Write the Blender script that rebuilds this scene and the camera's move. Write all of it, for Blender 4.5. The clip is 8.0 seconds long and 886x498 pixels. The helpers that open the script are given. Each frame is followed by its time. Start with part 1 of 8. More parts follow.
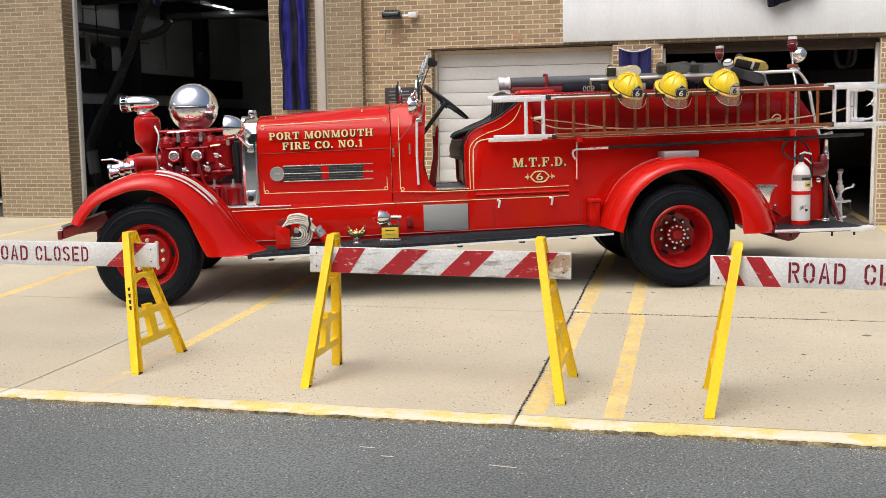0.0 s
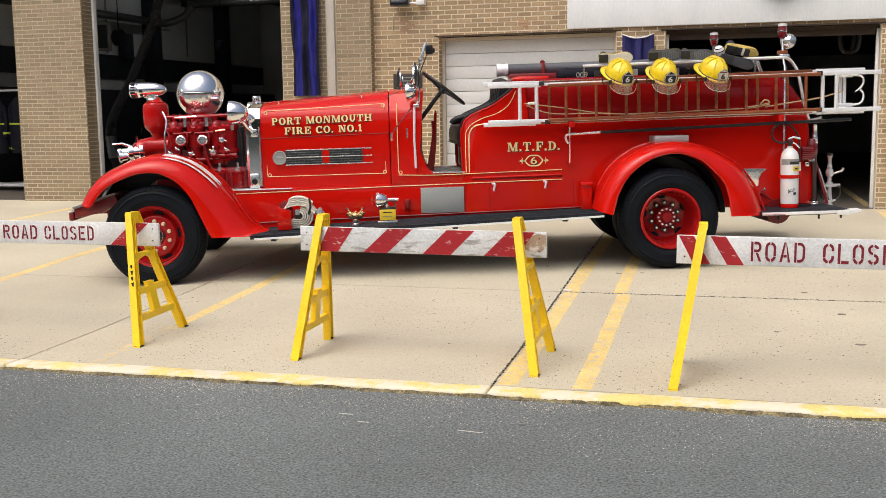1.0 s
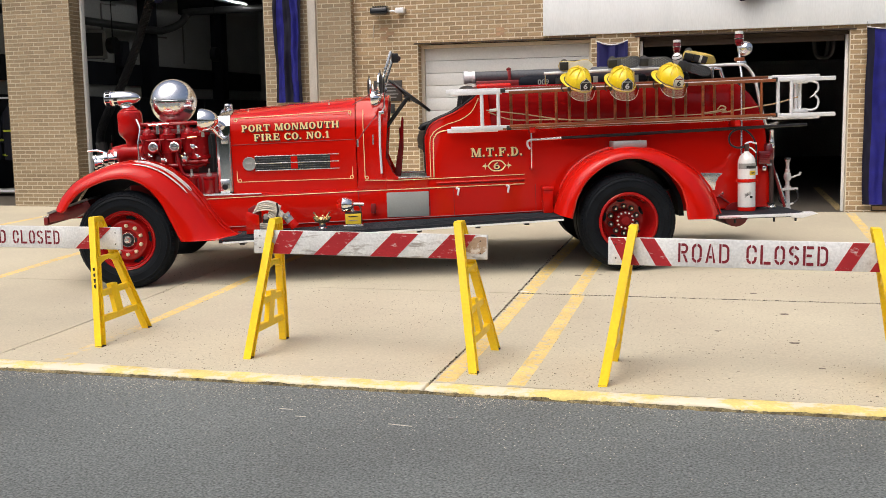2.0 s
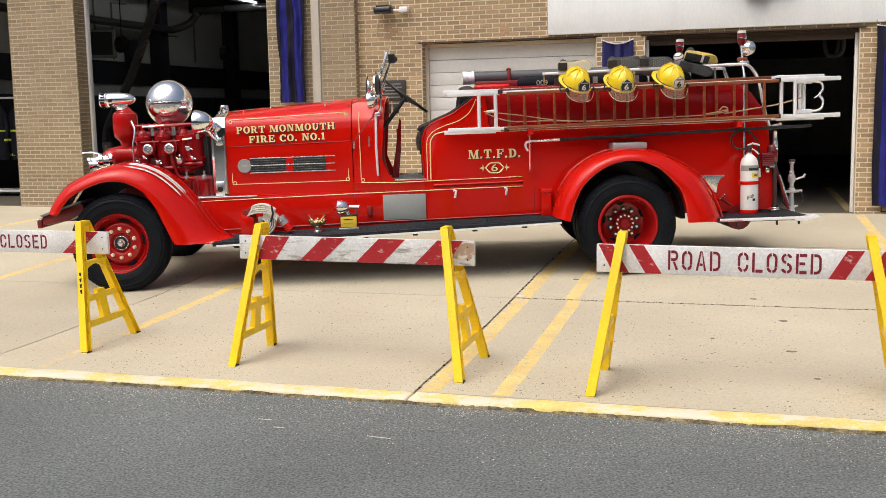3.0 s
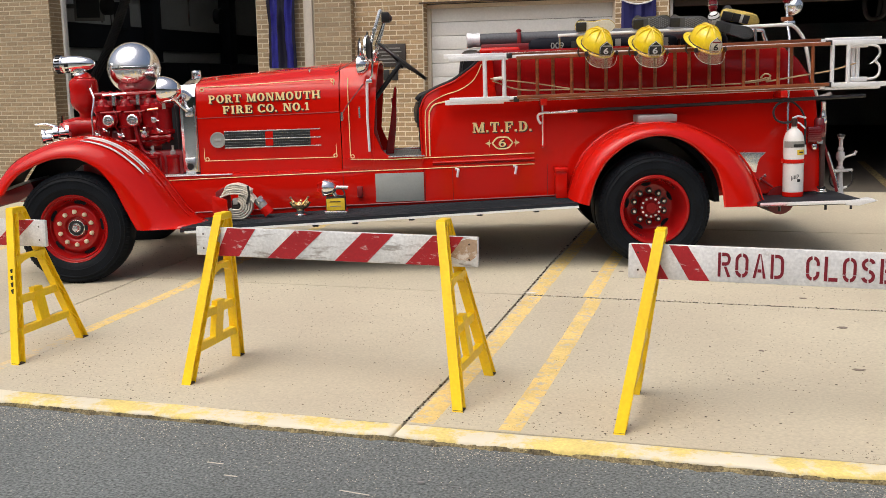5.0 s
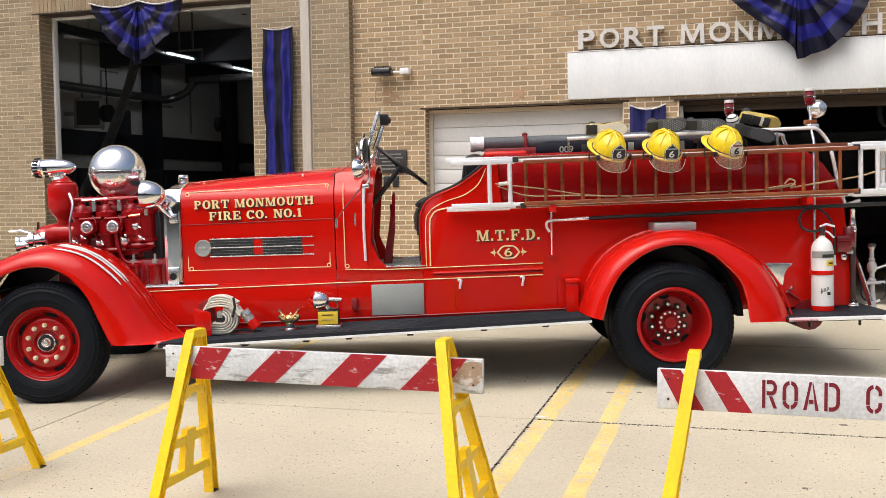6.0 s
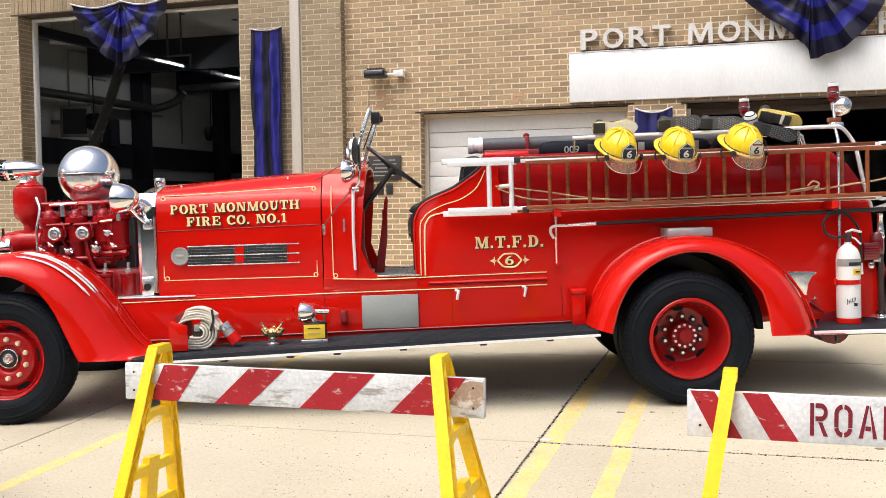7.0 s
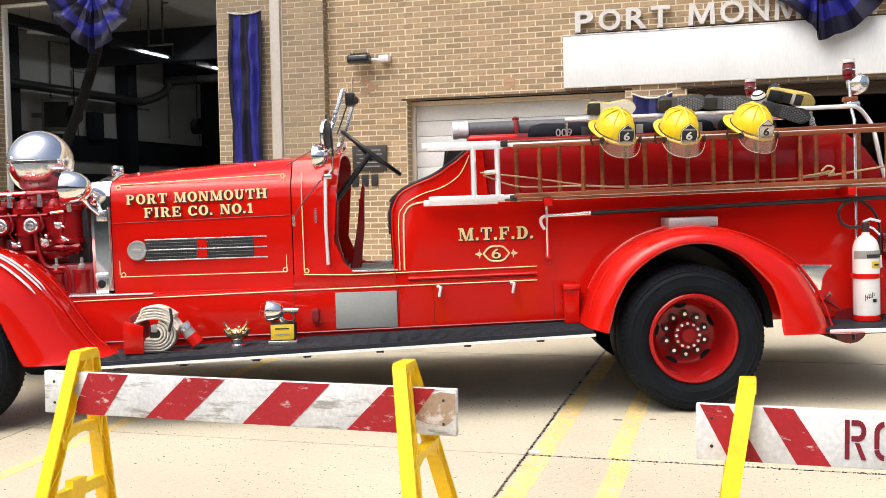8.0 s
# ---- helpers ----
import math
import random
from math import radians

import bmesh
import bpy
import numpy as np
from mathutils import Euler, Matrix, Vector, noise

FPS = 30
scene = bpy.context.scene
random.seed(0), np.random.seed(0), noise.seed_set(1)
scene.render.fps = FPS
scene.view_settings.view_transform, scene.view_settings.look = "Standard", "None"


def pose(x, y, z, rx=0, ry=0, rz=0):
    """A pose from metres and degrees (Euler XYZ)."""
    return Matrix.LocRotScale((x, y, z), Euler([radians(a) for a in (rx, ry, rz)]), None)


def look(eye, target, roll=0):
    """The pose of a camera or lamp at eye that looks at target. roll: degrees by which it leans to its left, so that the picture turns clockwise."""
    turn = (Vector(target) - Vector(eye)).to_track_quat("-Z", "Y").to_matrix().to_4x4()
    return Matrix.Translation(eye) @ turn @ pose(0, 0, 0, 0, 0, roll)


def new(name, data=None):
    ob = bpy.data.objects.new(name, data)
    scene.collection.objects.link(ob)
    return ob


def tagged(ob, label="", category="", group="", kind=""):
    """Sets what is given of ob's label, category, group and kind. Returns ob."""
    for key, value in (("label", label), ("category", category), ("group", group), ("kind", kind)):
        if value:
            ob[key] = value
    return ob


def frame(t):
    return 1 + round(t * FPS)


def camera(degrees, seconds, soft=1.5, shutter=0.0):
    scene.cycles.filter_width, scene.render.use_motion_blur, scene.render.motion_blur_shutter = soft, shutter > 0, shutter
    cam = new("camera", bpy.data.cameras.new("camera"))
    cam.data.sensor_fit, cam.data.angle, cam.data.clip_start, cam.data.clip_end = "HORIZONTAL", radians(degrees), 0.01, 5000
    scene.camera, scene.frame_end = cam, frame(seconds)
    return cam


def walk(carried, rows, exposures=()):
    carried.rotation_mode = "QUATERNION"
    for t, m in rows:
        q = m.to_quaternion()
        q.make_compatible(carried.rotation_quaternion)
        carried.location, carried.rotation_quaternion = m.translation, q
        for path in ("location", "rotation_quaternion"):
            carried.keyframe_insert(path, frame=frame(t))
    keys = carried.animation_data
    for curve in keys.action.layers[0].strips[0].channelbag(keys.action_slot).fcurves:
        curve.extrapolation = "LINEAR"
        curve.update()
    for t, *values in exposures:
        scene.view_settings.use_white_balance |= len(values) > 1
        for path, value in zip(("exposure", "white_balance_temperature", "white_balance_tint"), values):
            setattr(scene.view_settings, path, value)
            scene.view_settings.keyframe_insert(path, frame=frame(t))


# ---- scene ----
cam = camera(46.24, 8.0, soft=0.6)
PATH = [
    (0, (-0.034, -0.272, 1.729), (-1.207, 4.553, 1.140), -0.74),
    (0.5, (0.107, -0.448, 1.729), (-1.135, 4.355, 1.103), -0.76),
    (1, (0.341, -0.528, 1.723), (-0.955, 4.256, 1.068), -0.77),
    (1.5, (0.592, -0.642, 1.721), (-0.753, 4.131, 1.082), -0.94),
    (2, (0.848, -0.672, 1.735), (-0.490, 4.104, 1.103), -0.97),
    (3.5, (1.024, -0.222, 1.783), (-0.434, 4.515, 1.129), -1.00),
    (4, (0.912, 0.099, 1.779), (-0.547, 4.834, 1.107), -0.95),
    (5.3, (0.653, 0.990, 1.777), (-0.795, 5.707, 0.964), -0.90),
    (5.5, (0.613, 1.128, 1.776), (-0.852, 5.872, 1.188), -0.99),
    (5.8, (0.557, 1.317, 1.755), (-0.917, 6.081, 1.383), -0.87),
    (6, (0.518, 1.445, 1.741), (-0.954, 6.215, 1.461), -0.75),
    (6.5, (0.435, 1.794, 1.681), (-1.025, 6.571, 1.460), -0.76),
    (7, (0.333, 2.051, 1.662), (-1.122, 6.830, 1.447), -0.78),
    (7.5, (0.291, 2.369, 1.623), (-1.155, 7.150, 1.408), -0.84),
    (8, (0.257, 2.727, 1.598), (-1.190, 7.507, 1.369), -0.97),
]
walk(cam, [(t, look(eye, target, roll)) for t, eye, target, roll in PATH], exposures=((0, -0.30, 6120, 10), (2.0, -0.30, 6220, 10), (4.2, -0.28, 6280, 10), (5.5, -0.50, 6150, 10), (6.0, -0.15, 6100, 10), (7.0, 0.08, 6080, 10), (8, 0.18, 6100, 10)))

# ---- light: bright overcast day ----
world = bpy.data.worlds.new("sky")
scene.world = world
world.use_nodes = True
wn = world.node_tree.nodes
sky = wn.new("ShaderNodeTexSky")
sky.sky_type, sky.sun_disc = "NISHITA", False
sky.sun_elevation, sky.sun_rotation = radians(61), radians(206)
sky.air_density, sky.dust_density, sky.ozone_density = 1.0, 10.0, 0.8
wn["Background"].inputs["Strength"].default_value = 0.15
world.node_tree.links.new(sky.outputs["Color"], wn["Background"].inputs["Color"])
sun = new("sun", bpy.data.lights.new("sun", "SUN"))
sun.data.energy, sun.data.angle, sun.data.color = 1.45, radians(70), (1.0, 0.985, 0.945)
sun.matrix_basis = look((-8, -16, 32), (0, 0, 0))

# ---- materials ----


def mat(name, color, rough=0.6, metal=0.0, vary=0.15, grain=40.0, stain=1.5, bump=0.05, coat=0.0, second=None, island=0.0, each=0.0, fine=0.5, spec=0.5, stretch=None):
    """A surface with variation at two scales: broad stains and fine grain with relief."""
    m = bpy.data.materials.new(name)
    m.use_nodes = True
    n, l = m.node_tree.nodes, m.node_tree.links
    b = n["Principled BSDF"]
    b.inputs["Roughness"].default_value, b.inputs["Metallic"].default_value = rough, metal
    b.inputs["Coat Weight"].default_value, b.inputs["Coat Roughness"].default_value = coat, 0.06
    b.inputs["Specular IOR Level"].default_value = spec
    at = n.new("ShaderNodeTexCoord")
    broad, small = n.new("ShaderNodeTexNoise"), n.new("ShaderNodeTexNoise")
    where = at.outputs["Object"]
    if stretch:
        pull = n.new("ShaderNodeVectorMath")
        pull.operation = "MULTIPLY"
        pull.inputs[1].default_value = stretch
        l.new(where, pull.inputs[0])
        where = pull.outputs["Vector"]
    for tex, scale, detail in ((broad, stain, 5), (small, grain, 4)):
        tex.inputs["Scale"].default_value, tex.inputs["Detail"].default_value = scale, detail
        l.new(where, tex.inputs["Vector"])
    ramp = n.new("ShaderNodeMapRange")
    ramp.inputs["From Min"].default_value, ramp.inputs["From Max"].default_value = 0.3, 0.7
    l.new(broad.outputs["Fac"], ramp.inputs["Value"])
    mix = n.new("ShaderNodeMix")
    mix.data_type = "RGBA"
    dark = second or tuple(c * (1 - vary) for c in color)
    light = color if second else tuple(min(1, c * (1 + vary * 0.6)) for c in color)
    mix.inputs[6].default_value, mix.inputs[7].default_value = (*dark, 1), (*light, 1)
    l.new(ramp.outputs["Result"], mix.inputs[0])
    speck = n.new("ShaderNodeMapRange")
    speck.inputs["From Min"].default_value, speck.inputs["From Max"].default_value = 0.25, 0.75
    speck.inputs["To Min"].default_value, speck.inputs["To Max"].default_value = 1 - vary * fine * 2, 1 + vary * fine * 2
    l.new(small.outputs["Fac"], speck.inputs["Value"])
    scale = n.new("ShaderNodeVectorMath")
    scale.operation = "SCALE"
    l.new(mix.outputs[2], scale.inputs[0])
    last = speck.outputs["Result"]
    if island or each:
        rnd = n.new("ShaderNodeNewGeometry") if island else n.new("ShaderNodeObjectInfo")
        span = n.new("ShaderNodeMapRange")
        span.inputs["To Min"].default_value, span.inputs["To Max"].default_value = 1 - (island or each), 1 + (island or each)
        l.new(rnd.outputs["Random Per Island" if island else "Random"], span.inputs["Value"])
        times = n.new("ShaderNodeMath")
        times.operation = "MULTIPLY"
        l.new(last, times.inputs[0]), l.new(span.outputs["Result"], times.inputs[1])
        last = times.outputs["Value"]
    l.new(last, scale.inputs["Scale"])
    l.new(scale.outputs["Vector"], b.inputs["Base Color"])
    rr = n.new("ShaderNodeMapRange")
    rr.inputs["To Min"].default_value, rr.inputs["To Max"].default_value = max(0.02, rough * 0.75), min(1, rough * 1.25)
    l.new(broad.outputs["Fac"], rr.inputs["Value"]), l.new(rr.outputs["Result"], b.inputs["Roughness"])
    if bump:
        bp = n.new("ShaderNodeBump")
        bp.inputs["Strength"].default_value, bp.inputs["Distance"].default_value = bump, 0.01
        l.new(small.outputs["Fac"], bp.inputs["Height"]), l.new(bp.outputs["Normal"], b.inputs["Normal"])
    return m


def worn(name, color, under, amount=0.5, scale=9.0, rough=0.7, bump=0.1, stretch=(1, 1, 1)):
    """Paint that has worn off in patches to what lies under it."""
    m = mat(name, color, rough, vary=0.15, grain=60, stain=4, bump=bump)
    n, l = m.node_tree.nodes, m.node_tree.links
    b = n["Principled BSDF"]
    old = b.inputs["Base Color"].links[0].from_socket
    tex, ramp, mix = n.new("ShaderNodeTexNoise"), n.new("ShaderNodeMapRange"), n.new("ShaderNodeMix")
    at, pull = n.new("ShaderNodeTexCoord"), n.new("ShaderNodeVectorMath")
    pull.operation = "MULTIPLY"
    pull.inputs[1].default_value = stretch
    l.new(at.outputs["Object"], pull.inputs[0]), l.new(pull.outputs["Vector"], tex.inputs["Vector"])
    tex.inputs["Scale"].default_value, tex.inputs["Detail"].default_value, tex.inputs["Roughness"].default_value = scale, 8, 0.7
    ramp.inputs["From Min"].default_value, ramp.inputs["From Max"].default_value = amount, amount + 0.09
    l.new(tex.outputs["Fac"], ramp.inputs["Value"])
    mix.data_type = "RGBA"
    mix.inputs[7].default_value = (*under, 1)
    l.new(ramp.outputs["Result"], mix.inputs[0]), l.new(old, mix.inputs[6]), l.new(mix.outputs[2], b.inputs["Base Color"])
    return m


def glass(name, color=(0.95, 0.97, 0.97), rough=0.02, clear=0.85):
    m = bpy.data.materials.new(name)
    m.use_nodes = True
    n, l = m.node_tree.nodes, m.node_tree.links
    n.remove(n["Principled BSDF"])
    tr, gl, mix = n.new("ShaderNodeBsdfTransparent"), n.new("ShaderNodeBsdfGlossy"), n.new("ShaderNodeMixShader")
    tr.inputs["Color"].default_value, gl.inputs["Roughness"].default_value = (*color, 1), rough
    mix.inputs[0].default_value = 1 - clear
    l.new(tr.outputs[0], mix.inputs[1]), l.new(gl.outputs[0], mix.inputs[2]), l.new(mix.outputs[0], n["Material Output"].inputs["Surface"])
    return m


def glow(name, color, power):
    m = bpy.data.materials.new(name)
    m.use_nodes = True
    b = m.node_tree.nodes["Principled BSDF"]
    b.inputs["Emission Color"].default_value, b.inputs["Emission Strength"].default_value = (*color, 1), power
    return m


RED = mat("red_paint", (0.59, 0.008, 0.003), 0.08, vary=0.05, grain=300, stain=2, bump=0.002, coat=0.0, spec=0.4)
PUMP_RED = mat("pump_red", (0.30, 0.005, 0.007), 0.14, vary=0.12, grain=90, stain=6, bump=0.06, coat=0.0, spec=0.5)
DARK_RED = mat("dark_red_paint", (0.22, 0.008, 0.010), 0.4, vary=0.2, grain=80, bump=0.02, coat=0.4)
GOLD = mat("gold_leaf", (0.96, 0.77, 0.38), 0.45, metal=0.0, vary=0.12, grain=120, stain=8, bump=0.02)
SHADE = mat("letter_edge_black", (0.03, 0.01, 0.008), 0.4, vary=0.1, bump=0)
CHROME = mat("chrome", (0.95, 0.95, 0.95), 0.10, 1.0, vary=0.04, grain=60, stain=3, bump=0.003)
CHROME_SOFT = mat("polished_steel", (0.94, 0.95, 0.95), 0.24, 1.0, vary=0.08, grain=90, stain=5, bump=0.01)
ALU = mat("aluminium", (0.91, 0.92, 0.93), 0.38, 0.25, vary=0.08, grain=120, stain=5, bump=0.02)
GREY_METAL = mat("grey_tread_metal", (0.46, 0.47, 0.46), 0.42, 0.5, vary=0.14, grain=110, stain=4, bump=0.12)
DARK_MESH = mat("dark_louvre_metal", (0.035, 0.04, 0.04), 0.45, 0.3, vary=0.3, grain=160, bump=0.2)
TYRE = mat("tyre_rubber", (0.0075, 0.0095, 0.013), 0.6, vary=0.3, grain=70, stain=5, bump=0.06, spec=0.12)
RUBBER = mat("black_rubber", (0.013, 0.017, 0.024), 0.6, vary=0.25, grain=90, stain=4, bump=0.08, spec=0.3)
BLACK = mat("black_enamel", (0.015, 0.015, 0.017), 0.35, vary=0.2, grain=80, bump=0.02)
LEATHER = mat("black_leather", (0.012, 0.012, 0.014), 0.42, vary=0.3, grain=45, stain=7, bump=0.2, spec=0.3)
SEAT_BOARD = mat("dark_brown_varnish", (0.045, 0.012, 0.010), 0.3, vary=0.3, grain=50, stain=6, bump=0.03)
CAST = mat("dull_cast_metal", (0.60, 0.61, 0.62), 0.4, 0.4, vary=0.12, grain=90, stain=8, bump=0.03)
SEAM = mat("seam_red", (0.24, 0.006, 0.005), 0.5, vary=0.1, bump=0)
WOOD = mat("varnished_wood", (0.34, 0.098, 0.030), 0.35, vary=0.35, grain=60, stain=9, bump=0.05, coat=0.2, second=(0.13, 0.034, 0.010), stretch=(0.12, 1, 1))
YELLOW = mat("yellow_plastic", (1.0, 0.70, 0.004), 0.38, vary=0.07, grain=50, stain=7, bump=0.05, second=(0.95, 0.61, 0.005))
BOARD = worn("weathered_white_board", (0.72, 0.73, 0.72), (0.37, 0.35, 0.32), 0.535, 7.0, 0.75, 0.2, (0.6, 1, 3.2))
BOARD_CLEAN = worn("white_board", (0.76, 0.76, 0.75), (0.50, 0.48, 0.46), 0.62, 9.0, 0.6)
STRIPE = worn("red_stripe", (0.40, 0.012, 0.018), (0.66, 0.54, 0.51), 0.585, 22.0, 0.6, 0.1, (0.7, 1, 1.5))
LETTER_RED = mat("stencil_red", (0.215, 0.009, 0.021), 0.6, vary=0.2, grain=90, bump=0.02)
CONCRETE = mat("concrete", (0.592, 0.538, 0.400), 0.85, vary=0.10, grain=55, stain=0.7, bump=0.12, each=0.03, second=(0.492, 0.438, 0.326), fine=0.6)
CRACK = mat("joint_dirt", (0.042, 0.032, 0.024), 0.95, vary=0.4, grain=30, stain=4, bump=0.4)
PATCH = mat("light_patch", (0.78, 0.73, 0.64), 0.9, vary=0.2, grain=60, bump=0.3)
OIL = mat("dark_spot", (0.20, 0.165, 0.13), 0.8, vary=0.3, grain=40, stain=20, bump=0.1)
PEBBLE = mat("aggregate", (0.13, 0.105, 0.08), 0.9, vary=0.2, grain=60, bump=0.1, island=0.6)
GRIT = mat("road_grit", (0.42, 0.39, 0.32), 0.9, vary=0.2, grain=60, bump=0.1, island=0.7)
DIRT = mat("kerb_dirt", (0.34, 0.27, 0.13), 0.95, vary=0.4, grain=90, stain=15, second=(0.06, 0.048, 0.026), bump=0.6, fine=1.0)
ASPHALT = mat("asphalt", (0.153, 0.169, 0.164), 0.88, vary=0.26, grain=72, stain=0.5, bump=0.6, fine=1.5)
KERB = worn("kerb_yellow", (0.80, 0.64, 0.22), (0.78, 0.72, 0.56), 0.46, 3.5, 0.8, 0.3)
LINE = worn("line_yellow", (0.80, 0.60, 0.22), (0.57, 0.50, 0.38), 0.52, 17.0, 0.8, 0.25)
LINE_OLD = worn("line_faded", (0.66, 0.54, 0.30), (0.53, 0.49, 0.39), 0.45, 13.0, 0.8, 0.25)
# darker copy of the worn yellow line, indoor shade put into its colour
BAY_LINE = worn("bay_line_grimy", (0.42, 0.32, 0.14), (0.14, 0.12, 0.09), 0.5, 13.0, 0.8, 0.25)
BRICK = mat("tan_brick", (0.45, 0.325, 0.185), 0.85, vary=0.2, grain=45, stain=1.6, bump=0.3, island=0.20, second=(0.33, 0.228, 0.118), stretch=(0.5, 1, 3.0))
BRICK_ONE = mat("tan_brick_single", (0.43, 0.31, 0.175), 0.85, vary=0.2, grain=45, stain=14, bump=0.3, each=0.20, second=(0.35, 0.245, 0.130))
BRICK_GREY = mat("grey_tan_brick", (0.345, 0.265, 0.165), 0.85, vary=0.2, grain=45, stain=1.6, bump=0.3, island=0.16, second=(0.27, 0.20, 0.120), stretch=(0.5, 1, 3.0))
BRICK_GREY_ONE = mat("grey_tan_brick_single", (0.335, 0.255, 0.158), 0.85, vary=0.2, grain=45, stain=14, bump=0.3, each=0.16, second=(0.28, 0.21, 0.128))
MORTAR = mat("mortar", (0.80, 0.72, 0.56), 0.95, vary=0.12, grain=70, stain=1.2, bump=0.3)
MORTAR_GREY = mat("mortar_grey", (0.60, 0.54, 0.41), 0.95, vary=0.12, grain=70, stain=1.2, bump=0.3)
WHITE = mat("white_fascia", (0.84, 0.87, 0.88), 0.5, vary=0.05, grain=30, stain=2.0, bump=0.02, second=(0.775, 0.81, 0.82), stretch=(2.0, 1, 0.45))
DOOR_WHITE = mat("door_white", (0.70, 0.71, 0.70), 0.55, vary=0.06, grain=40, stain=1.5, bump=0.02)
FRAME = mat("frame_cream", (0.60, 0.54, 0.44), 0.6, vary=0.1, grain=40, bump=0.03)
FRAME_STRIP = mat("strip_cream_grey", (0.56, 0.52, 0.46), 0.5, vary=0.08, grain=40, bump=0.03)
FRAME_WHITE = mat("frame_white", (0.85, 0.85, 0.84), 0.5, vary=0.08, grain=40, bump=0.03)
SIGN_METAL = mat("letter_metal", (0.72, 0.70, 0.66), 0.42, 0.2, vary=0.12, grain=60, bump=0.03)
LINTEL = mat("steel_lintel", (0.050, 0.033, 0.022), 0.8, vary=0.2, grain=40, bump=0.05)
BLUE = mat("blue_cloth", (0.017, 0.017, 0.20), 0.55, vary=0.3, grain=160, stain=6, bump=0.1, spec=0.3)
CLOTH_BLACK = mat("black_cloth", (0.009, 0.010, 0.017), 0.7, vary=0.3, grain=160, stain=6, bump=0.1, spec=0.2)
CLOTH_WHITE = mat("white_cloth", (0.75, 0.75, 0.76), 0.8, vary=0.1, grain=160, bump=0.08)
NAVY = mat("navy_cloth", (0.016, 0.017, 0.115), 0.6, vary=0.25, grain=160, bump=0.1)
HELMET = mat("helmet_yellow", (0.90, 0.66, 0.010), 0.3, vary=0.08, grain=70, stain=9, bump=0.02, coat=0.6)
VISOR = glass("helmet_visor", (0.86, 0.78, 0.66), 0.05, 0.86)
GLASS = glass("clear_glass", (0.95, 0.97, 0.96), 0.02, 0.88)
WHITE_PAINT = mat("white_enamel", (0.82, 0.82, 0.80), 0.3, vary=0.04, grain=60, bump=0.01, coat=0.5)
LABEL_YELLOW = mat("label_yellow", (0.80, 0.56, 0.03), 0.5, vary=0.05, bump=0)
LABEL_BLACK = mat("label_black", (0.02, 0.02, 0.02), 0.5, vary=0.1, bump=0)
LABEL_GREY = mat("label_grey", (0.32, 0.32, 0.30), 0.5, vary=0.1, bump=0)
BRASS = mat("brass", (0.88, 0.68, 0.36), 0.24, 1.0, vary=0.1, grain=70, bump=0.02)
RED_LENS = mat("red_lens", (0.17, 0.008, 0.012), 0.12, vary=0.1, bump=0, coat=1.0)
HOSE_CLOTH = mat("canvas_hose", (0.77, 0.73, 0.63), 0.85, vary=0.2, grain=200, stain=14, bump=0.2)
HOSE_GREY = mat("grey_rubber_hose", (0.10, 0.105, 0.115), 0.5, vary=0.2, grain=60, bump=0.05)
BOOT_BLACK = mat("boot_black", (0.025, 0.026, 0.028), 0.5, vary=0.3, grain=80, bump=0.1)
ROPE = mat("rope", (0.50, 0.36, 0.20), 0.9, vary=0.2, grain=200, bump=0.2)
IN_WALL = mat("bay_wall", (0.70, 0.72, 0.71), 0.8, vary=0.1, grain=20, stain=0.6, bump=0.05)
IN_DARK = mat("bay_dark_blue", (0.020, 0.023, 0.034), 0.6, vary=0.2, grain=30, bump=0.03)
# floor base darkened so the colour itself carries the bay's shade
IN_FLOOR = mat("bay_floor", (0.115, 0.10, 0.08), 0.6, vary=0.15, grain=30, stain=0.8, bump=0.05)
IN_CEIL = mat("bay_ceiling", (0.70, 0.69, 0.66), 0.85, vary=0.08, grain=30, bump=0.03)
PIPE_GREY = mat("pipe_grey", (0.30, 0.30, 0.29), 0.45, 0.4, vary=0.15, grain=40, bump=0.03)
HEDGE = mat("tree_line", (0.055, 0.065, 0.035), 0.9, vary=0.4, grain=3, stain=0.6, bump=0.3)
LAMP_GLOW = glow("tube_light", (1.0, 0.97, 0.92), 120.0)
ODD_BRICK = mat("reddish_brick", (0.46, 0.295, 0.175), 0.85, vary=0.2, grain=45, stain=14, bump=0.3, each=0.12)
CREAM = mat("cream_enamel", (0.74, 0.66, 0.46), 0.4, vary=0.12, grain=60, bump=0.02)
PIPE_BROWN = mat("dark_brown_pipe", (0.055, 0.028, 0.026), 0.4, vary=0.2, grain=60, bump=0.03)
SOLE = mat("grey_sole_rubber", (0.11, 0.117, 0.13), 0.7, vary=0.2, grain=90, bump=0.08)
STUD = mat("light_sole_stud", (0.26, 0.28, 0.31), 0.7, vary=0.2, grain=90, bump=0.05)
PALE_SOLE = mat("cream_sole", (0.82, 0.80, 0.70), 0.6, vary=0.1, grain=60, bump=0.03)
# body red made darker: the shade behind the ladders is in this colour
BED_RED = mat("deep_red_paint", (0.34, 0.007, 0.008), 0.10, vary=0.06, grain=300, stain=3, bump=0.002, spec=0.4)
BALL = mat("satin_polished_metal", (0.98, 0.98, 0.98), 0.17, 1.0, vary=0.03, grain=60, stain=4, bump=0.004)
OLD_YELLOW = mat("old_yellow_rubber", (0.66, 0.49, 0.10), 0.55, vary=0.2, grain=60, stain=14, bump=0.04, second=(0.42, 0.33, 0.10))
OLIVE = mat("dark_olive_rubber", (0.085, 0.070, 0.022), 0.5, vary=0.25, grain=60, bump=0.05)
BRONZE = mat("dark_bronze", (0.040, 0.034, 0.030), 0.5, vary=0.2, grain=60, bump=0.05)
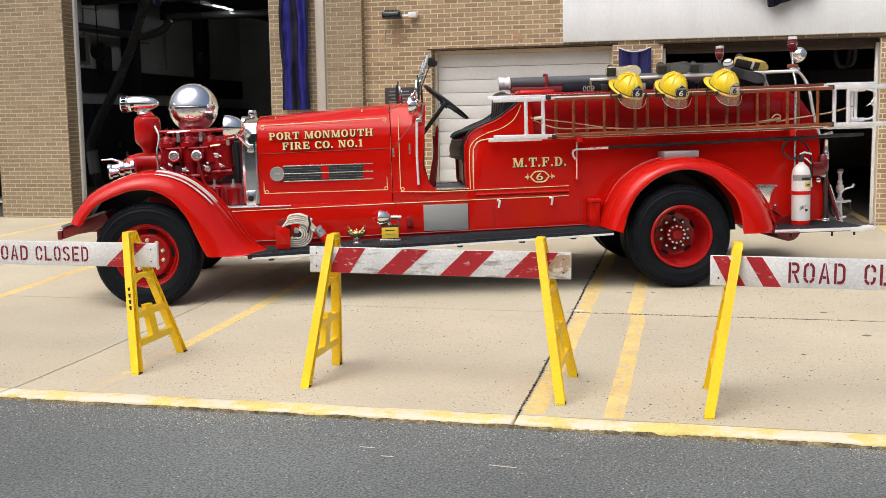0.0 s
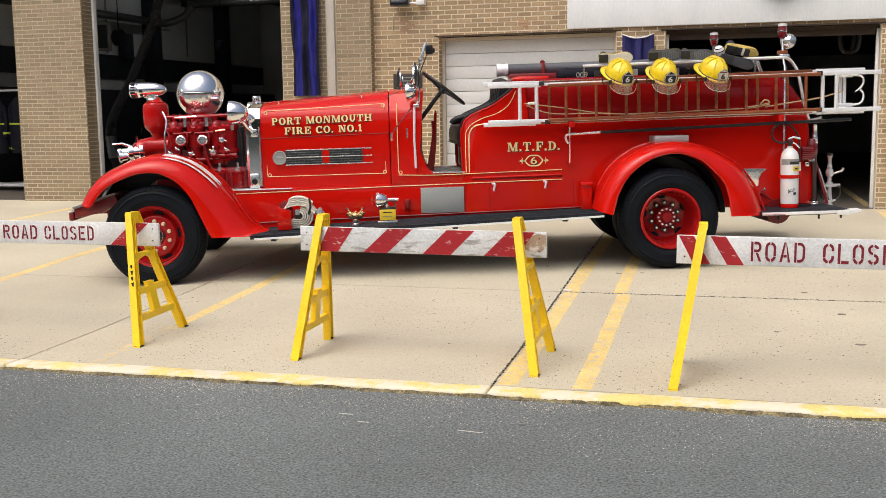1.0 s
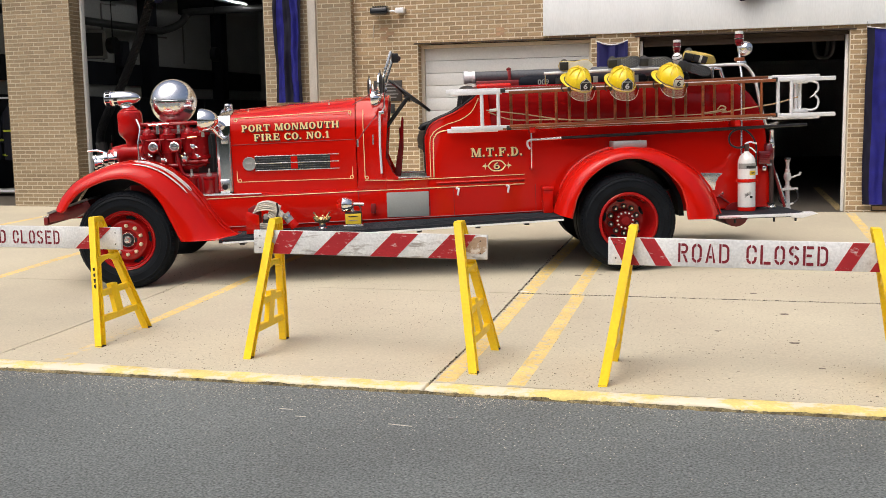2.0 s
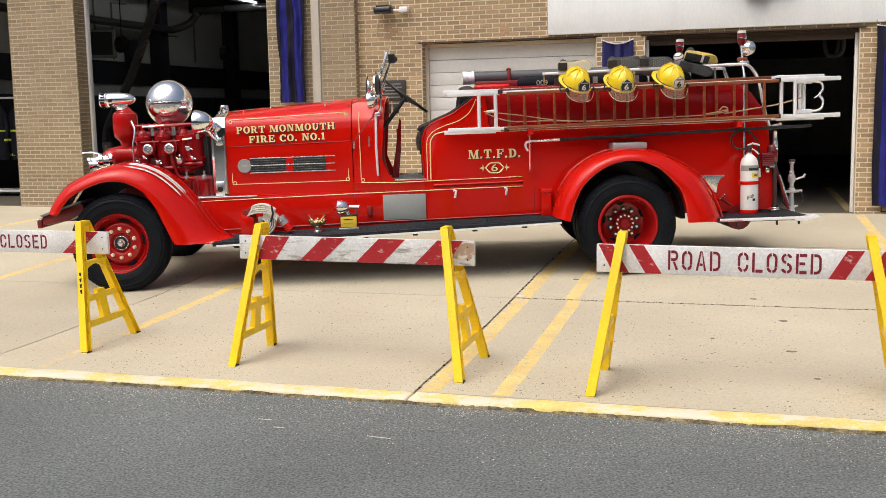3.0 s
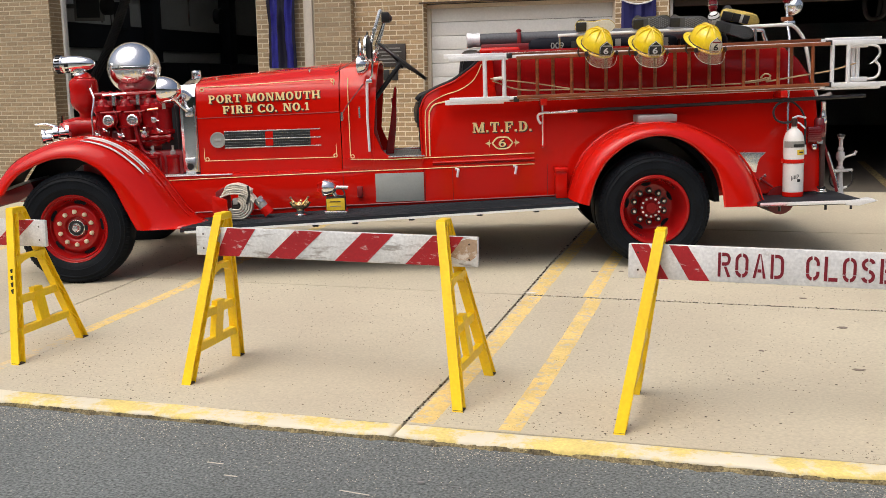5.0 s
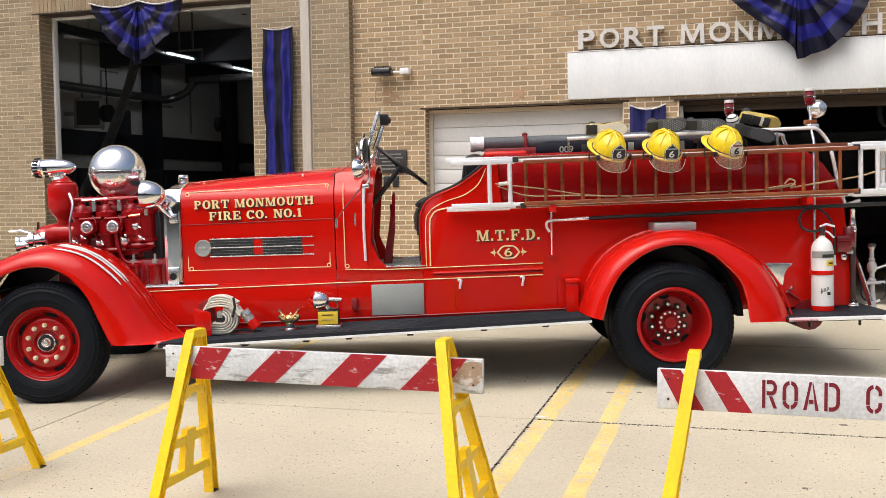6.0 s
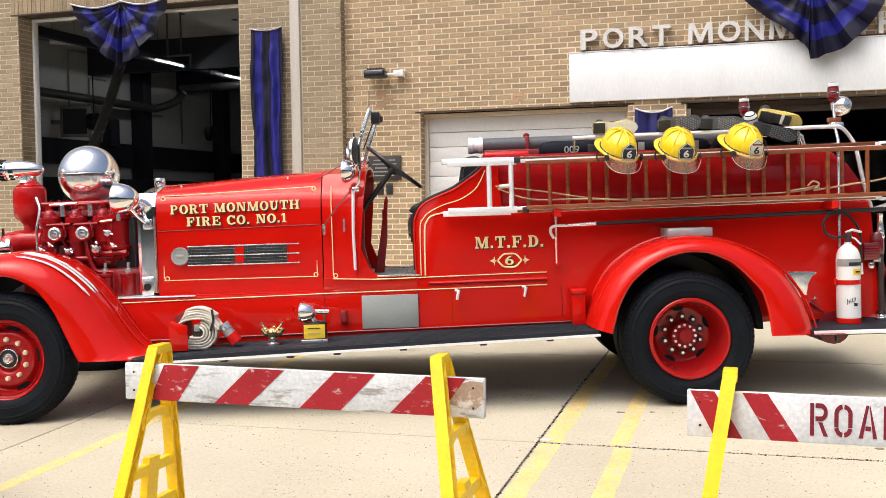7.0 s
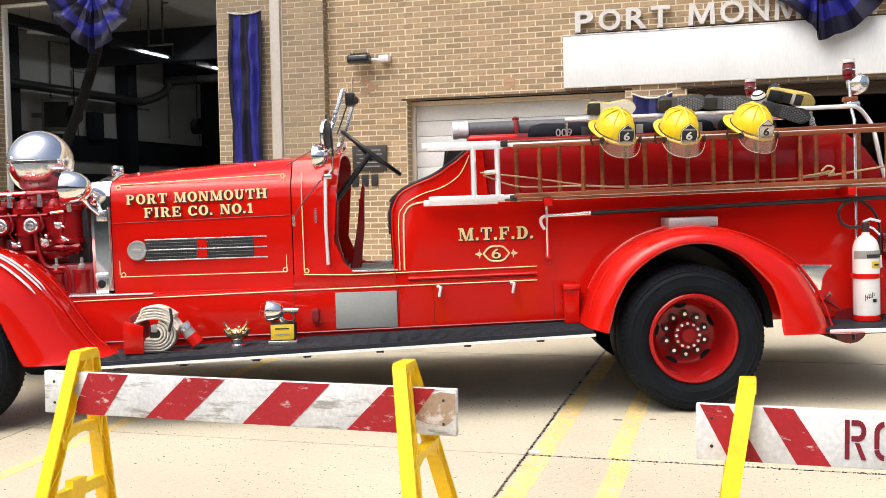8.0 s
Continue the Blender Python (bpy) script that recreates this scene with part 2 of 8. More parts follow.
CHAMBER_RED = mat("chamber_red", (0.46, 0.009, 0.008), 0.10, vary=0.06, grain=200, stain=5, bump=0.004, spec=0.45)
HUB_RED = mat("hub_dark_red", (0.28, 0.009, 0.010), 0.45, vary=0.2, grain=80, bump=0.02, spec=0.25)
# body red lowered for the wheels; shade within the rims is in this colour
WHEEL_RED = mat("wheel_red", (0.35, 0.007, 0.007), 0.16, vary=0.08, grain=120, stain=6, bump=0.01, spec=0.4)
DEEP_BLUE = mat("deep_blue_cloth", (0.006, 0.006, 0.022), 0.6, vary=0.3, grain=160, stain=6, bump=0.1, spec=0.3)
TREAD = mat("tyre_tread_rubber", (0.008, 0.0095, 0.012), 0.8, vary=0.25, grain=70, bump=0.05, spec=0.08)
LIME = mat("lime_reflective", (0.50, 0.58, 0.04), 0.5, vary=0.1, bump=0)
HOSE_BLACK = mat("black_hose", (0.038, 0.038, 0.040), 0.32, vary=0.2, grain=60, bump=0.05)
DUCT = mat("dull_duct", (0.10, 0.10, 0.10), 0.32, 0.5, vary=0.2, grain=30, bump=0.03)
PLATE = mat("plain_grey_plate", (0.37, 0.39, 0.37), 0.45, 0.15, vary=0.05, grain=60, stain=6, bump=0.01)
SLAT = mat("louvre_slat", (0.05, 0.053, 0.056), 0.4, 0.3, vary=0.2, bump=0.02)
BARE = worn("bare_board", (0.42, 0.30, 0.20), (0.70, 0.66, 0.60), 0.50, 9.0, 0.8)
SMOKED = mat("smoked_lens", (0.012, 0.013, 0.016), 0.2, vary=0.15, bump=0.02, coat=0.5)

# ---- mesh helpers ----


def link(name, bm, material, parent=None, label="", angle=38, m=None):
    me = bpy.data.meshes.new(name)
    bmesh.ops.recalc_face_normals(bm, faces=bm.faces[:])
    bm.to_mesh(me)
    bm.free()
    for one in material if isinstance(material, tuple) else (material,):
        me.materials.append(one)
    for p in me.polygons:
        p.use_smooth = True
    me.set_sharp_from_angle(angle=radians(angle))
    ob = new(name, me)
    ob.parent = parent
    if m is not None:
        ob.matrix_basis = m
    if label:
        ob["label"] = label
    return ob


def part(name, bm, material, parent, label="", angle=38):
    """A bmesh as one mesh under a thing or under a part."""
    return link(name, bm, material, parent, label, angle)


def again(ob, parent, m=None, name=None):
    """Another object on the same mesh."""
    o = new(name or ob.name.split(".")[0], ob.data)
    o.parent = parent
    if m is not None:
        o.matrix_basis = m
    return o


def thing(name, m, label, category, group="", kind=""):
    return tagged(placed(new(name), m), label, category, group, kind)


def placed(ob, m):
    ob.matrix_basis = m
    return ob


def solo(name, bm, material, m, label, category, group="", kind="", angle=38):
    return tagged(link(name, bm, material, None, "", angle, m), label, category, group, kind)


def box(bm, x0, x1, y0, y1, z0, z1, bev=0.0, seg=2):
    vs = [bm.verts.new((x, y, z)) for x in (x0, x1) for y in (y0, y1) for z in (z0, z1)]
    fs = [bm.faces.new([vs[i] for i in f]) for f in ((0, 1, 3, 2), (4, 6, 7, 5), (0, 4, 5, 1), (2, 3, 7, 6), (0, 2, 6, 4), (1, 5, 7, 3))]
    if bev:
        es = list({e for f in fs for e in f.edges})
        bmesh.ops.bevel(bm, geom=es, offset=bev, segments=seg, affect="EDGES", profile=0.5)
    return bm


def bx(*a, **k):
    return box(bmesh.new(), *a, **k)


def loft(bm, rings, closed=True, cap=True):
    """Skin between rings of equally many points."""
    rows = [[bm.verts.new(p) for p in ring] for ring in rings]
    n = len(rows[0])
    for a, b in zip(rows, rows[1:]):
        for i in range(n if closed else n - 1):
            j = (i + 1) % n
            bm.faces.new((a[i], a[j], b[j], b[i]))
    if cap and closed:
        bm.faces.new(rows[0][::-1]), bm.faces.new(rows[-1])
    return rows


def frame_of(d):
    d = Vector(d).normalized()
    u = d.cross(Vector((0, 0, 1)) if abs(d.z) < 0.9 else Vector((0, 1, 0))).normalized()
    return d, u, d.cross(u).normalized()


def tube(bm, pts, r, seg=10, cap=True, squash=1.0):
    """A round bar along points; r is one radius or one for each point."""
    pts = [Vector(p) for p in pts]
    rs = r if isinstance(r, (list, tuple)) else [r] * len(pts)
    rings, up = [], None
    for i, p in enumerate(pts):
        d = (pts[min(i + 1, len(pts) - 1)] - pts[max(i - 1, 0)]).normalized()
        if up is None:
            _, u, v = frame_of(d)
        else:
            u = (up - d * up.dot(d)).normalized()
            v = d.cross(u)
        up = u
        rings.append([p + (u * math.cos(a) + v * squash * math.sin(a)) * rs[i] for a in (2 * math.pi * k / seg for k in range(seg))])
    loft(bm, rings, True, cap)
    return bm


def tb(*a, **k):
    return tube(bmesh.new(), *a, **k)


def lathe(bm, profile, at, axis=(0, 0, 1), seg=32, ring=False):
    """Turns (radius, height) pairs round an axis through the place at; ring: a closed hoop with a free middle."""
    if ring:
        profile = [*profile, profile[0]]
    d, u, v = frame_of(axis)
    at = Vector(at)
    rings = [[at + d * h + (u * math.cos(a) + v * math.sin(a)) * max(r, 0.0004) for a in (2 * math.pi * k / seg for k in range(seg))] for r, h in profile]
    loft(bm, rings, True, not ring)
    if ring:
        bmesh.ops.remove_doubles(bm, verts=bm.verts[:], dist=0.00001)
    return bm


def lt(*a, **k):
    return lathe(bmesh.new(), *a, **k)


def prism(bm, poly, y0, y1, bev=0.0):
    """A plate: an outline in x and z, from y0 to y1."""
    a = [bm.verts.new((x, y0, z)) for x, z in poly]
    b = [bm.verts.new((x, y1, z)) for x, z in poly]
    n = len(a)
    front = bm.faces.new(a)
    back = bm.faces.new(b[::-1])
    for i in range(n):
        bm.faces.new((a[i], b[i], b[(i + 1) % n], a[(i + 1) % n]))
    if bev:
        bmesh.ops.bevel(bm, geom=list(front.edges) + list(back.edges), offset=bev, segments=2, affect="EDGES", profile=0.5)
    return bm


def pr(*a, **k):
    return prism(bmesh.new(), *a, **k)


def spline(pts, n=6):
    """Catmull-Rom through the points."""
    p = [Vector(q) for q in pts]
    p = [2 * p[0] - p[1], *p, 2 * p[-1] - p[-2]]
    out = []
    for i in range(1, len(p) - 2):
        for k in range(n):
            t = k / n
            out.append(0.5 * (2 * p[i] + (p[i + 1] - p[i - 1]) * t + (2 * p[i - 1] - 5 * p[i] + 4 * p[i + 1] - p[i + 2]) * t * t + (3 * p[i] - p[i - 1] - 3 * p[i + 1] + p[i + 2]) * t**3))
    return [*out, p[-2]]


def words(text, x0, x1, z0, z1, y, depth=0.003, bold=0.0, slant=0.0):
    """Letters that face -y, fitted into a rectangle of x and z."""
    cu = bpy.data.curves.new("words", "FONT")
    cu.body, cu.size, cu.extrude, cu.offset, cu.resolution_u = text, 1.0, 0.5, bold, 3
    ob = bpy.data.objects.new("words", cu)
    scene.collection.objects.link(ob)
    me = bpy.data.meshes.new_from_object(ob.evaluated_get(bpy.context.evaluated_depsgraph_get()))
    bm = bmesh.new()
    bm.from_mesh(me)
    bpy.data.objects.remove(ob), bpy.data.curves.remove(cu), bpy.data.meshes.remove(me)
    xs, ys = [v.co.x for v in bm.verts], [v.co.y for v in bm.verts]
    ax, bx_, ay, by = min(xs), max(xs), min(ys), max(ys)
    for v in bm.verts:
        u, w, e = v.co
        t = (w - ay) / (by - ay)
        v.co = (x0 + (u - ax) / (bx_ - ax) * (x1 - x0) + slant * (t - 0.5) * (z1 - z0), y - depth * (e + 0.5), z0 + t * (z1 - z0))
    return bm


def gz(y):
    """Height of the ground: the apron rises gently from the kerb to the building."""
    ys, zs = (-60, 5.5, 5.67, 6.7, 8.3, 9.8, 12.3, 14.9, 60), (-0.03, 0.0, 0.0, 0.02, 0.085, 0.165, 0.245, 0.31, 0.31)
    return float(np.interp(y, ys, zs))



def stencilled(ch, x0, x1, z0, z1, y, depth=0.002):
    """One narrow stencil capital with bridges, facing -y, in a rectangle of x and z."""
    rect = lambda p, q, r, s: [(p, r), (q, r), (q, s), (p, s)]

    def arc(cx, cz, rx, rz, ix, iz, a0, a1, n=10):
        ang = [radians(a0 + (a1 - a0) * k / n) for k in range(n + 1)]
        return [[(cx + rx * math.cos(p), cz + rz * math.sin(p)), (cx + rx * math.cos(q), cz + rz * math.sin(q)), (cx + ix * math.cos(q), cz + iz * math.sin(q)), (cx + ix * math.cos(p), cz + iz * math.sin(p))] for p, q in zip(ang, ang[1:])]

    side = [*arc(0.5, 0.70, 0.5, 0.30, 0.27, 0.16, 8, 82), rect(0.77, 1.0, 0.30, 0.74), *arc(0.5, 0.30, 0.5, 0.30, 0.27, 0.16, -82, -8)]
    back = [[(1 - p, q) for p, q in poly] for poly in side]
    shapes = {
        "R": [rect(0.0, 0.22, 0, 1), rect(0.30, 0.60, 0.86, 1), *arc(0.60, 0.73, 0.38, 0.27, 0.16, 0.13, -90, 90), rect(0.30, 0.60, 0.46, 0.60), [(0.46, 0.42), (0.68, 0.42), (1.0, 0), (0.76, 0)]],
        "O": [*side, *back],
        "A": [[(0.0, 0), (0.22, 0), (0.56, 1), (0.40, 1)], [(0.78, 0), (1.0, 0), (0.62, 1), (0.585, 0.93)], rect(0.36, 0.66, 0.24, 0.37)],
        "D": [rect(0.0, 0.22, 0, 1), rect(0.30, 0.5, 0.86, 1), rect(0.30, 0.5, 0, 0.14), *arc(0.5, 0.70, 0.5, 0.30, 0.27, 0.16, 0, 90), rect(0.77, 1.0, 0.30, 0.70), *arc(0.5, 0.30, 0.5, 0.30, 0.27, 0.16, -90, 0)],
        "C": [*back, *arc(0.5, 0.70, 0.5, 0.30, 0.27, 0.16, 6, 80), rect(0.77, 1.0, 0.62, 0.73), *arc(0.5, 0.30, 0.5, 0.30, 0.27, 0.16, -80, -6), rect(0.77, 1.0, 0.27, 0.38)],
        "L": [rect(0.0, 0.24, 0, 1), rect(0.33, 1.0, 0, 0.15)],
        "S": [*arc(0.5, 0.74, 0.5, 0.26, 0.26, 0.13, 15, 82), *arc(0.5, 0.74, 0.5, 0.26, 0.26, 0.13, 98, 262), *arc(0.5, 0.27, 0.5, 0.27, 0.26, 0.13, -82, 82), *arc(0.5, 0.27, 0.5, 0.27, 0.26, 0.13, 195, 262)],
        "E": [rect(0.0, 0.24, 0, 1), rect(0.33, 1.0, 0.85, 1), rect(0.33, 0.84, 0.44, 0.58), rect(0.33, 1.0, 0, 0.15)],
    }[ch]
    bm = bmesh.new()
    for n, poly in enumerate(shapes):
        e = 0.00004 * (n % 9)
        near = [bm.verts.new((x0 + px * (x1 - x0), y - depth - e, z0 + pz * (z1 - z0))) for px, pz in poly]
        far = [bm.verts.new((x0 + px * (x1 - x0), y, z0 + pz * (z1 - z0))) for px, pz in poly]
        bm.faces.new(near)
        for k in range(len(near)):
            bm.faces.new((near[k], far[k], far[(k + 1) % len(near)], near[(k + 1) % len(near)]))
    return bm


def seriffed(text, x0, x1, z0, z1, y, depth=0.002, only=None):
    """Sign writer's slab-serif capitals that face -y, fitted into a rectangle of x and z."""
    rect = lambda a, b, c, d: [(a, c), (b, c), (b, d), (a, d)]
    stem = lambda a, w: [rect(a, a + w, 0.0, 1.0), rect(a - 0.08, a + w + 0.08, 0.0, 0.11), rect(a - 0.08, a + w + 0.08, 0.89, 1.0)]

    def arc(cx, cz, rx, rz, ix, iz, a0, a1, n=14):
        ang = [radians(a0 + (a1 - a0) * k / n) for k in range(n + 1)]
        return [[(cx + rx * math.cos(p), cz + rz * math.sin(p)), (cx + rx * math.cos(q), cz + rz * math.sin(q)), (cx + ix * math.cos(q), cz + iz * math.sin(q)), (cx + ix * math.cos(p), cz + iz * math.sin(p))] for p, q in zip(ang, ang[1:])]

    bowl = [*arc(0.46, 0.72, 0.34, 0.28, 0.13, 0.15, -90, 90), rect(0.3, 0.46, 0.87, 1.0), rect(0.3, 0.46, 0.44, 0.57)]
    glyphs = {
        "P": (0.88, [*stem(0.1, 0.24), *bowl]),
        "R": (0.98, [*stem(0.1, 0.24), *bowl, [(0.42, 0.46), (0.66, 0.46), (0.88, 0.0), (0.62, 0.0)], rect(0.70, 0.98, 0.0, 0.11)]),
        "O": (0.94, arc(0.47, 0.5, 0.46, 0.52, 0.20, 0.38, 0, 360, 28)),
        "C": (0.90, [*arc(0.47, 0.5, 0.46, 0.52, 0.20, 0.38, 42, 318, 22), rect(0.70, 0.86, 0.66, 0.98), rect(0.72, 0.86, 0.06, 0.24)]),
        "D": (0.94, [*stem(0.1, 0.24), *arc(0.40, 0.5, 0.50, 0.5, 0.24, 0.38, -90, 90, 16), rect(0.3, 0.40, 0.88, 1.0), rect(0.3, 0.40, 0.0, 0.12)]),
        "U": (0.98, [rect(0.12, 0.36, 0.38, 1.0), rect(0.68, 0.82, 0.38, 1.0), rect(0.02, 0.46, 0.89, 1.0), rect(0.58, 0.94, 0.89, 1.0), *arc(0.47, 0.38, 0.35, 0.40, 0.12, 0.22, 180, 360, 14)]),
        "T": (0.92, [rect(0.34, 0.58, 0.0, 1.0), rect(0.22, 0.70, 0.0, 0.11), rect(0.02, 0.90, 0.87, 1.0), rect(0.02, 0.13, 0.66, 1.0), rect(0.79, 0.90, 0.66, 1.0)]),
        "M": (1.24, [rect(0.12, 0.24, 0.0, 1.0), rect(0.90, 1.14, 0.0, 1.0), rect(0.02, 0.34, 0.0, 0.11), rect(0.80, 1.22, 0.0, 0.11), rect(0.02, 0.30, 0.89, 1.0), rect(0.92, 1.22, 0.89, 1.0), [(0.14, 1.0), (0.40, 1.0), (0.70, 0.10), (0.54, 0.0)], [(0.92, 1.0), (1.02, 1.0), (0.70, 0.0), (0.54, 0.0)]]),
        "N": (1.04, [rect(0.12, 0.26, 0.0, 1.0), rect(0.78, 0.92, 0.0, 1.0), rect(0.02, 0.38, 0.0, 0.11), rect(0.02, 0.34, 0.89, 1.0), rect(0.66, 1.02, 0.89, 1.0), [(0.14, 1.0), (0.42, 1.0), (0.92, 0.0), (0.68, 0.0)]]),
        "H": (1.08, [*stem(0.1, 0.24), *stem(0.72, 0.24), rect(0.34, 0.72, 0.44, 0.57)]),
        "F": (0.86, [*stem(0.1, 0.24), rect(0.3, 0.82, 0.88, 1.0), rect(0.70, 0.82, 0.64, 1.0), rect(0.3, 0.60, 0.44, 0.56), rect(0.52, 0.61, 0.34, 0.66)]),
        "E": (0.90, [*stem(0.1, 0.24), rect(0.3, 0.82, 0.88, 1.0), rect(0.70, 0.82, 0.66, 1.0), rect(0.3, 0.60, 0.44, 0.56), rect(0.52, 0.61, 0.34, 0.66), rect(0.3, 0.86, 0.0, 0.12), rect(0.74, 0.86, 0.0, 0.34)]),
        "I": (0.50, stem(0.13, 0.24)),
        "1": (0.50, [rect(0.16, 0.40, 0.0, 1.0), rect(0.06, 0.50, 0.0, 0.11), [(0.16, 1.0), (0.16, 0.78), (0.02, 0.74), (0.02, 0.84)]]),
        "6": (0.86, [*arc(0.42, 0.31, 0.40, 0.33, 0.17, 0.19, 0, 360, 24), *arc(0.62, 0.31, 0.60, 0.70, 0.38, 0.56, 95, 180, 12)]),
        ".": (0.34, [rect(0.04, 0.26, 0.0, 0.22)]),
        " ": (0.42, []),
    }
    total = sum(glyphs[c][0] + 0.10 for c in text) - 0.10
    k, bm, pen, n = (x1 - x0) / total, bmesh.new(), 0.0, 0
    for place, c in enumerate(text):
        w, shapes = glyphs[c]
        for poly in shapes if only in (None, place) else ():
            n += 1
            e = 0.00004 * (n % 9)
            a = [bm.verts.new((x0 + (pen + px) * k, y - depth - e, z0 + pz * (z1 - z0))) for px, pz in poly]
            b = [bm.verts.new((x0 + (pen + px) * k, y, z0 + pz * (z1 - z0))) for px, pz in poly]
            bm.faces.new(a)
            for i in range(len(a)):
                bm.faces.new((a[i], b[i], b[(i + 1) % len(a)], a[(i + 1) % len(a)]))
        pen += w + 0.10
    return bm

# ---- ground ----
ground = solo("ground", bx(-300, 300, -250, 350, -0.9, -0.5), ASPHALT, pose(0, 0, 0), "grey asphalt ground all round the place", "ground", kind="structure")


def sheet(x0, x1, ys, thick, drop=0.0):
    """A slab that follows the ground's height along y."""
    bm = bmesh.new()
    loft(bm, [[(x0, y, gz(y) - drop - thick), (x1, y, gz(y) - drop - thick), (x1, y, gz(y) - drop), (x0, y, gz(y) - drop)] for y in ys])
    return bm


road = solo("road", bx(-60, 60, -25, 5.548, -0.40, -0.030), ASPHALT, pose(0, 0, 0), "grey worn asphalt street in front of the kerb", "road", kind="structure")
driveway = solo("driveway", sheet(-30, 30, [5.56, 6.7, 8.3, 9.8, 12.3, 14.86], 0.30, 0.034), CRACK, pose(0, 0, 0), "pale concrete apron in large slabs with dirty joints", "driveway", kind="structure")
rng = random.Random(4)
XJ, YJ = (-15, -11.4, -7.95, -4.5, -1.045, 2.42, 5.9, 9.4), (5.724, 8.64, 11.7, 14.86)
for i, (xa, xb) in enumerate(zip(XJ, XJ[1:])):
    for j, (ya, yb) in enumerate(zip(YJ, YJ[1:])):
        g = 0.009 if (xb == -1.045 or xa == -1.045) else 0.0028
        gy = 0.011 if xa >= -1.1 else 0.005
        n = 12
        ys = [ya + gy + (yb - ya - 2 * gy) * k / n for k in range(n + 1)]
        bm = bmesh.new()
        # joint edges wander a little
        wob = lambda v, s: 0.004 * noise.noise(Vector((v * 4.0, s * 9.1, 0.3)))
        loft(bm, [[(xa + g + wob(y, xa), y, gz(y) - 0.06), (xb - g + wob(y, xb), y, gz(y) - 0.06), (xb - g + wob(y, xb), y, gz(y)), (xa + g + wob(y, xa), y, gz(y))] for y in ys])
        link("concrete_slab", bm, CONCRETE, driveway, angle=20)
# the kerb, in lengths
kerb = solo("kerb", bx(-30, 30, 5.549, 5.75, -0.35, -0.045), CRACK, pose(0, 0, 0), "low concrete kerb with patchy yellow paint", "kerb", kind="structure")
for xa, xb in ((-15, -7.95), (-7.95, -4.52), (-4.52, -1.045), (-1.045, 2.42), (2.42, 6.0), (6.0, 12)):
    bm = bx(xa + 0.006, xb - 0.006, 5.552, 5.727, -0.06, 0.003, bev=0.014, seg=3)
    bmesh.ops.subdivide_edges(bm, edges=[e for e in bm.edges if abs(e.verts[0].co.x - e.verts[1].co.x) > 1], cuts=30)
    for v in bm.verts:
        k = noise.noise(Vector((v.co.x * 2.5, v.co.y * 9, v.co.z * 9)))
        v.co.y += 0.007 * k
        v.co.z += 0.004 * k
    link("kerb_stone", bm, KERB, kerb)


def painted(x0, x1, y0, y1, material, lean=0.0):
    """A worn paint stripe on the concrete, with uneven edges."""
    bm = bmesh.new()
    n = max(6, int((y1 - y0) / 0.12))
    rows = []
    for k in range(n + 1):
        y = y0 + (y1 - y0) * k / n
        dx = lean * (y - y0)
        e = [0.006 * noise.noise(Vector((y * 6, s, 1.7))) for s in (x0 * 3, x1 * 5)]
        rows.append([(x0 + dx + e[0], y, gz(y) - 0.002), (x1 + dx + e[1], y, gz(y) - 0.002), (x1 + dx + e[1], y, gz(y) + 0.0012), (x0 + dx + e[0], y, gz(y) + 0.0012)])
    loft(bm, rows)
    return bm


for name, x0, x1, y0, y1, m, lab in (
    ("lane_line", -1.02, -0.89, 5.76, 8.62, LINE, "worn yellow painted line beside the joint"), ("lane_line", -1.02, -0.89, 8.66, 13.5, LINE, "worn yellow painted line beside the joint"),
    ("lane_line", -0.54, -0.42, 5.76, 8.62, LINE, "worn yellow painted line on concrete"), ("lane_line", -0.58, -0.46, 8.66, 13.5, LINE, "worn yellow painted line on concrete"),
    ("lane_line", -3.98, -3.87, 5.77, 7.0, LINE_OLD, "faded yellow line on concrete"), ("lane_line", -3.98, -3.87, 7.0, 14.5, LINE, "yellow painted line running under the truck"),
    ("lane_line", -6.80, -6.68, 7.0, 14.5, LINE, "yellow painted line on concrete"), ("lane_line", -9.72, -9.60, 8.0, 14.7, LINE, "yellow painted line towards the bay"),
    ("lane_line", -11.9, -11.78, 11.0, 14.7, LINE, "yellow painted line towards the bay"), ("lane_line", 2.38, 2.50, 9.0, 14.7, LINE, "yellow painted line towards the bay")):
    solo(name, painted(x0, x1, y0, y1, m), m, pose(0, 0, 0), lab, "painted line", "yellow lines on the apron", "structure")


def blot(x, y, r, seed, up=0.003):
    bm = bmesh.new()
    pts = [(x + r * (1 + 0.45 * noise.noise(Vector((math.cos(a) * 1.5, math.sin(a) * 1.5, seed)))) * math.cos(a), y + 0.6 * r * (1 + 0.45 * noise.noise(Vector((math.cos(a) * 1.5, math.sin(a) * 1.5, seed + 5)))) * math.sin(a)) for a in (2 * math.pi * k / 18 for k in range(18))]
    top = bm.faces.new([bm.verts.new((px, py, gz(py) + up)) for px, py in pts])
    bmesh.ops.extrude_face_region(bm, geom=[top])
    bm.verts.ensure_lookup_table()
    for v in bm.verts[18:]:
        v.co.z -= 0.004
    return bm


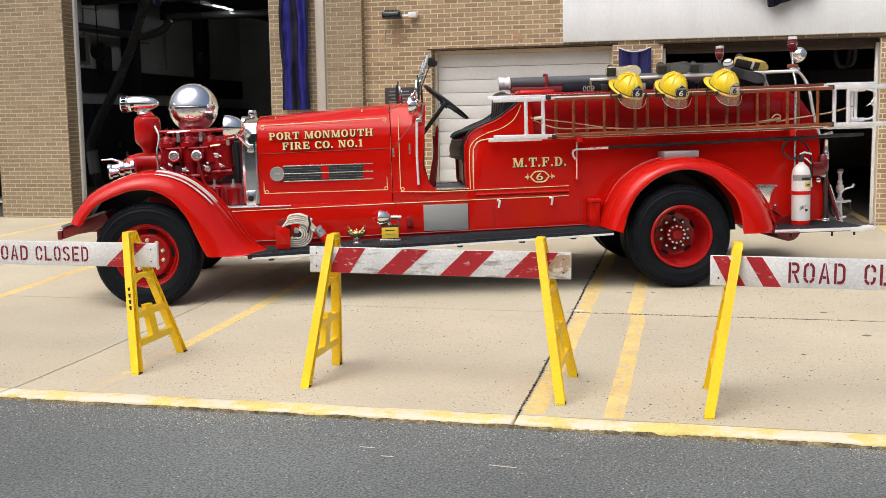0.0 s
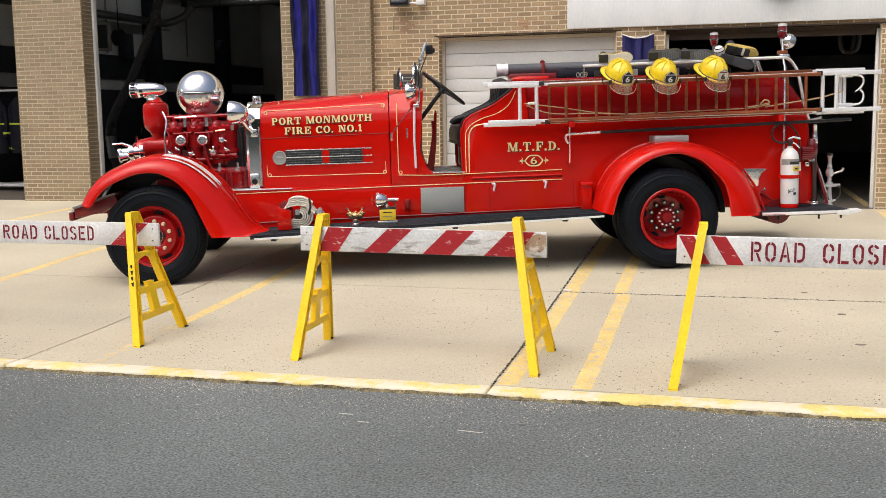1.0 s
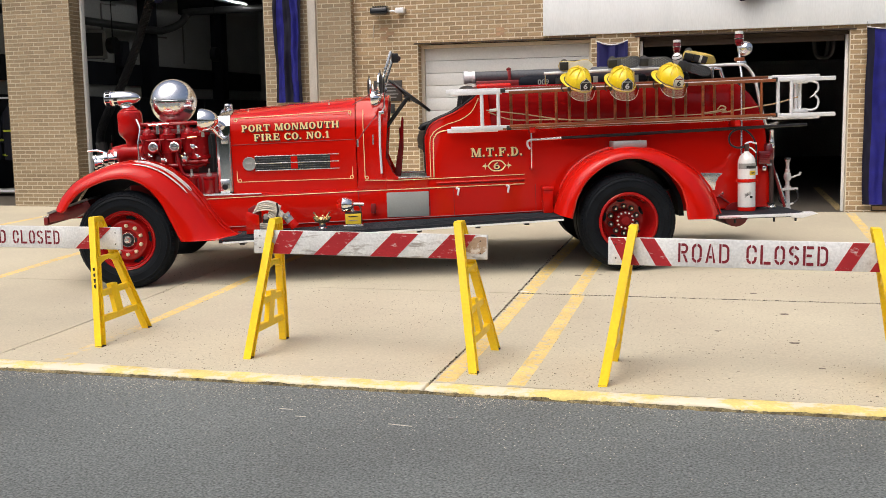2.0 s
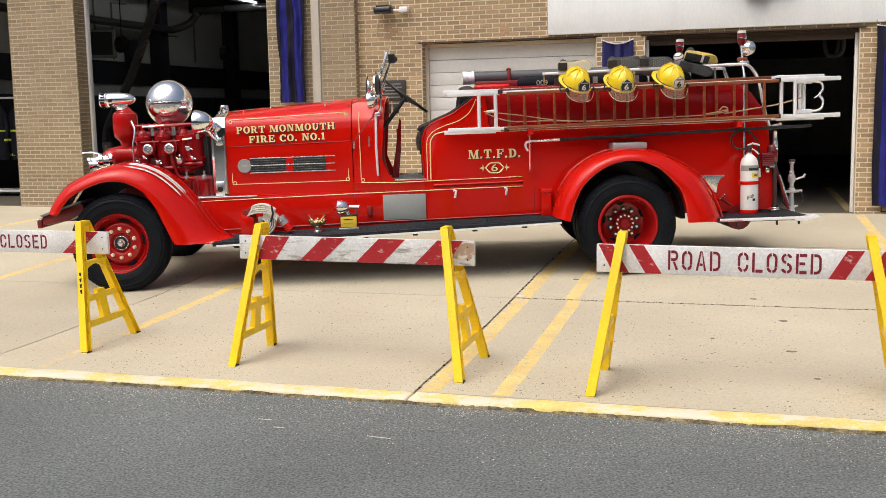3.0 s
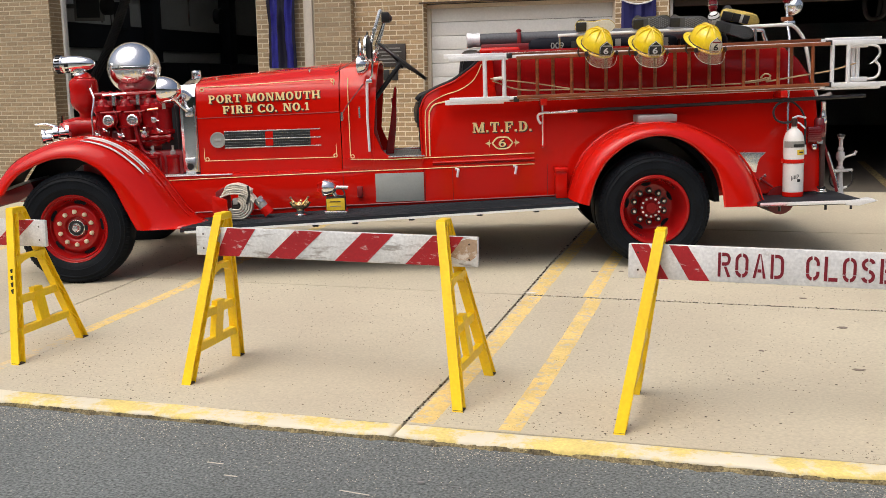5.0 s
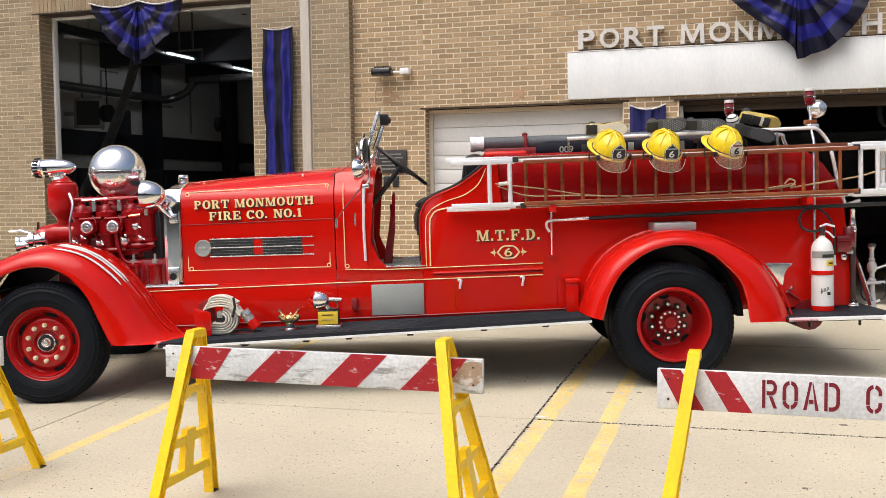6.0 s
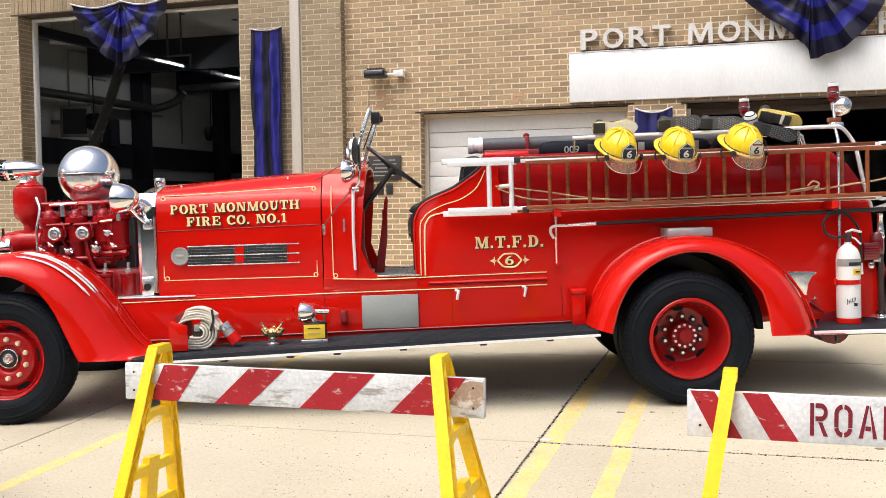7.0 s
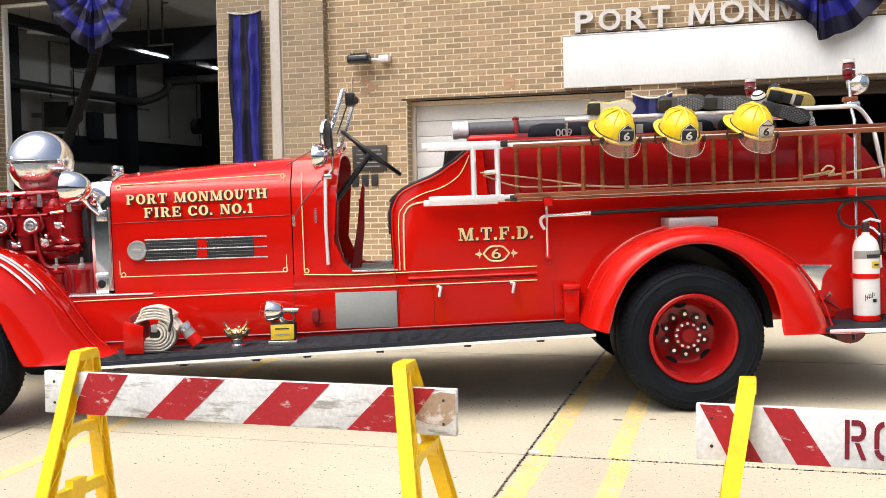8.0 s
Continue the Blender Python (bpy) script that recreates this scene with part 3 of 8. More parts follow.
for x, y, r, s in ((1.28, 8.15, 0.035, 1), (1.31, 7.22, 0.035, 2), (1.05, 8.9, 0.03, 6), (-0.62, 9.5, 0.028, 4), (-0.40, 9.55, 0.018, 9), (1.9, 6.6, 0.025, 3), (0.75, 7.5, 0.018, 8), (1.45, 6.55, 0.02, 12)):
    solo("oil_stain", blot(x, y, r, s), OIL, pose(0, 0, 0), "small dark oil stain on the concrete", "stain", "stains on the apron", "structure")
solo("mortar_patch", blot(-1.0, 8.69, 0.042, 7, 0.008), PATCH, pose(0, 0, 0), "pale chipped patch where two joints cross", "patch", kind="structure")
# crumbled edges and grit along the open joints
for label, m, count, spread, seed, size in (("dark crumbled edge of the concrete joints", CRACK, 520, 0.008, 21, 0.007), ("pale grit and chips along the joints", PATCH, 220, 0.018, 22, 0.005)):
    rj = random.Random(seed)
    vs, fs = [], []
    for k in range(count):
        if k % 3:
            x, y = rj.uniform(-1.04, 3.6), 8.64 + rj.gauss(0, spread)
        else:
            x, y = -1.045 + rj.gauss(0, spread), rj.uniform(5.76, 11.6)
        r, h = size * rj.uniform(0.4, 1.3), 0.0015 if m is CRACK else 0.004
        c, a0 = len(vs), rj.uniform(0, 6)
        ring = [(x + r * rj.uniform(0.5, 1.5) * math.cos(a0 + q * 1.257), y + 0.8 * r * rj.uniform(0.5, 1.5) * math.sin(a0 + q * 1.257)) for q in range(5)]
        vs += [(px, py, gz(y) - 0.003) for px, py in ring] + [(px, py, gz(y) + h) for px, py in ring]
        fs += [tuple(range(c + 5, c + 10))] + [(c + q, c + (q + 1) % 5, c + 5 + (q + 1) % 5, c + 5 + q) for q in range(5)]
    me = bpy.data.meshes.new("joint_grit")
    me.from_pydata(vs, [], fs)
    me.materials.append(m)
    tagged(new("joint_grit", me), label, "grit", kind="stuff")
# exposed aggregate, thousands of small stones in the worn concrete and grit along the kerb
bm = bmesh.new()
vs, fs = [], []
for k in range(15000):
    x, y = rng.uniform(-5.5, 3.4), 5.76 + 5.2 * rng.random() ** 1.3
    if noise.noise(Vector((x * 0.8, y * 0.8, 2.2))) < -0.05 and rng.random() < 0.75:
        continue
    r, b = rng.uniform(0.0028, 0.0060) + (0.006 * rng.random() if rng.random() < 0.12 else 0), len(vs)
    z = gz(y)
    a0 = rng.uniform(0, 6.28)
    for q in range(5):
        vs.append((x + r * math.cos(a0 + q * 1.257), y + r * math.sin(a0 + q * 1.257), z - 0.001))
    vs.append((x, y, z + r * 0.35))
    fs += [(b + q, b + (q + 1) % 5, b + 5) for q in range(5)]
me = bpy.data.meshes.new("gravel")
me.from_pydata(vs, [], fs)
me.materials.append(PEBBLE)
tagged(new("gravel", me), "small brown stones in the worn concrete and along the kerb", "gravel", kind="stuff")

vs, fs = [], []
for k in range(16000):
    x, y = rng.uniform(-7, 4.5), 5.53 - abs(rng.gauss(0, 0.55 if k % 2 else 0.14))
    if noise.noise(Vector((x * 1.3, y * 2.0, 6.1))) < -0.1 and rng.random() < 0.7:
        continue
    r, b = rng.uniform(0.002, 0.0052), len(vs)
    a0 = rng.uniform(0, 6.28)
    for q in range(5):
        vs.append((x + r * math.cos(a0 + q * 1.257), y + r * math.sin(a0 + q * 1.257), -0.0305))
    vs.append((x, y, -0.030 + r * 0.6))
    fs += [(b + q, b + (q + 1) % 5, b + 5) for q in range(5)]
me = bpy.data.meshes.new("grit")
me.from_pydata(vs, [], fs)
me.materials.append(GRIT)
tagged(new("grit", me), "loose grey grit on the asphalt along the kerb", "grit", kind="stuff")
# ragged dirt washed against the kerb
bm = bmesh.new()
rows = []
for k in range(521):
    x = -8 + k * 0.025
    w = 0.016 + 0.045 * noise.noise(Vector((x * 1.1, 0, 3))) + 0.030 * noise.noise(Vector((x * 9, 0, 5))) + 0.022 * noise.noise(Vector((x * 31, 0, 8)))
    up = 0.014 + 0.010 * noise.noise(Vector((x * 5, 2, 1))) + 0.008 * noise.noise(Vector((x * 27, 2, 4)))
    w, up = max(0.008, w), max(0.002, up)
    rows.append([(x, 5.553, -0.034), (x, 5.553 - w, -0.034), (x, 5.553 - w, -0.0285), (x, 5.553 - w * 0.4, -0.027 + up * 0.5), (x, 5.5505, -0.026 + up)])
loft(bm, rows)
solo("dirt_strip", bm, DIRT, pose(0, 0, 0), "dark ragged dirt washed against the kerb", "dirt", kind="structure")
# two pale scratches and a dropped piece on the road
for x, y, w, r in ((-1.77, 5.037, 0.045, -3), (-1.617, 4.907, 0.035, -2), (-0.978, 4.865, 0.075, -7)):
    solo("road_scratch", bx(-w, w, -0.004, 0.004, -0.002, 0.0015), GRIT, pose(x, y, -0.030, 0, 0, r), "thin pale scratch on the asphalt", "scratch", kind="structure")
solo("scrap", bx(-0.016, 0.016, -0.009, 0.009, 0.0, 0.012, bev=0.003), PIPE_GREY, pose(-0.722, 5.035, -0.029, 0, 0, 8), "small grey scrap lying on the road", "scrap")

# ---- fire station ----
YB, YP = 14.91, 14.78  # main front, and the front of the projecting bay part
COURSE, LONG = 0.0677, 0.203
TOP = 7.2


def solid(pieces, y0, y1):
    bm = bmesh.new()
    for x0, x1, z0, z1 in pieces:
        box(bm, x0, x1, y0, y1, z0, z1)
    return bm


wall_front = solo("wall_front", solid(((-4.96, -3.87, 0.0, TOP), (-3.87, -1.196, 2.87, TOP), (-1.196, -0.50, 0.0, TOP), (-0.50, 2.38, 2.86, TOP), (2.38, 2.72, 0.0, TOP), (2.72, 6.2, 2.86, TOP), (6.2, 12.0, 0.0, TOP)), YB, YB + 0.30), MORTAR, pose(0, 0, 0), "tan brick front wall with wide bay doors", "wall", kind="structure")
wall_bays = solo("wall_bays", solid(((-6.38, -4.907, 0.0, TOP), (-9.93, -6.38, 4.48, TOP), (-11.23, -9.93, 0.0, TOP), (-15.2, -11.23, 4.48, TOP), (-18, -15.2, 0.0, TOP)), YP, YP + 0.42), MORTAR_GREY, pose(0, 0, 0), "grey-tan brick wall with tall open bays", "wall", kind="structure")


def brickwork(wall, spans, y, near, loose, joined, one):
    """Running bond over spans (x0, x1, z0, z1) of a wall; those inside near are objects, the rest one mesh."""
    bmf = bx(0, LONG - 0.015, -0.0035, 0.012, 0, COURSE - 0.015)
    first = link("brick", bmf, one, wall, angle=30)
    first.hide_render = False
    used, vs, fs = 0, [], []
    k0, k1 = int(0.2 / COURSE), int(TOP / COURSE)
    for k in range(k0, k1):
        z = k * COURSE
        if z > 5.4:
            break
        for x0, x1, z0, z1 in spans:
            if not (z0 - 0.01 <= z and z + COURSE <= z1 + 0.02):
                continue
            start = math.floor(x0 / LONG) * LONG + (LONG / 2 if k % 2 else 0) - LONG
            x = start
            while x < x1:
                a, b = max(x, x0), min(x + LONG - 0.015, x1)
                x += LONG
                if b - a < 0.02:
                    continue
                dz, dy = rng.uniform(-0.0012, 0.0012), rng.uniform(-0.0022, 0.0015)
                if used < 290 and b - a > LONG - 0.0155 and near[0] < a < near[1] and near[2] < z < near[3]:
                    m = pose(a, y + dy, z + dz)
                    placed(first if not used else again(first, wall), m)
                    used += 1
                    continue
                c = len(vs)
                vs += [(px, py, pz) for px in (a, b) for py in (y - 0.0035 + dy, y + 0.012) for pz in (z + dz, z + dz + COURSE - 0.015)]
                fs += [(c, c + 4, c + 5, c + 1), (c, c + 1, c + 3, c + 2), (c + 4, c + 6, c + 7, c + 5), (c + 1, c + 5, c + 7, c + 3), (c, c + 2, c + 6, c + 4)]
    me = bpy.data.meshes.new(loose)
    me.from_pydata(vs, [], fs)
    me.materials.append(joined)
    o = tagged(new(loose, me), kind="stuff")
    o.parent = wall
    return o


# soldier course over the tall bay, then steel lintels, door frames
bm = bmesh.new()
for k in range(50):
    x = -10.05 + k * 0.0745
    box(bm, x, x + 0.064, YP - 0.007 + rng.uniform(-0.002, 0.001), YP + 0.01, 4.492, 4.692)
part("soldier_course", bm, BRICK_GREY, wall_bays)["kind"] = "stuff"
bm = bmesh.new()
for k in range(62):
    z = 0.3 + k * COURSE
    for x, s in ((-9.93, 1), (-11.23, -1)):
        for ya, yb in (((YP + 0.02, YP + 0.21), (YP + 0.222, YP + 0.41)) if k % 2 else ((YP + 0.02, YP + 0.10), (YP + 0.112, YP + 0.305), (YP + 0.317, YP + 0.41))):
            box(bm, *sorted((x - s * 0.01, x + s * 0.006)), ya, yb, z, z + COURSE - 0.013)
part("reveal_bricks", bm, BRICK_GREY, wall_bays)["kind"] = "stuff"
bm = bmesh.new()
for k in range(38):
    z = 0.3 + k * COURSE
    for x in (-3.87, -0.50):
        for ya, yb in (((YB + 0.02, YB + 0.13), (YB + 0.142, YB + 0.29)) if k % 2 else ((YB + 0.02, YB + 0.20), (YB + 0.212, YB + 0.29))):
            box(bm, x - 0.01, x + 0.006, ya, yb, z, z + COURSE - 0.013)
part("reveal_bricks", bm, BRICK, wall_front)["kind"] = "stuff"
bm = bmesh.new()
for k in range(70):
    z = 0.3 + k * COURSE
    if k % 2:
        box(bm, -4.92, -4.901, YP + 0.02, YB - 0.012, z, z + COURSE - 0.013)
    else:
        box(bm, -4.92, -4.901, YP + 0.005, YB - 0.005, z, z + COURSE - 0.013)
part("return_bricks", bm, BRICK_GREY, wall_bays)["kind"] = "stuff"
solo("lintel", bx(-3.93, -1.12, YB - 0.012, YB + 0.03, 2.848, 2.868, bev=0.003), LINTEL, pose(0, 0, 0), "rusty brown steel lintel over the garage door", "lintel", kind="structure")
solo("lintel", bx(-0.56, 2.46, YB - 0.03, YB + 0.02, 2.835, 2.858, bev=0.004), LINTEL, pose(0, 0, 0), "brown steel lintel over the open bay", "lintel", kind="structure")
solo("lintel", bx(-10.05, -6.26, YP - 0.012, YP + 0.40, 4.468, 4.488, bev=0.004), LINTEL, pose(0, 0, 0), "brown steel lintel over the tall open bay", "lintel", kind="structure")


def frame_round(x0, x1, z0, z1, y, w, d, parent, m):
    part("frame_post", bx(x0, x0 + w, y, y + d, z0, z1 - w, bev=0.006), m, parent)
    part("frame_post", bx(x1 - w, x1, y, y + d, z0, z1 - w, bev=0.006), m, parent)
    part("frame_head", bx(x0, x1, y - 0.002, y + d, z1 - w, z1, bev=0.006), m, parent)


# closed garage door
gar = thing("door_1", pose(0, 0, 0), "closed white sectional garage door", "garage door", kind="structure")
frame_round(-3.868, -1.198, 0.305, 2.843, YB + 0.16, 0.055, 0.08, gar, FRAME)
for k in range(13):
    z = 2.790 - (k + 1) * 0.1905
    part("door_panel", bx(-3.81, -1.255, YB + 0.20, YB + 0.24, z + 0.0025, z + 0.188, bev=0.007), DOOR_WHITE, gar)
b2 = thing("bay_frame", pose(0, 0, 0), "white painted frame of the open bay, head shade as dark strips", "door frame", kind="structure")
frame_round(-0.498, 2.376, 0.305, 2.833, YB + 0.14, 0.042, 0.06, b2, FRAME_WHITE)
# door edge and head strip are coloured dark in place of shade
part("door_edge", bx(-0.44, 2.32, YB + 0.13, YB + 0.22, 2.70, 2.785, bev=0.01), LINTEL, b2)
part("head_shadow_strip", bx(-0.50, 2.378, YB + 0.125, YB + 0.139, 2.783, 2.836), LINTEL, b2)
b1 = thing("bay_frame", pose(0, 0, 0), "white metal frame of the tall open bay", "door frame", kind="structure")
frame_round(-9.922, -6.388, 0.305, 4.466, YP + 0.28, 0.038, 0.10, b1, FRAME_WHITE)
b0 = thing("bay_frame", pose(0, 0, 0), "dark frame of the far open bay", "door frame", kind="structure")
frame_round(-15.19, -11.24, 0.305, 4.47, YP + 0.30, 0.05, 0.08, b0, LINTEL)
solo("downpipe", bx(-5.612, -5.478, YP - 0.045, YP - 0.008, 0.30, 6.5, bev=0.012), FRAME_STRIP, pose(0, 0, 0), "flat cream vertical trim strip on the brick", "trim", kind="structure")
# white fascia with raised letters
fascia = thing("fascia", pose(0, 0, 0), "long white fascia board over the bay doors", "fascia", kind="structure")
part("fascia_board", bx(-1.905, 8.0, YB - 0.05, YB - 0.008, 2.90, 3.50, bev=0.006), WHITE, fascia)
part("fascia_cap", bx(-1.91, 8.0, YB - 0.056, YB - 0.008, 3.502, 3.515, bev=0.003), FRAME_WHITE, fascia)
part("letter_rail", bx(-1.76, 7.2, YB - 0.025, YB - 0.012, 3.520, 3.533, bev=0.003), LINTEL, fascia)
for ch, xa, xb in (("P", -1.759, -1.544), ("O", -1.484, -1.23), ("R", -1.171, -0.935), ("T", -0.89, -0.674), ("M", -0.474, -0.18), ("O", -0.128, 0.132), ("N", 0.179, 0.392), ("M", 0.451, 0.725), ("O", 0.785, 1.045), ("U", 1.10, 1.32), ("T", 1.383, 1.576), ("H", 1.635, 1.86)):
    if ch == "M":
        bar = [(0, 0), (0.04, 1), (0.24, 1), (0.5, 0.30), (0.76, 1), (0.96, 1), (1, 0), (0.82, 0), (0.80, 0.66), (0.57, 0.04), (0.43, 0.04), (0.20, 0.66), (0.18, 0)]
        bm = pr([(xa + u * (xb - xa), 3.533 + v * 0.246) for u, v in bar], YB - 0.085, YB - 0.030)
    else:
        bm = words(ch, xa, xb, 3.533, 3.779, YB - 0.030, 0.055, bold=0.022)
    part("sign_letter", bm, SIGN_METAL, fascia, "grey metal letter " + ch)
# flood lamp on the wall
fl = thing("flood_lamp", pose(-4.30, YB, 3.36), "small dark wall flood lamp with white arm", "lamp")
part("lamp_head", bx(-0.26, 0.03, -0.24, -0.06, -0.055, 0.055, bev=0.03, seg=3), SMOKED, fl, "dark ribbed lamp head")
part("lens", bx(-0.235, 0.005, -0.248, -0.238, -0.04, 0.02, bev=0.004), SMOKED, fl)
part("arm", tb([(0.02, -0.12, -0.005), (0.13, -0.10, -0.005)], 0.016), ALU, fl)
part("base_box", bx(0.12, 0.25, -0.13, -0.006, -0.035, 0.045, bev=0.008), ALU, fl)
for k in range(6):
    part("fin", bx(-0.22 + k * 0.04, -0.205 + k * 0.04, -0.20, -0.08, 0.05, 0.075), SMOKED, fl)
# dark sign plate and house number as bars
pl = thing("wall_plaque", pose(-4.36, YB, 2.15), "dark metal plaque with raised lines on brick", "plaque")
part("plate", bx(-0.23, 0.23, -0.03, -0.007, -0.16, 0.16, bev=0.008), BRONZE, pl)
for k, (w, z) in enumerate(((0.30, 0.10), (0.34, 0.05), (0.26, 0.0), (0.34, -0.05), (0.28, -0.10))):
    part("line_of_writing", bx(-w / 2, w / 2, -0.033, -0.03, z - 0.008, z + 0.008), PIPE_GREY, pl)
nb = thing("house_number", pose(-4.43, YB, 1.875), "three dark bars as number on brick", "number sign")
for x in (-0.13, 0.0, 0.13):
    part("bar", bx(x - 0.045, x + 0.045, -0.022, -0.007, -0.075, 0.075, bev=0.006), LABEL_BLACK, nb)
# conduit stain
solo("wall_conduit", tb([(-4.575, YB - 0.012, 3.17), (-4.585, YB - 0.012, 2.97)], 0.008), FRAME, pose(0, 0, 0), "short cream conduit stub on brick", "conduit", kind="structure")


def banner(x0, x1, z0, z1, y, stripes, label):
    """A hanging cloth with soft folds, in vertical bands, and a white header."""
    th = thing("banner", pose(0, 0, 0), label, "banner", "dark blue mourning banners")
    cuts = (0.0, 0.13, 0.38, 0.63, 0.86, 1.0) if len(stripes) == 5 else (0.0, 0.36, 0.64, 1.0)
    for k, m in enumerate(stripes):
        xa, xb = x0 + (x1 - x0) * cuts[k], x0 + (x1 - x0) * cuts[k + 1]
        bm = bmesh.new()
        rows = []
        for i in range(81):
            z = z1 + (z0 - z1) * i / 80
            row = []
            for j in range(7):
                x = xa + (xb - xa) * j / 6
                t = (x - x0) / (x1 - x0)
                f = 0.020 * math.sin(t * 21 + z * 0.9) + 0.034 * noise.noise(Vector((x * 7, z * 1.3, y))) + 0.022 * noise.noise(Vector((x * 18, z * 5, y)))
                sag = 0.035 * (1 - (2 * t - 1) ** 2) * (1 if i == 0 else max(0, 1 - i / 28))
                row.append((x + 0.032 * noise.noise(Vector((z * 1.4, t * 1.5, 3))), y + f * min(1, 0.3 + i / 16), z - sag))
            rows.append([*row, *[(px, py + 0.004, pz) for px, py, pz in row[::-1]]])
        loft(bm, rows)
        part("cloth_band", bm, m, th, angle=60)
    bm = tb([(x0 + (x1 - x0) * k / 12, y - 0.004, z1 + 0.008 - 0.035 * (1 - (2 * k / 12 - 1) ** 2)) for k in range(13)], 0.026, 8, squash=0.3)
    part("white_header", bm, CLOTH_WHITE, th, "white header tape")
    for x in (x0, x1):
        part("hook", tb([(x, y, z1), (x, y + 0.02, z1 + 0.08)], 0.004, 6), PIPE_GREY, th)
    return th


banner(-6.165, -5.70, 2.0, 4.03, YP - 0.10, (DEEP_BLUE, BLUE, DEEP_BLUE, BLUE, DEEP_BLUE), "long blue and black striped cloth banner on brick")
banner(2.585, 3.30, 0.42, 2.85, YB - 0.10, (DEEP_BLUE, BLUE, DEEP_BLUE, BLUE, DEEP_BLUE), "blue cloth banner beside the bay")


def bunting(cx, z1, w, h, y, label, q=1.333, drop=None, ql=None):
    """A pleated half-round fan in rings of blue and black."""
    th = thing("bunting", pose(cx, y, z1), label, "bunting", "half-round fans")
    rings = (0.0, 0.18, 0.40, 0.60, 0.79, 1.0)
    for k, m in enumerate((DEEP_BLUE, BLUE, DEEP_BLUE, BLUE, DEEP_BLUE)):
        bm = bmesh.new()
        ra, rb = rings[k], rings[k + 1]
        rows = []
        for i in range(6):
            r0 = max(0.02, ra + (rb - ra) * i / 5)
            row = []
            for j in range(61):
                a = math.pi * j / 60
                r = r0 * (1 + (0.10 if r0 < 0.95 else 0.012) * noise.noise(Vector((a * 4, 3, cx))) * math.sin(a))
                pleat = 0.060 * r * (math.sin(j * 0.84) + 0.5 * math.sin(j * 1.9 + 1)) * (0.35 + 0.65 * math.sin(a)) + 0.03 * noise.noise(Vector((a * 5, r * 6, cx)))
                flop = 1.0 + 0.03 * noise.noise(Vector((a * 3, r * 2, cx)))
                c, sn = math.cos(a), max(0.0, math.sin(a))
                dz = -(sn ** (drop or q)) * h * r * flop
                dip = -0.02 * abs(math.sin(2 * a)) * r - 0.075 * math.sin(math.pi * min(1.0, r)) * abs(c) ** 2
                row.append((-math.copysign(abs(c) ** (ql if ql and c > 0 else q), c) * w / 2 * r, pleat - 0.05 * r, dz + dip))
            rows.append([*row, *[(px, py + 0.004, pz) for px, py, pz in row[::-1]]])
        loft(bm, rows)
        part("ring", bm, m, th, angle=60)
    for s in (-1, 1):
        bm = tb([(s * w / 2 * t, -0.06 * t, 0.008 - 0.075 * math.sin(math.pi * t)) for t in (k / 10 for k in range(11))], 0.028, 8, squash=0.4)
        part("white_header", bm, CLOTH_WHITE, th, "white header tape")
    return th


bunting(-8.165, 4.545, 1.56, 0.90, YP - 0.06, "blue and black pleated half-round bunting fan", 1.58)
bunting(0.90, 4.22, 1.74, 0.95, YB - 0.16, "blue and black pleated half-round bunting over sign", 1.25, 1.1, 4.5)
sm = thing("small_flag", pose(-0.88, YB - 0.02, 2.79), "small navy cloth with white edge on the pier", "flag")
bm = bmesh.new()
rows = []
for i in range(14):
    z = -0.75 * i / 13
    row = [(-0.225 + 0.45 * j / 12, -0.03 - 0.030 * math.sin(j * 1.25 + 0.6 * i / 13) - 0.012 * math.sin(j * 2.9), z - 0.06 * math.sin(math.pi * j / 12) * (1 - i / 13)) for j in range(13)]
    rows.append([*row, *[(a, b + 0.004, c) for a, b, c in row[::-1]]])
loft(bm, rows)
part("cloth", bm, NAVY, sm)
part("white_header", tb([(-0.225 + 0.45 * j / 12, -0.045, 0.006 - 0.06 * math.sin(math.pi * j / 12)) for j in range(13)], 0.020, 8, squash=0.5), CLOTH_WHITE, sm)

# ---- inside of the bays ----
solo("floor", bx(-16, 12, YB - 0.05, 34, 0.0, 0.305), IN_FLOOR, pose(0, 0, 0), "concrete floor inside the bays, coloured dark for the shade", "floor", kind="structure")
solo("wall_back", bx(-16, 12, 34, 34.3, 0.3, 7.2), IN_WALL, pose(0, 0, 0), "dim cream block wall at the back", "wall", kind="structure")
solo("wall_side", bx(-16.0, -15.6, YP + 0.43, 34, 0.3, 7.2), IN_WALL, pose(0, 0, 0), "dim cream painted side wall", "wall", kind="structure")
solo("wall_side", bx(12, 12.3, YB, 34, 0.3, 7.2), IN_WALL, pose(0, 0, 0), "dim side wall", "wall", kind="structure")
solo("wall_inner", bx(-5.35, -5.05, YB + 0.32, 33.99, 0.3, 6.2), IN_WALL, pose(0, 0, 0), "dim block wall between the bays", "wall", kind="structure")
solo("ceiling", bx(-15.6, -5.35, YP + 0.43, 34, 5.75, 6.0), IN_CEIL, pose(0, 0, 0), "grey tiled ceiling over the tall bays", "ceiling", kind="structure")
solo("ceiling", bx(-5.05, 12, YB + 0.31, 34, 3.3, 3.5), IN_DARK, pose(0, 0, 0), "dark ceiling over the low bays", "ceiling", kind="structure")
solo("roof", bx(-16, 12.3, YP, 34.3, 7.2, 7.5), IN_DARK, pose(0, 0, 0), "flat roof of the fire station", "roof", kind="structure")
solo("wall_band", bx(-15.59, -15.52, 15.5, 33.9, 2.75, 3.35), IN_DARK, pose(0, 0, 0), "dark band along the side wall", "band", kind="structure")
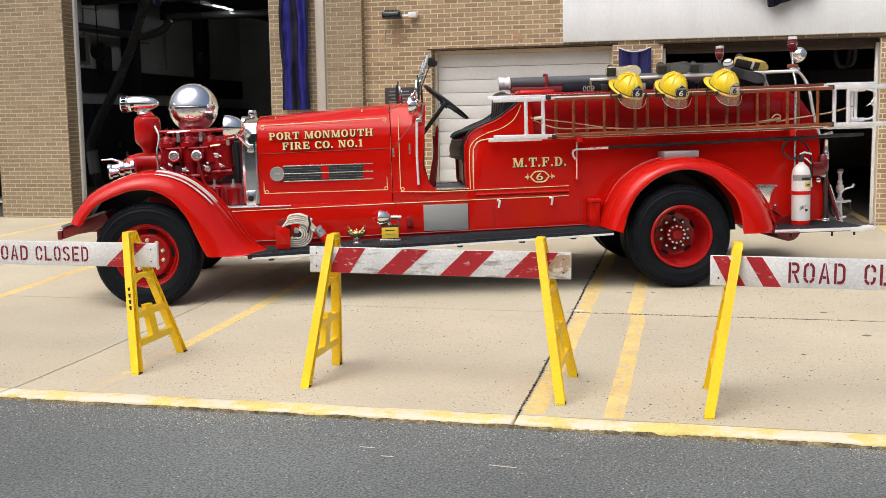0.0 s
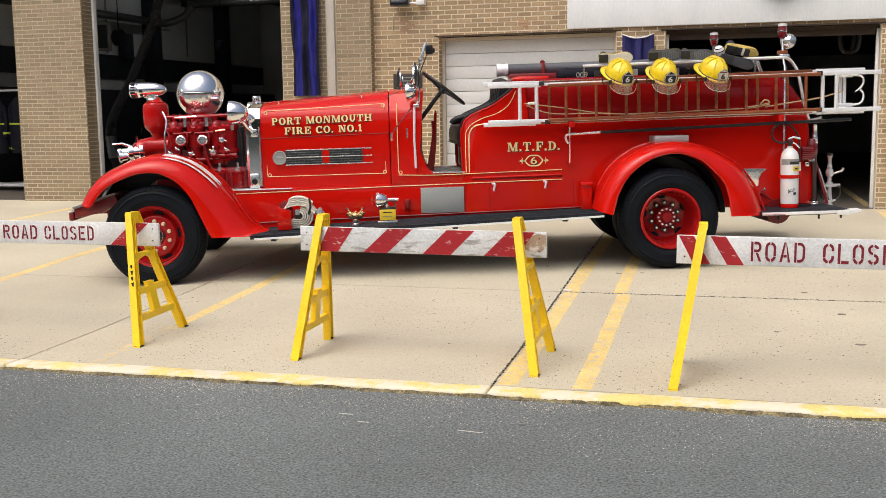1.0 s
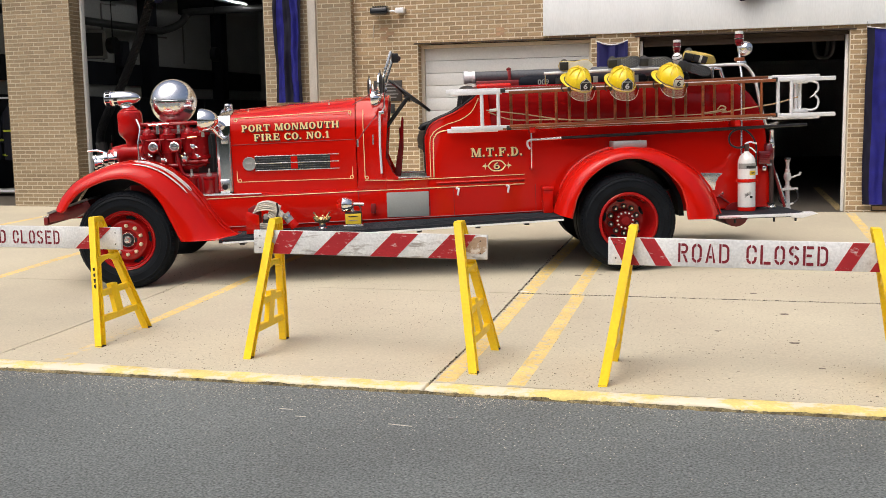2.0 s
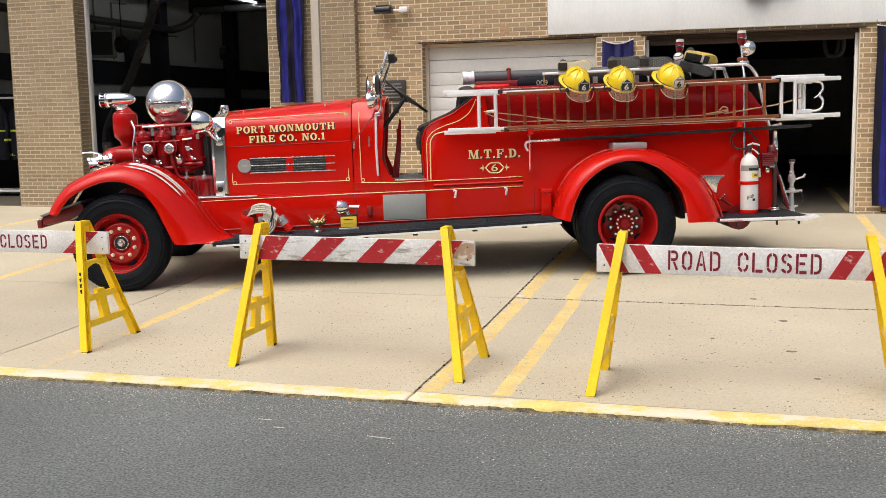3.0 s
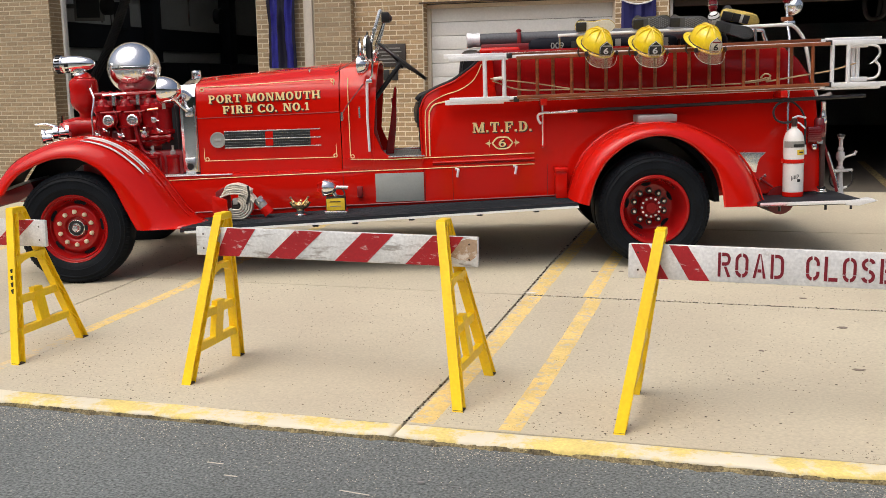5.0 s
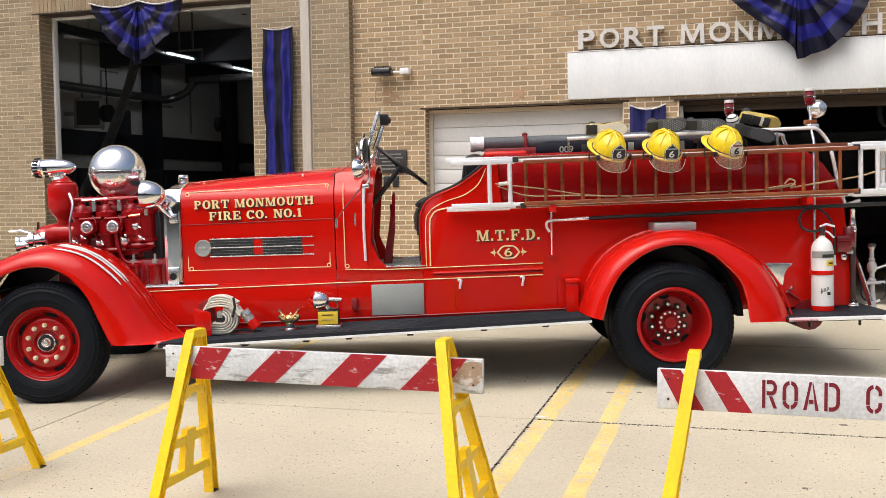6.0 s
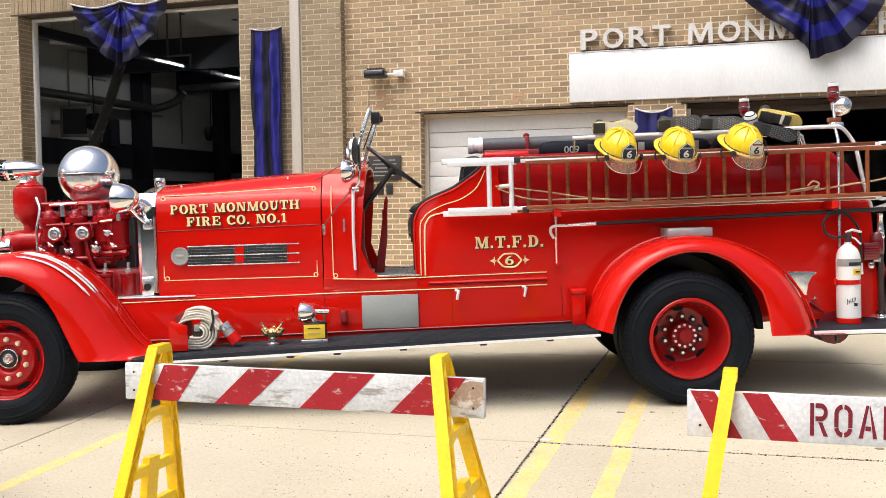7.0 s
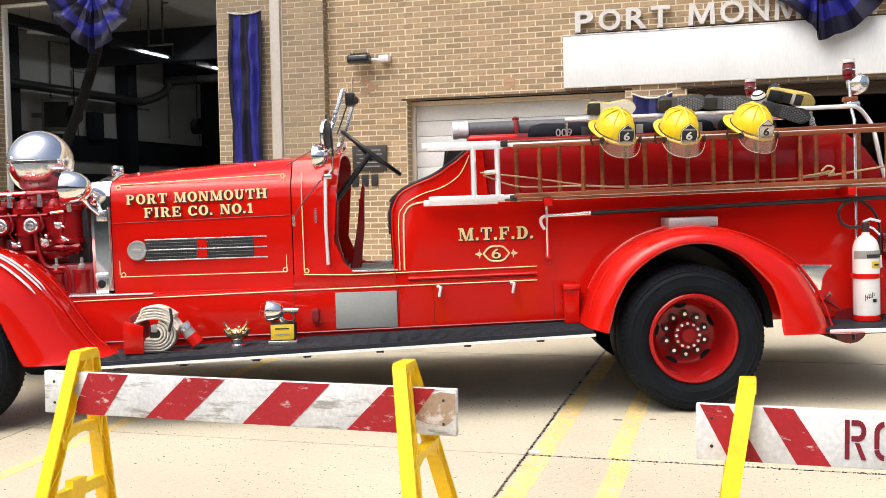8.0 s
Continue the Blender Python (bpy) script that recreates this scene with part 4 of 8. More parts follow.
for k in range(14):
    lk = thing("locker", pose(-15.25, 16.2 + k * 1.25, 0.305), "tall dark steel locker against the wall", "locker", "lockers in the bay")
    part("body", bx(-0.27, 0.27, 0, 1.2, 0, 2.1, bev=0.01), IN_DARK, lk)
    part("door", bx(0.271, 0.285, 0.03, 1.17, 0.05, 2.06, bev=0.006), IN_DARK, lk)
    part("handle", bx(0.286, 0.30, 1.05, 1.08, 0.95, 1.10), PIPE_GREY, lk)
for y in (17.5, 21.8, 26.3, 30.6):
    solo("column", bx(-15.59, -15.2, y - 0.2, y + 0.2, 2.42, 5.74, bev=0.02), IN_DARK, pose(0, 0, 0), "dark steel column on the side wall", "column", "columns in the bay", "structure")
for y in (24.4, 28.5):
    solo("beam", bx(-15.58, -5.36, y - 0.12, y + 0.12, 4.98, 5.74), IN_DARK, pose(0, 0, 0), "dark steel roof beam", "beam", "roof beams", "structure")
solo("duct", tb(spline([(-15.0, 15.4, 4.3), (-15.0, 20.0, 4.3), (-15.0, 25.6, 4.3), (-14.93, 26.4, 4.33), (-14.62, 26.75, 4.52), (-14.36, 26.75, 4.76), (-13.95, 26.75, 4.85), (-9.0, 26.75, 4.85), (-5.352, 26.75, 4.85)], 5), 0.105, 14), DUCT, pose(0, 0, 0), "grey metal exhaust duct along the wall", "duct")
rl = thing("hose_rail_track", pose(0, 0, 0), "dark ceiling track with hangers for exhaust hoses", "track")
part("track", bx(-12.95, -12.75, 15.6, 33.9, 5.0, 5.16, bev=0.01), IN_DARK, rl)
for y in (17, 20.5, 25, 29.5):
    part("hanger", bx(-12.87, -12.83, y - 0.02, y + 0.02, 5.16, 5.749), PIPE_GREY, rl)
for x, y in ((-12.66, 23.3), (-12.58, 26.35)):
    lm = thing("ceiling_light", pose(x, y, 5.03), "long fluorescent light hung from the ceiling", "light", "tube lights in the bay")
    part("housing", bx(-0.06, 0.06, -0.62, 0.62, 0, 0.05, bev=0.01), IN_DARK, lm)
    part("tube", tb([(0, -0.57, -0.03), (0, 0.57, -0.03)], 0.005, 8), LAMP_GLOW, lm)
    for s in (-0.5, 0.5):
        part("hanger", tb([(0, s, 0.05), (0, s, 0.72)], 0.005, 6), IN_DARK, lm)
# hanging pipe bracket, a dead tube light, downlights and conduits on the wall
hp = thing("pipe_bracket", pose(-10.43, 20.0, 5.75), "grey square pipe bracket hanging from the ceiling", "bracket")
for x in (-0.26, 0.04):
    part("upright", tb([(x, 0, 0), (x, 0, -1.13)], 0.019, 8), DUCT, hp)
part("crossbar", tb([(-0.28, 0, -1.13), (0.26, 0, -1.13)], 0.021, 8), DUCT, hp)
part("drop", tb([(0.24, 0, -1.13), (0.24, 0, -1.35)], 0.017, 8), DUCT, hp)
dl = thing("ceiling_light", pose(-13.27, 20.3, 5.03, 0, 0, 50), "unlit white tube light hung from the ceiling", "light", "tube lights in the bay")
part("housing", bx(-0.30, 0.26, -0.07, 0.07, 0, 0.06, bev=0.01), WHITE_PAINT, dl)
for x in (-0.24, 0.20):
    part("hanger", tb([(x, 0, 0.06), (x, 0, 0.72)], 0.008, 6), PIPE_GREY, dl)
for x, y in ((-11.9, 20.6), (-11.3, 21.6), (-10.6, 22.6), (-9.9, 23.4)):
    dn = thing("downlight", pose(x, y, 5.75), "small dark round downlight in the ceiling", "light", "downlights in the bay")
    part("ring", lt([(0.001, -0.012), (0.06, -0.012), (0.075, -0.001), (0.001, -0.001)], (0, 0, 0), (0, 0, 1), 16), IN_DARK, dn)
for y, z0, z1 in ((22.1, 4.4, 5.6), (23.5, 3.4, 5.5), (24.3, 3.4, 4.9), (26.9, 3.4, 4.2), (28.6, 3.5, 5.2)):
    solo("conduit", tb([(-15.57, y, z0), (-15.57, y, z1), (-15.57, y + 0.7, z1 + 0.02)], 0.025, 8), PIPE_GREY, pose(0, 0, 0), "grey conduit pipe fixed to the side wall", "conduit", "conduits on the bay wall")
# black corrugated hose that hangs from the track
path = spline([(-9.13, 16.6, 5.75), (-9.26, 16.6, 4.7), (-9.51, 16.6, 3.85), (-9.84, 16.6, 3.05), (-10.20, 16.6, 2.35), (-10.52, 16.6, 1.85), (-10.68, 16.6, 1.45), (-10.62, 16.6, 0.98), (-10.40, 16.5, 0.62), (-10.15, 16.4, 0.40)], 60)
solo("exhaust_hose", tb(path, [0.072 + (0.013 if k % 2 else 0) for k in range(len(path))], 14), HOSE_BLACK, pose(0, 0, 0), "black corrugated exhaust hose hanging in the bay", "hose", angle=20)
solo("hose_cuff", tb([(-10.67, 16.6, 1.36), (-10.62, 16.6, 0.95)], 0.104, 14), DUCT, pose(0, 0, 0), "grey metal cuff on the exhaust hose", "hose end")
hb = thing("wall_heater", pose(-15.02, 23.0, 3.72, 0, 0, 22), "square grey unit heater on the side wall", "heater")
part("arm", bx(-0.60, -0.30, 0.06, 0.12, -0.05, 0.05), PIPE_GREY, hb)
part("case", bx(-0.34, 0.34, -0.10, 0.10, -0.36, 0.36, bev=0.02), PIPE_GREY, hb)
part("grille", bx(-0.27, 0.27, -0.112, -0.10, -0.29, 0.29), BLACK, hb)
for x, y, z in ((-13.4, 21.4, 3.55), (-12.6, 25.0, 3.5)):
    rl = thing("cord_reel", pose(x, y, z), "black cord reel hanging from the ceiling", "reel", "cord reels")
    part("drum", lt([(0.03, -0.08), (0.19, -0.08), (0.19, 0.08), (0.03, 0.08)], (0, 0, 0), (1, 0, 0), 20), BLACK, rl)
    part("cord", tb([(0, 0, 0.15), (0, 0, 5.745 - z)], 0.014, 6), BLACK, rl)
    part("drop", tb([(0.0, 0.1, -0.15), (0.0, 0.1, -0.7)], 0.012, 6), BLACK, rl)
bb = thing("wall_box", pose(-15.45, 25.0, 3.6, 0, 0, 90), "dark electrical box on the side wall", "box")
part("box", bx(-0.2, 0.2, -0.12, 0.12, -0.35, 0.35, bev=0.02), IN_DARK, bb)
part("lid", bx(-0.17, 0.17, -0.135, -0.12, -0.31, 0.31), IN_DARK, bb)
cc = thing("cable_coil", pose(2.17, 17.0, 2.84) @ Matrix.Diagonal((1.35, 1, 1.2, 1)), "black cable coil hanging in the open bay", "cable")
part("coil", tb(spline([(0.0, 0, 0.58), (0.02, 0, 0.2), (0.12, 0, 0.0), (0.10, 0.02, -0.2), (-0.04, 0.02, -0.22), (-0.08, 0.03, -0.02), (0.02, 0.03, 0.16), (0.08, 0.04, 0.05), (0.05, 0.05, -0.24)], 6), 0.026, 8), HOSE_BLACK, cc)
solo("lane_line", bx(2.30, 2.42, YB + 0.3, 20, 0.304, 0.3075), BAY_LINE, pose(0, 0, 0), "worn yellow line on the bay floor", "painted line", "yellow lines on the apron", "structure")
# across the street, behind the camera: unseen trees added to darken reflections
bm = bmesh.new()
rows = []
for i in range(121):
    x = -60 + i
    col = []
    for j in range(9):
        z = -0.3 + 9.5 * j / 8 * (1 + 0.28 * noise.noise(Vector((x * 0.15, 0, 4))))
        col.append((x, -24 + 1.6 * noise.noise(Vector((x * 0.35, j * 0.7, 9))) - j * 0.25, z))
    rows.append([*col, (x, -30, col[-1][2]), (x, -30, -0.3)])
loft(bm, rows)
solo("backdrop", bm, HEDGE, pose(0, 0, 0), "unseen dark green tree line added across the street", "trees", kind="structure")
# turnout gear on a wheeled rack in the far bay
rk = thing("gear_rack", pose(-13.3, 17.2, 0.305), "wheeled rack hung with yellow-striped turnout coats", "rack")
for x in (-0.9, 0.9):
    part("post", tb([(x, 0, 0.1), (x, 0, 1.95)], 0.02, 8), ALU, rk)
part("top_bar", tb([(-0.9, 0, 1.95), (0.9, 0, 1.95)], 0.02, 8), ALU, rk)
part("base", bx(-0.95, 0.95, -0.3, 0.3, 0.08, 0.12, bev=0.01), ALU, rk)
for x in (-0.8, 0.8):
    part("castor", lt([(0.02, -0.02), (0.06, -0.02), (0.06, 0.02), (0.02, 0.02)], (x, 0.1, 0.06), (0, 1, 0), 14), BLACK, rk)
for k, x in enumerate((-0.62, -0.2, 0.2, 0.62)):
    dy = -0.05 * (k % 2)
    bm = tb([(x, dy, 1.82), (x, dy, 1.66), (x, dy - 0.02, 1.3), (x + 0.02, dy - 0.03, 0.9), (x + 0.02, dy - 0.03, 0.72)], [0.06, 0.16, 0.18, 0.19, 0.18], 14, squash=0.6)
    co = part("coat", bm, CLOTH_BLACK, rk)
    for z in (0.80, 1.28):
        part("stripe", tb([(x + 0.01, dy - 0.02, z), (x + 0.01, dy - 0.02, z + 0.035)], 0.196, 14, squash=0.6), LIME, co, "lime reflective stripe")
    for q in (-0.26, 0.26):
        part("sleeve", tb(spline([(x + q * 0.5, dy, 1.66), (x + q * 0.75, dy - 0.03, 1.35), (x + q * 0.7, dy - 0.06, 1.05)], 4), 0.055, 8), CLOTH_BLACK, co)
        part("cuff_stripe", tb([(x + q * 0.71, dy - 0.055, 1.10), (x + q * 0.705, dy - 0.058, 1.14)], 0.060, 8), LIME, co)

# bricks
brickwork(wall_front, ((-4.95, -3.88, 0.0, TOP), (-3.88, -1.19, 2.85, TOP), (-1.19, -0.51, 0.0, TOP), (-0.51, 2.39, 2.85, TOP), (2.39, 3.6, 0.0, TOP)), YB, (-4.9, -2.2, 2.9, 4.3), "bricks", BRICK, BRICK_ONE)
brickwork(wall_bays, ((-6.37, -5.635, 0.0, TOP), (-5.455, -4.912, 0.0, TOP), (-9.92, -6.38, 4.70, TOP), (-11.236, -9.924, 0.0, TOP)), YP, (-11.2, -9.94, 0.9, 3.6), "bricks", BRICK_GREY, BRICK_GREY_ONE)
for x, z in ((-2.63, 2.938), (-2.63, 3.006), (-4.47, 2.938), (-4.37, 3.006), (-4.47, 3.073)):
    link("brick", bx(x, x + 0.13, YB - 0.008, YB + 0.01, z, z + COURSE - 0.015), ODD_BRICK, wall_front, angle=30)
# ---- barricades ----


def a_frame(x, y, top_x, label, spread=0.64, H=0.997):
    """Moulded yellow A-frame that carries a board: two ribbed legs, two rungs, an upright between them."""
    za, zb = gz(y), gz(y + spread)
    th = thing("barricade_stand", pose(0, 0, 0), label, "barricade stand", "yellow barricade stands")
    ym = y + spread / 2 + 0.005
    dx = top_x - x

    def at(t, s):
        # t: 0 at the foot, 1 at the top; s: -1 near leg, 1 far leg
        ya = y if s < 0 else y + spread
        z0 = za if s < 0 else zb
        return Vector((x + dx * t, ya + (ym + s * 0.035 - ya) * t, z0 + (H - z0) * t))

    for s in (-1, 1):
        bm = bmesh.new()
        rings = []
        for k in range(9):
            t = k / 8
            p = at(t, s)
            w, d, e = 0.029 - 0.002 * t, 0.033 - 0.004 * t, 0.0045
            sec = [(-w, -d), (w, -d), (w, -d + 0.010), (e, -d + 0.013), (e, d - 0.013), (w, d - 0.010), (w, d), (-w, d), (-w, d - 0.010), (-e, d - 0.013), (-e, -d + 0.013), (-w, -d + 0.010)]
            rings.append([(p.x + u, p.y + v, p.z) for u, v in sec])
        loft(bm, rings)
        leg = part("leg", bm, YELLOW, th)
        # zigzag ribs in the open channels of the leg
        bm = bmesh.new()
        for k in range(9):
            p, q = at(k / 9 * 0.93 + 0.03, s), at((k + 1) / 9 * 0.93 + 0.03, s)
            o = 0.024 if k % 2 else -0.024
            for sx in (-1, 1):
                xa, xb = sorted((sx * 0.003, sx * 0.0265))
                loft(bm, [[(c.x + xa, c.y + oy, c.z - 0.005), (c.x + xb, c.y + oy, c.z - 0.005), (c.x + xb, c.y + oy, c.z + 0.005), (c.x + xa, c.y + oy, c.z + 0.005)] for c, oy in ((p, o), (q, -o))])
        part("rib", bm, YELLOW, leg)
    for t, n in ((0.20, "rung"), (0.40, "rung")):
        a, b = at(t, -1), at(t, 1)
        bm = bmesh.new()
        loft(bm, [[(p.x - 0.018, p.y, p.z - 0.024), (p.x + 0.018, p.y, p.z - 0.024), (p.x + 0.018, p.y, p.z + 0.024), (p.x - 0.018, p.y, p.z + 0.024)] for p in (a, b)])
        part(n, bm, YELLOW, th)
    a, b = (at(0.20, -1) + at(0.20, 1)) / 2, (at(0.455, -1) + at(0.455, 1)) / 2
    bm = bmesh.new()
    loft(bm, [[(p.x - 0.020, p.y - 0.045, p.z), (p.x + 0.020, p.y - 0.045, p.z), (p.x + 0.020, p.y + 0.045, p.z), (p.x - 0.020, p.y + 0.045, p.z)] for p in (a, b)])
    part("upright", bm, YELLOW, th)
    a, b = at(0.64, 0 - 1), at(0.64, 1)
    bm = bmesh.new()
    rings = []
    for k in range(9):
        f = k / 8
        p = a + (b - a) * f
        up = 0.05 * (1 - (2 * f - 1) ** 2)
        rings.append([(p.x - 0.022, p.y, p.z - 0.03 + up), (p.x + 0.022, p.y, p.z - 0.03 + up), (p.x + 0.022, p.y, p.z + 0.05), (p.x - 0.022, p.y, p.z + 0.05)])
    loft(bm, rings)
    part("saddle", bm, YELLOW, th)
    p = at(1, 0)
    part("cap", bx(p.x - 0.0275, p.x + 0.0275, p.y - 0.060, p.y + 0.060, H - 0.03, H + 0.012, bev=0.005), YELLOW, th)
    for s in (-1, 1):
        p = at(0, s)
        part("foot", bx(p.x - 0.03, p.x + 0.03, p.y - 0.031, p.y + 0.031, (za if s < 0 else zb), (za if s < 0 else zb) + 0.010, bev=0.003), LINTEL, th, "scuffed dark foot pad")
    return th


marked = a_frame(-3.853, 6.214, -4.06, "yellow plastic A-frame leg with dark stamped marks", spread=0.67, H=0.978)
for k in range(4):
    part("stamped_mark", pr([(-3.985 + k * 0.010, 0.60 - k * 0.042), (-3.970 + k * 0.010, 0.605 - k * 0.042), (-3.966 + k * 0.010, 0.572 - k * 0.042), (-3.979 + k * 0.010, 0.575 - k * 0.042)], 6.362 - k * 0.014, 6.372 - k * 0.014), LABEL_BLACK, marked)
a_frame(-2.535, 6.090, -2.428, "yellow plastic A-frame leg leaning inward", spread=0.63)
a_frame(-0.818, 6.000, -0.995, "yellow plastic A-frame leg leaning inward", spread=0.68)
a_frame(0.070, 5.860, 0.228, "yellow plastic A-frame leg beside the road closed board", spread=0.66)
a_frame(1.90, 5.86, 1.71, "yellow plastic A-frame leg at the far end of the board", spread=0.66)
a_frame(-6.10, 6.25, -5.95, "yellow plastic A-frame leg at the end of the board", spread=0.66)


def plank(x0, x1, y, z0, z1, tilt, material, label, stripes, text=None):
    """A wooden cross board with painted slanting bars; z falls by tilt over its length."""
    th = thing("barricade_board", pose((x0 + x1) / 2, y, (z0 + z1) / 2, 0, tilt, 0), label, "barricade board", "barricade boards")
    w, h = (x1 - x0) / 2, (z1 - z0) / 2
    bm = bx(-w, w, -0.014, 0.014, -h, h, bev=0.006)
    board = part("board", bm, material, th)
    for a, b, c, d in stripes:
        bm = bmesh.new()
        prism(bm, [(a, -h + 0.002), (b, -h + 0.002), (d, h - 0.002), (c, h - 0.002)], -0.0165, -0.0135)
        part("stripe", bm, STRIPE, board, "worn red slanting bar")
    for s, a, b, z, k in text or ():
        step = (b - a + 0.022) / len(s)
        for n, ch in enumerate(s):
            part("letter", stencilled(ch, a + n * step, a + (n + 1) * step - 0.022, -z, z, -0.0140, 0.0025), LETTER_RED, board, "dark red stencilled letter")
    for sx in (-1, 1):
        for sz in (-0.5, 0.5):
            part("nail", lt([(0.001, 0.0), (0.006, 0.0), (0.005, 0.003), (0.001, 0.003)], (sx * (w - 0.05), -0.014, sz * h), (0, -1, 0), 8), LINTEL, board)
    return th


cx = -1.69
plank(-2.582, -0.797, 6.36, 0.742, 0.917, 0.45, BOARD, "weathered white board with red slanting stripes", [(a - cx, b - cx, c - cx, d - cx) for a, b, c, d in ((-2.445, -2.295, -2.366, -2.18), (-2.103, -1.927, -1.92, -1.742), (-1.669, -1.466, -1.494, -1.298), (-1.231, -1.005, -1.063, -0.88))])
bd = [o for o in bpy.data.objects if o.name == "board"][0]
part("bare_patch", pr([(0.735, -0.03), (0.76, 0.05), (0.83, 0.075), (0.888, 0.07), (0.888, -0.02), (0.85, -0.05), (0.78, -0.045)], -0.0155, -0.0138), BARE, bd, "bare brown wood where paint is gone")
cx, wide = (0.076 + 2.02) / 2, 1.0107
plank(0.066, 2.031, 6.165, 0.7413, 0.9233, 0.45, BOARD_CLEAN, "white road closed board with red stripes", [((a - cx) * wide, (b - cx) * wide, (c - cx) * wide, (d - cx) * wide) for a, b, c, d in ((0.180, 0.282, 0.088, 0.178), (0.384, 0.485, 0.280, 0.372), (1.466, 1.563, 1.570, 1.666), (1.67, 1.77, 1.774, 1.87))], [("ROAD", (0.523 - cx) * wide, (0.839 - cx) * wide, 0.062, 0), ("CLOSED", (0.942 - cx) * wide, (1.427 - cx) * wide, 0.062, 0)])
cx = (-5.80 - 3.86) / 2
plank(-5.80, -3.863, 6.60, 0.722, 0.902, 0.1, BOARD_CLEAN, "white road closed board with red stripes", [(a - cx, b - cx, c - cx, d - cx) for a, b, c, d in ((-4.285, -4.145, -4.09, -3.945), (-5.70, -5.60, -5.79, -5.69))], [("ROAD", -5.26 - cx, -4.945 - cx, 0.056, 0), ("CLOSED", -4.875 - cx, -4.43 - cx, 0.056, 0)])
# ---- the fire truck: local x runs to the rear, -y is the side towards the street ----
TM = pose(-3.0566, 10.0452, 0, 0, -0.974, 16.92) @ Matrix.Translation((0.024, 0, 0)) @ Matrix.Diagonal((0.994, 1, 1, 1))
truck = thing("fire_truck", TM, "vintage red open-cab pumper fire truck with gold lettering", "fire truck")


def tp(name, bm, m, label="", parent=None, angle=38):
    return part(name, bm, m, parent or truck, label, angle)


# hood: sections from the radiator to the cowl
def hood_ring(x, w, top, z0=1.0, thick=0.0, lean=0.0):
    w -= thick
    top -= thick
    half = [(w, z0), (w, 1.30), (w, 1.60), (w - 0.004, 1.70), (w - 0.025, 1.765), (w - 0.065, 1.805), (w - 0.14, top - 0.055), (w - 0.26, top - 0.022), (w * 0.25, top - 0.004)]
    pts = [(-a, z) for a, z in half] + [(0, top)] + [(a, z) for a, z in half[::-1]]
    return [(x + lean * max(0, z - 1.25), y, z) for y, z in pts]


def shell(rings_out, rings_in):
    bm = bmesh.new()
    loft(bm, [[*a, *b[::-1]] for a, b in zip(rings_out, rings_in)])
    return bm


ST = [(-1.33, 0.515, 1.865), (-0.9, 0.525, 1.90), (-0.45, 0.535, 1.93), (-0.03, 0.545, 1.955)]
hood = tp("hood", shell([hood_ring(x, w, t) for x, w, t in ST], [hood_ring(x, w, t, thick=0.02) for x, w, t in ST]), RED)
CT = [(-0.02, 0.555, 1.965, 0), (0.10, 0.565, 1.968, 0.02), (0.20, 0.580, 1.97, 0.05), (0.27, 0.600, 1.972, 0.09)]
cowl = tp("cowl", shell([hood_ring(x, w, t, lean=e) for x, w, t, e in CT], [hood_ring(x, w, t, thick=0.02, lean=e) for x, w, t, e in CT]), RED)
tp("dashboard", bx(0.02, 0.05, -0.50, 0.50, 1.0, 1.74), BLACK, "black dashboard wall", cowl)
for s in (-1, 1):
    tp("sill_top", bx(-1.35, 0.0, *sorted((s * 0.50, s * 0.572)), 0.985, 1.003, bev=0.003), RED, "", hood)
tp("hinge", tb([(-1.32, 0, 1.865), (-0.04, 0, 1.953)], 0.007, 6), RED, "", hood)
for s in (-1, 1):
    # side line, hinges and gold striping
    tp("moulding", tb([(-1.325, s * 0.516, 1.50), (-0.04, s * 0.546, 1.52)], 0.004, 6), SEAM, "", hood)
    for (xa, za), (xb, zb) in (((-1.285, 1.13), (-1.285, 1.76)), ((-1.285, 1.775), (-0.075, 1.815)), ((-0.075, 1.815), (-0.075, 1.13)), ((-0.075, 1.115), (-1.285, 1.115))):
        wa, wb = 0.515 + 0.023 * (xa + 1.33), 0.515 + 0.023 * (xb + 1.33)
        in_a, in_b = (0.03 if za > 1.7 else 0), (0.03 if zb > 1.7 else 0)
        tp("gold_line", tb([(xa, s * (wa + 0.0015 - in_a), za), (xb, s * (wb + 0.0015 - in_b), zb)], 0.0038, 6), GOLD, "", hood)
    for x, z in ((-1.285, 1.755), (-1.27, 1.13), (-0.095, 1.13), (-0.09, 1.80)):
        w = 0.515 + 0.023 * (x + 1.33) - (0.02 if z > 1.7 else 0)
        tp("gold_corner", lt([(0.012, 0), (0.019, 0), (0.019, 0.003), (0.012, 0.003)], (x + 0.010, s * (w + 0.001), z), (0, s, 0), 14, ring=True), GOLD, "", hood)
    for x, z in ((-1.15, 1.845), (-0.3, 1.885)):
        tp("latch", lt([(0.001, 0), (0.012, 0), (0.012, 0.02), (0.001, 0.022)], (x, s * 0.40, z), (0, s * 0.3, 1), 10), CHROME, "", hood)


def gilded(text, x0, x1, z0, z1, y, parent, rise=0.0):
    """Gold leaf letters with a dark drop edge; rise: how much the line climbs along its length."""
    for k, ch in enumerate(text):
        if ch != " ":
            up = rise * k / max(1, len(text) - 1)
            tp("letter", seriffed(text, x0, x1, z0 + up, z1 + up, y - 0.0012, 0.0025, k), GOLD, "gold leaf letter", parent)
            tp("letter_shade", seriffed(text, x0 + 0.009, x1 + 0.009, z0 - 0.011 + up, z1 - 0.011 + up, y + 0.001, 0.0015, k), SHADE, "black drop edge", parent)


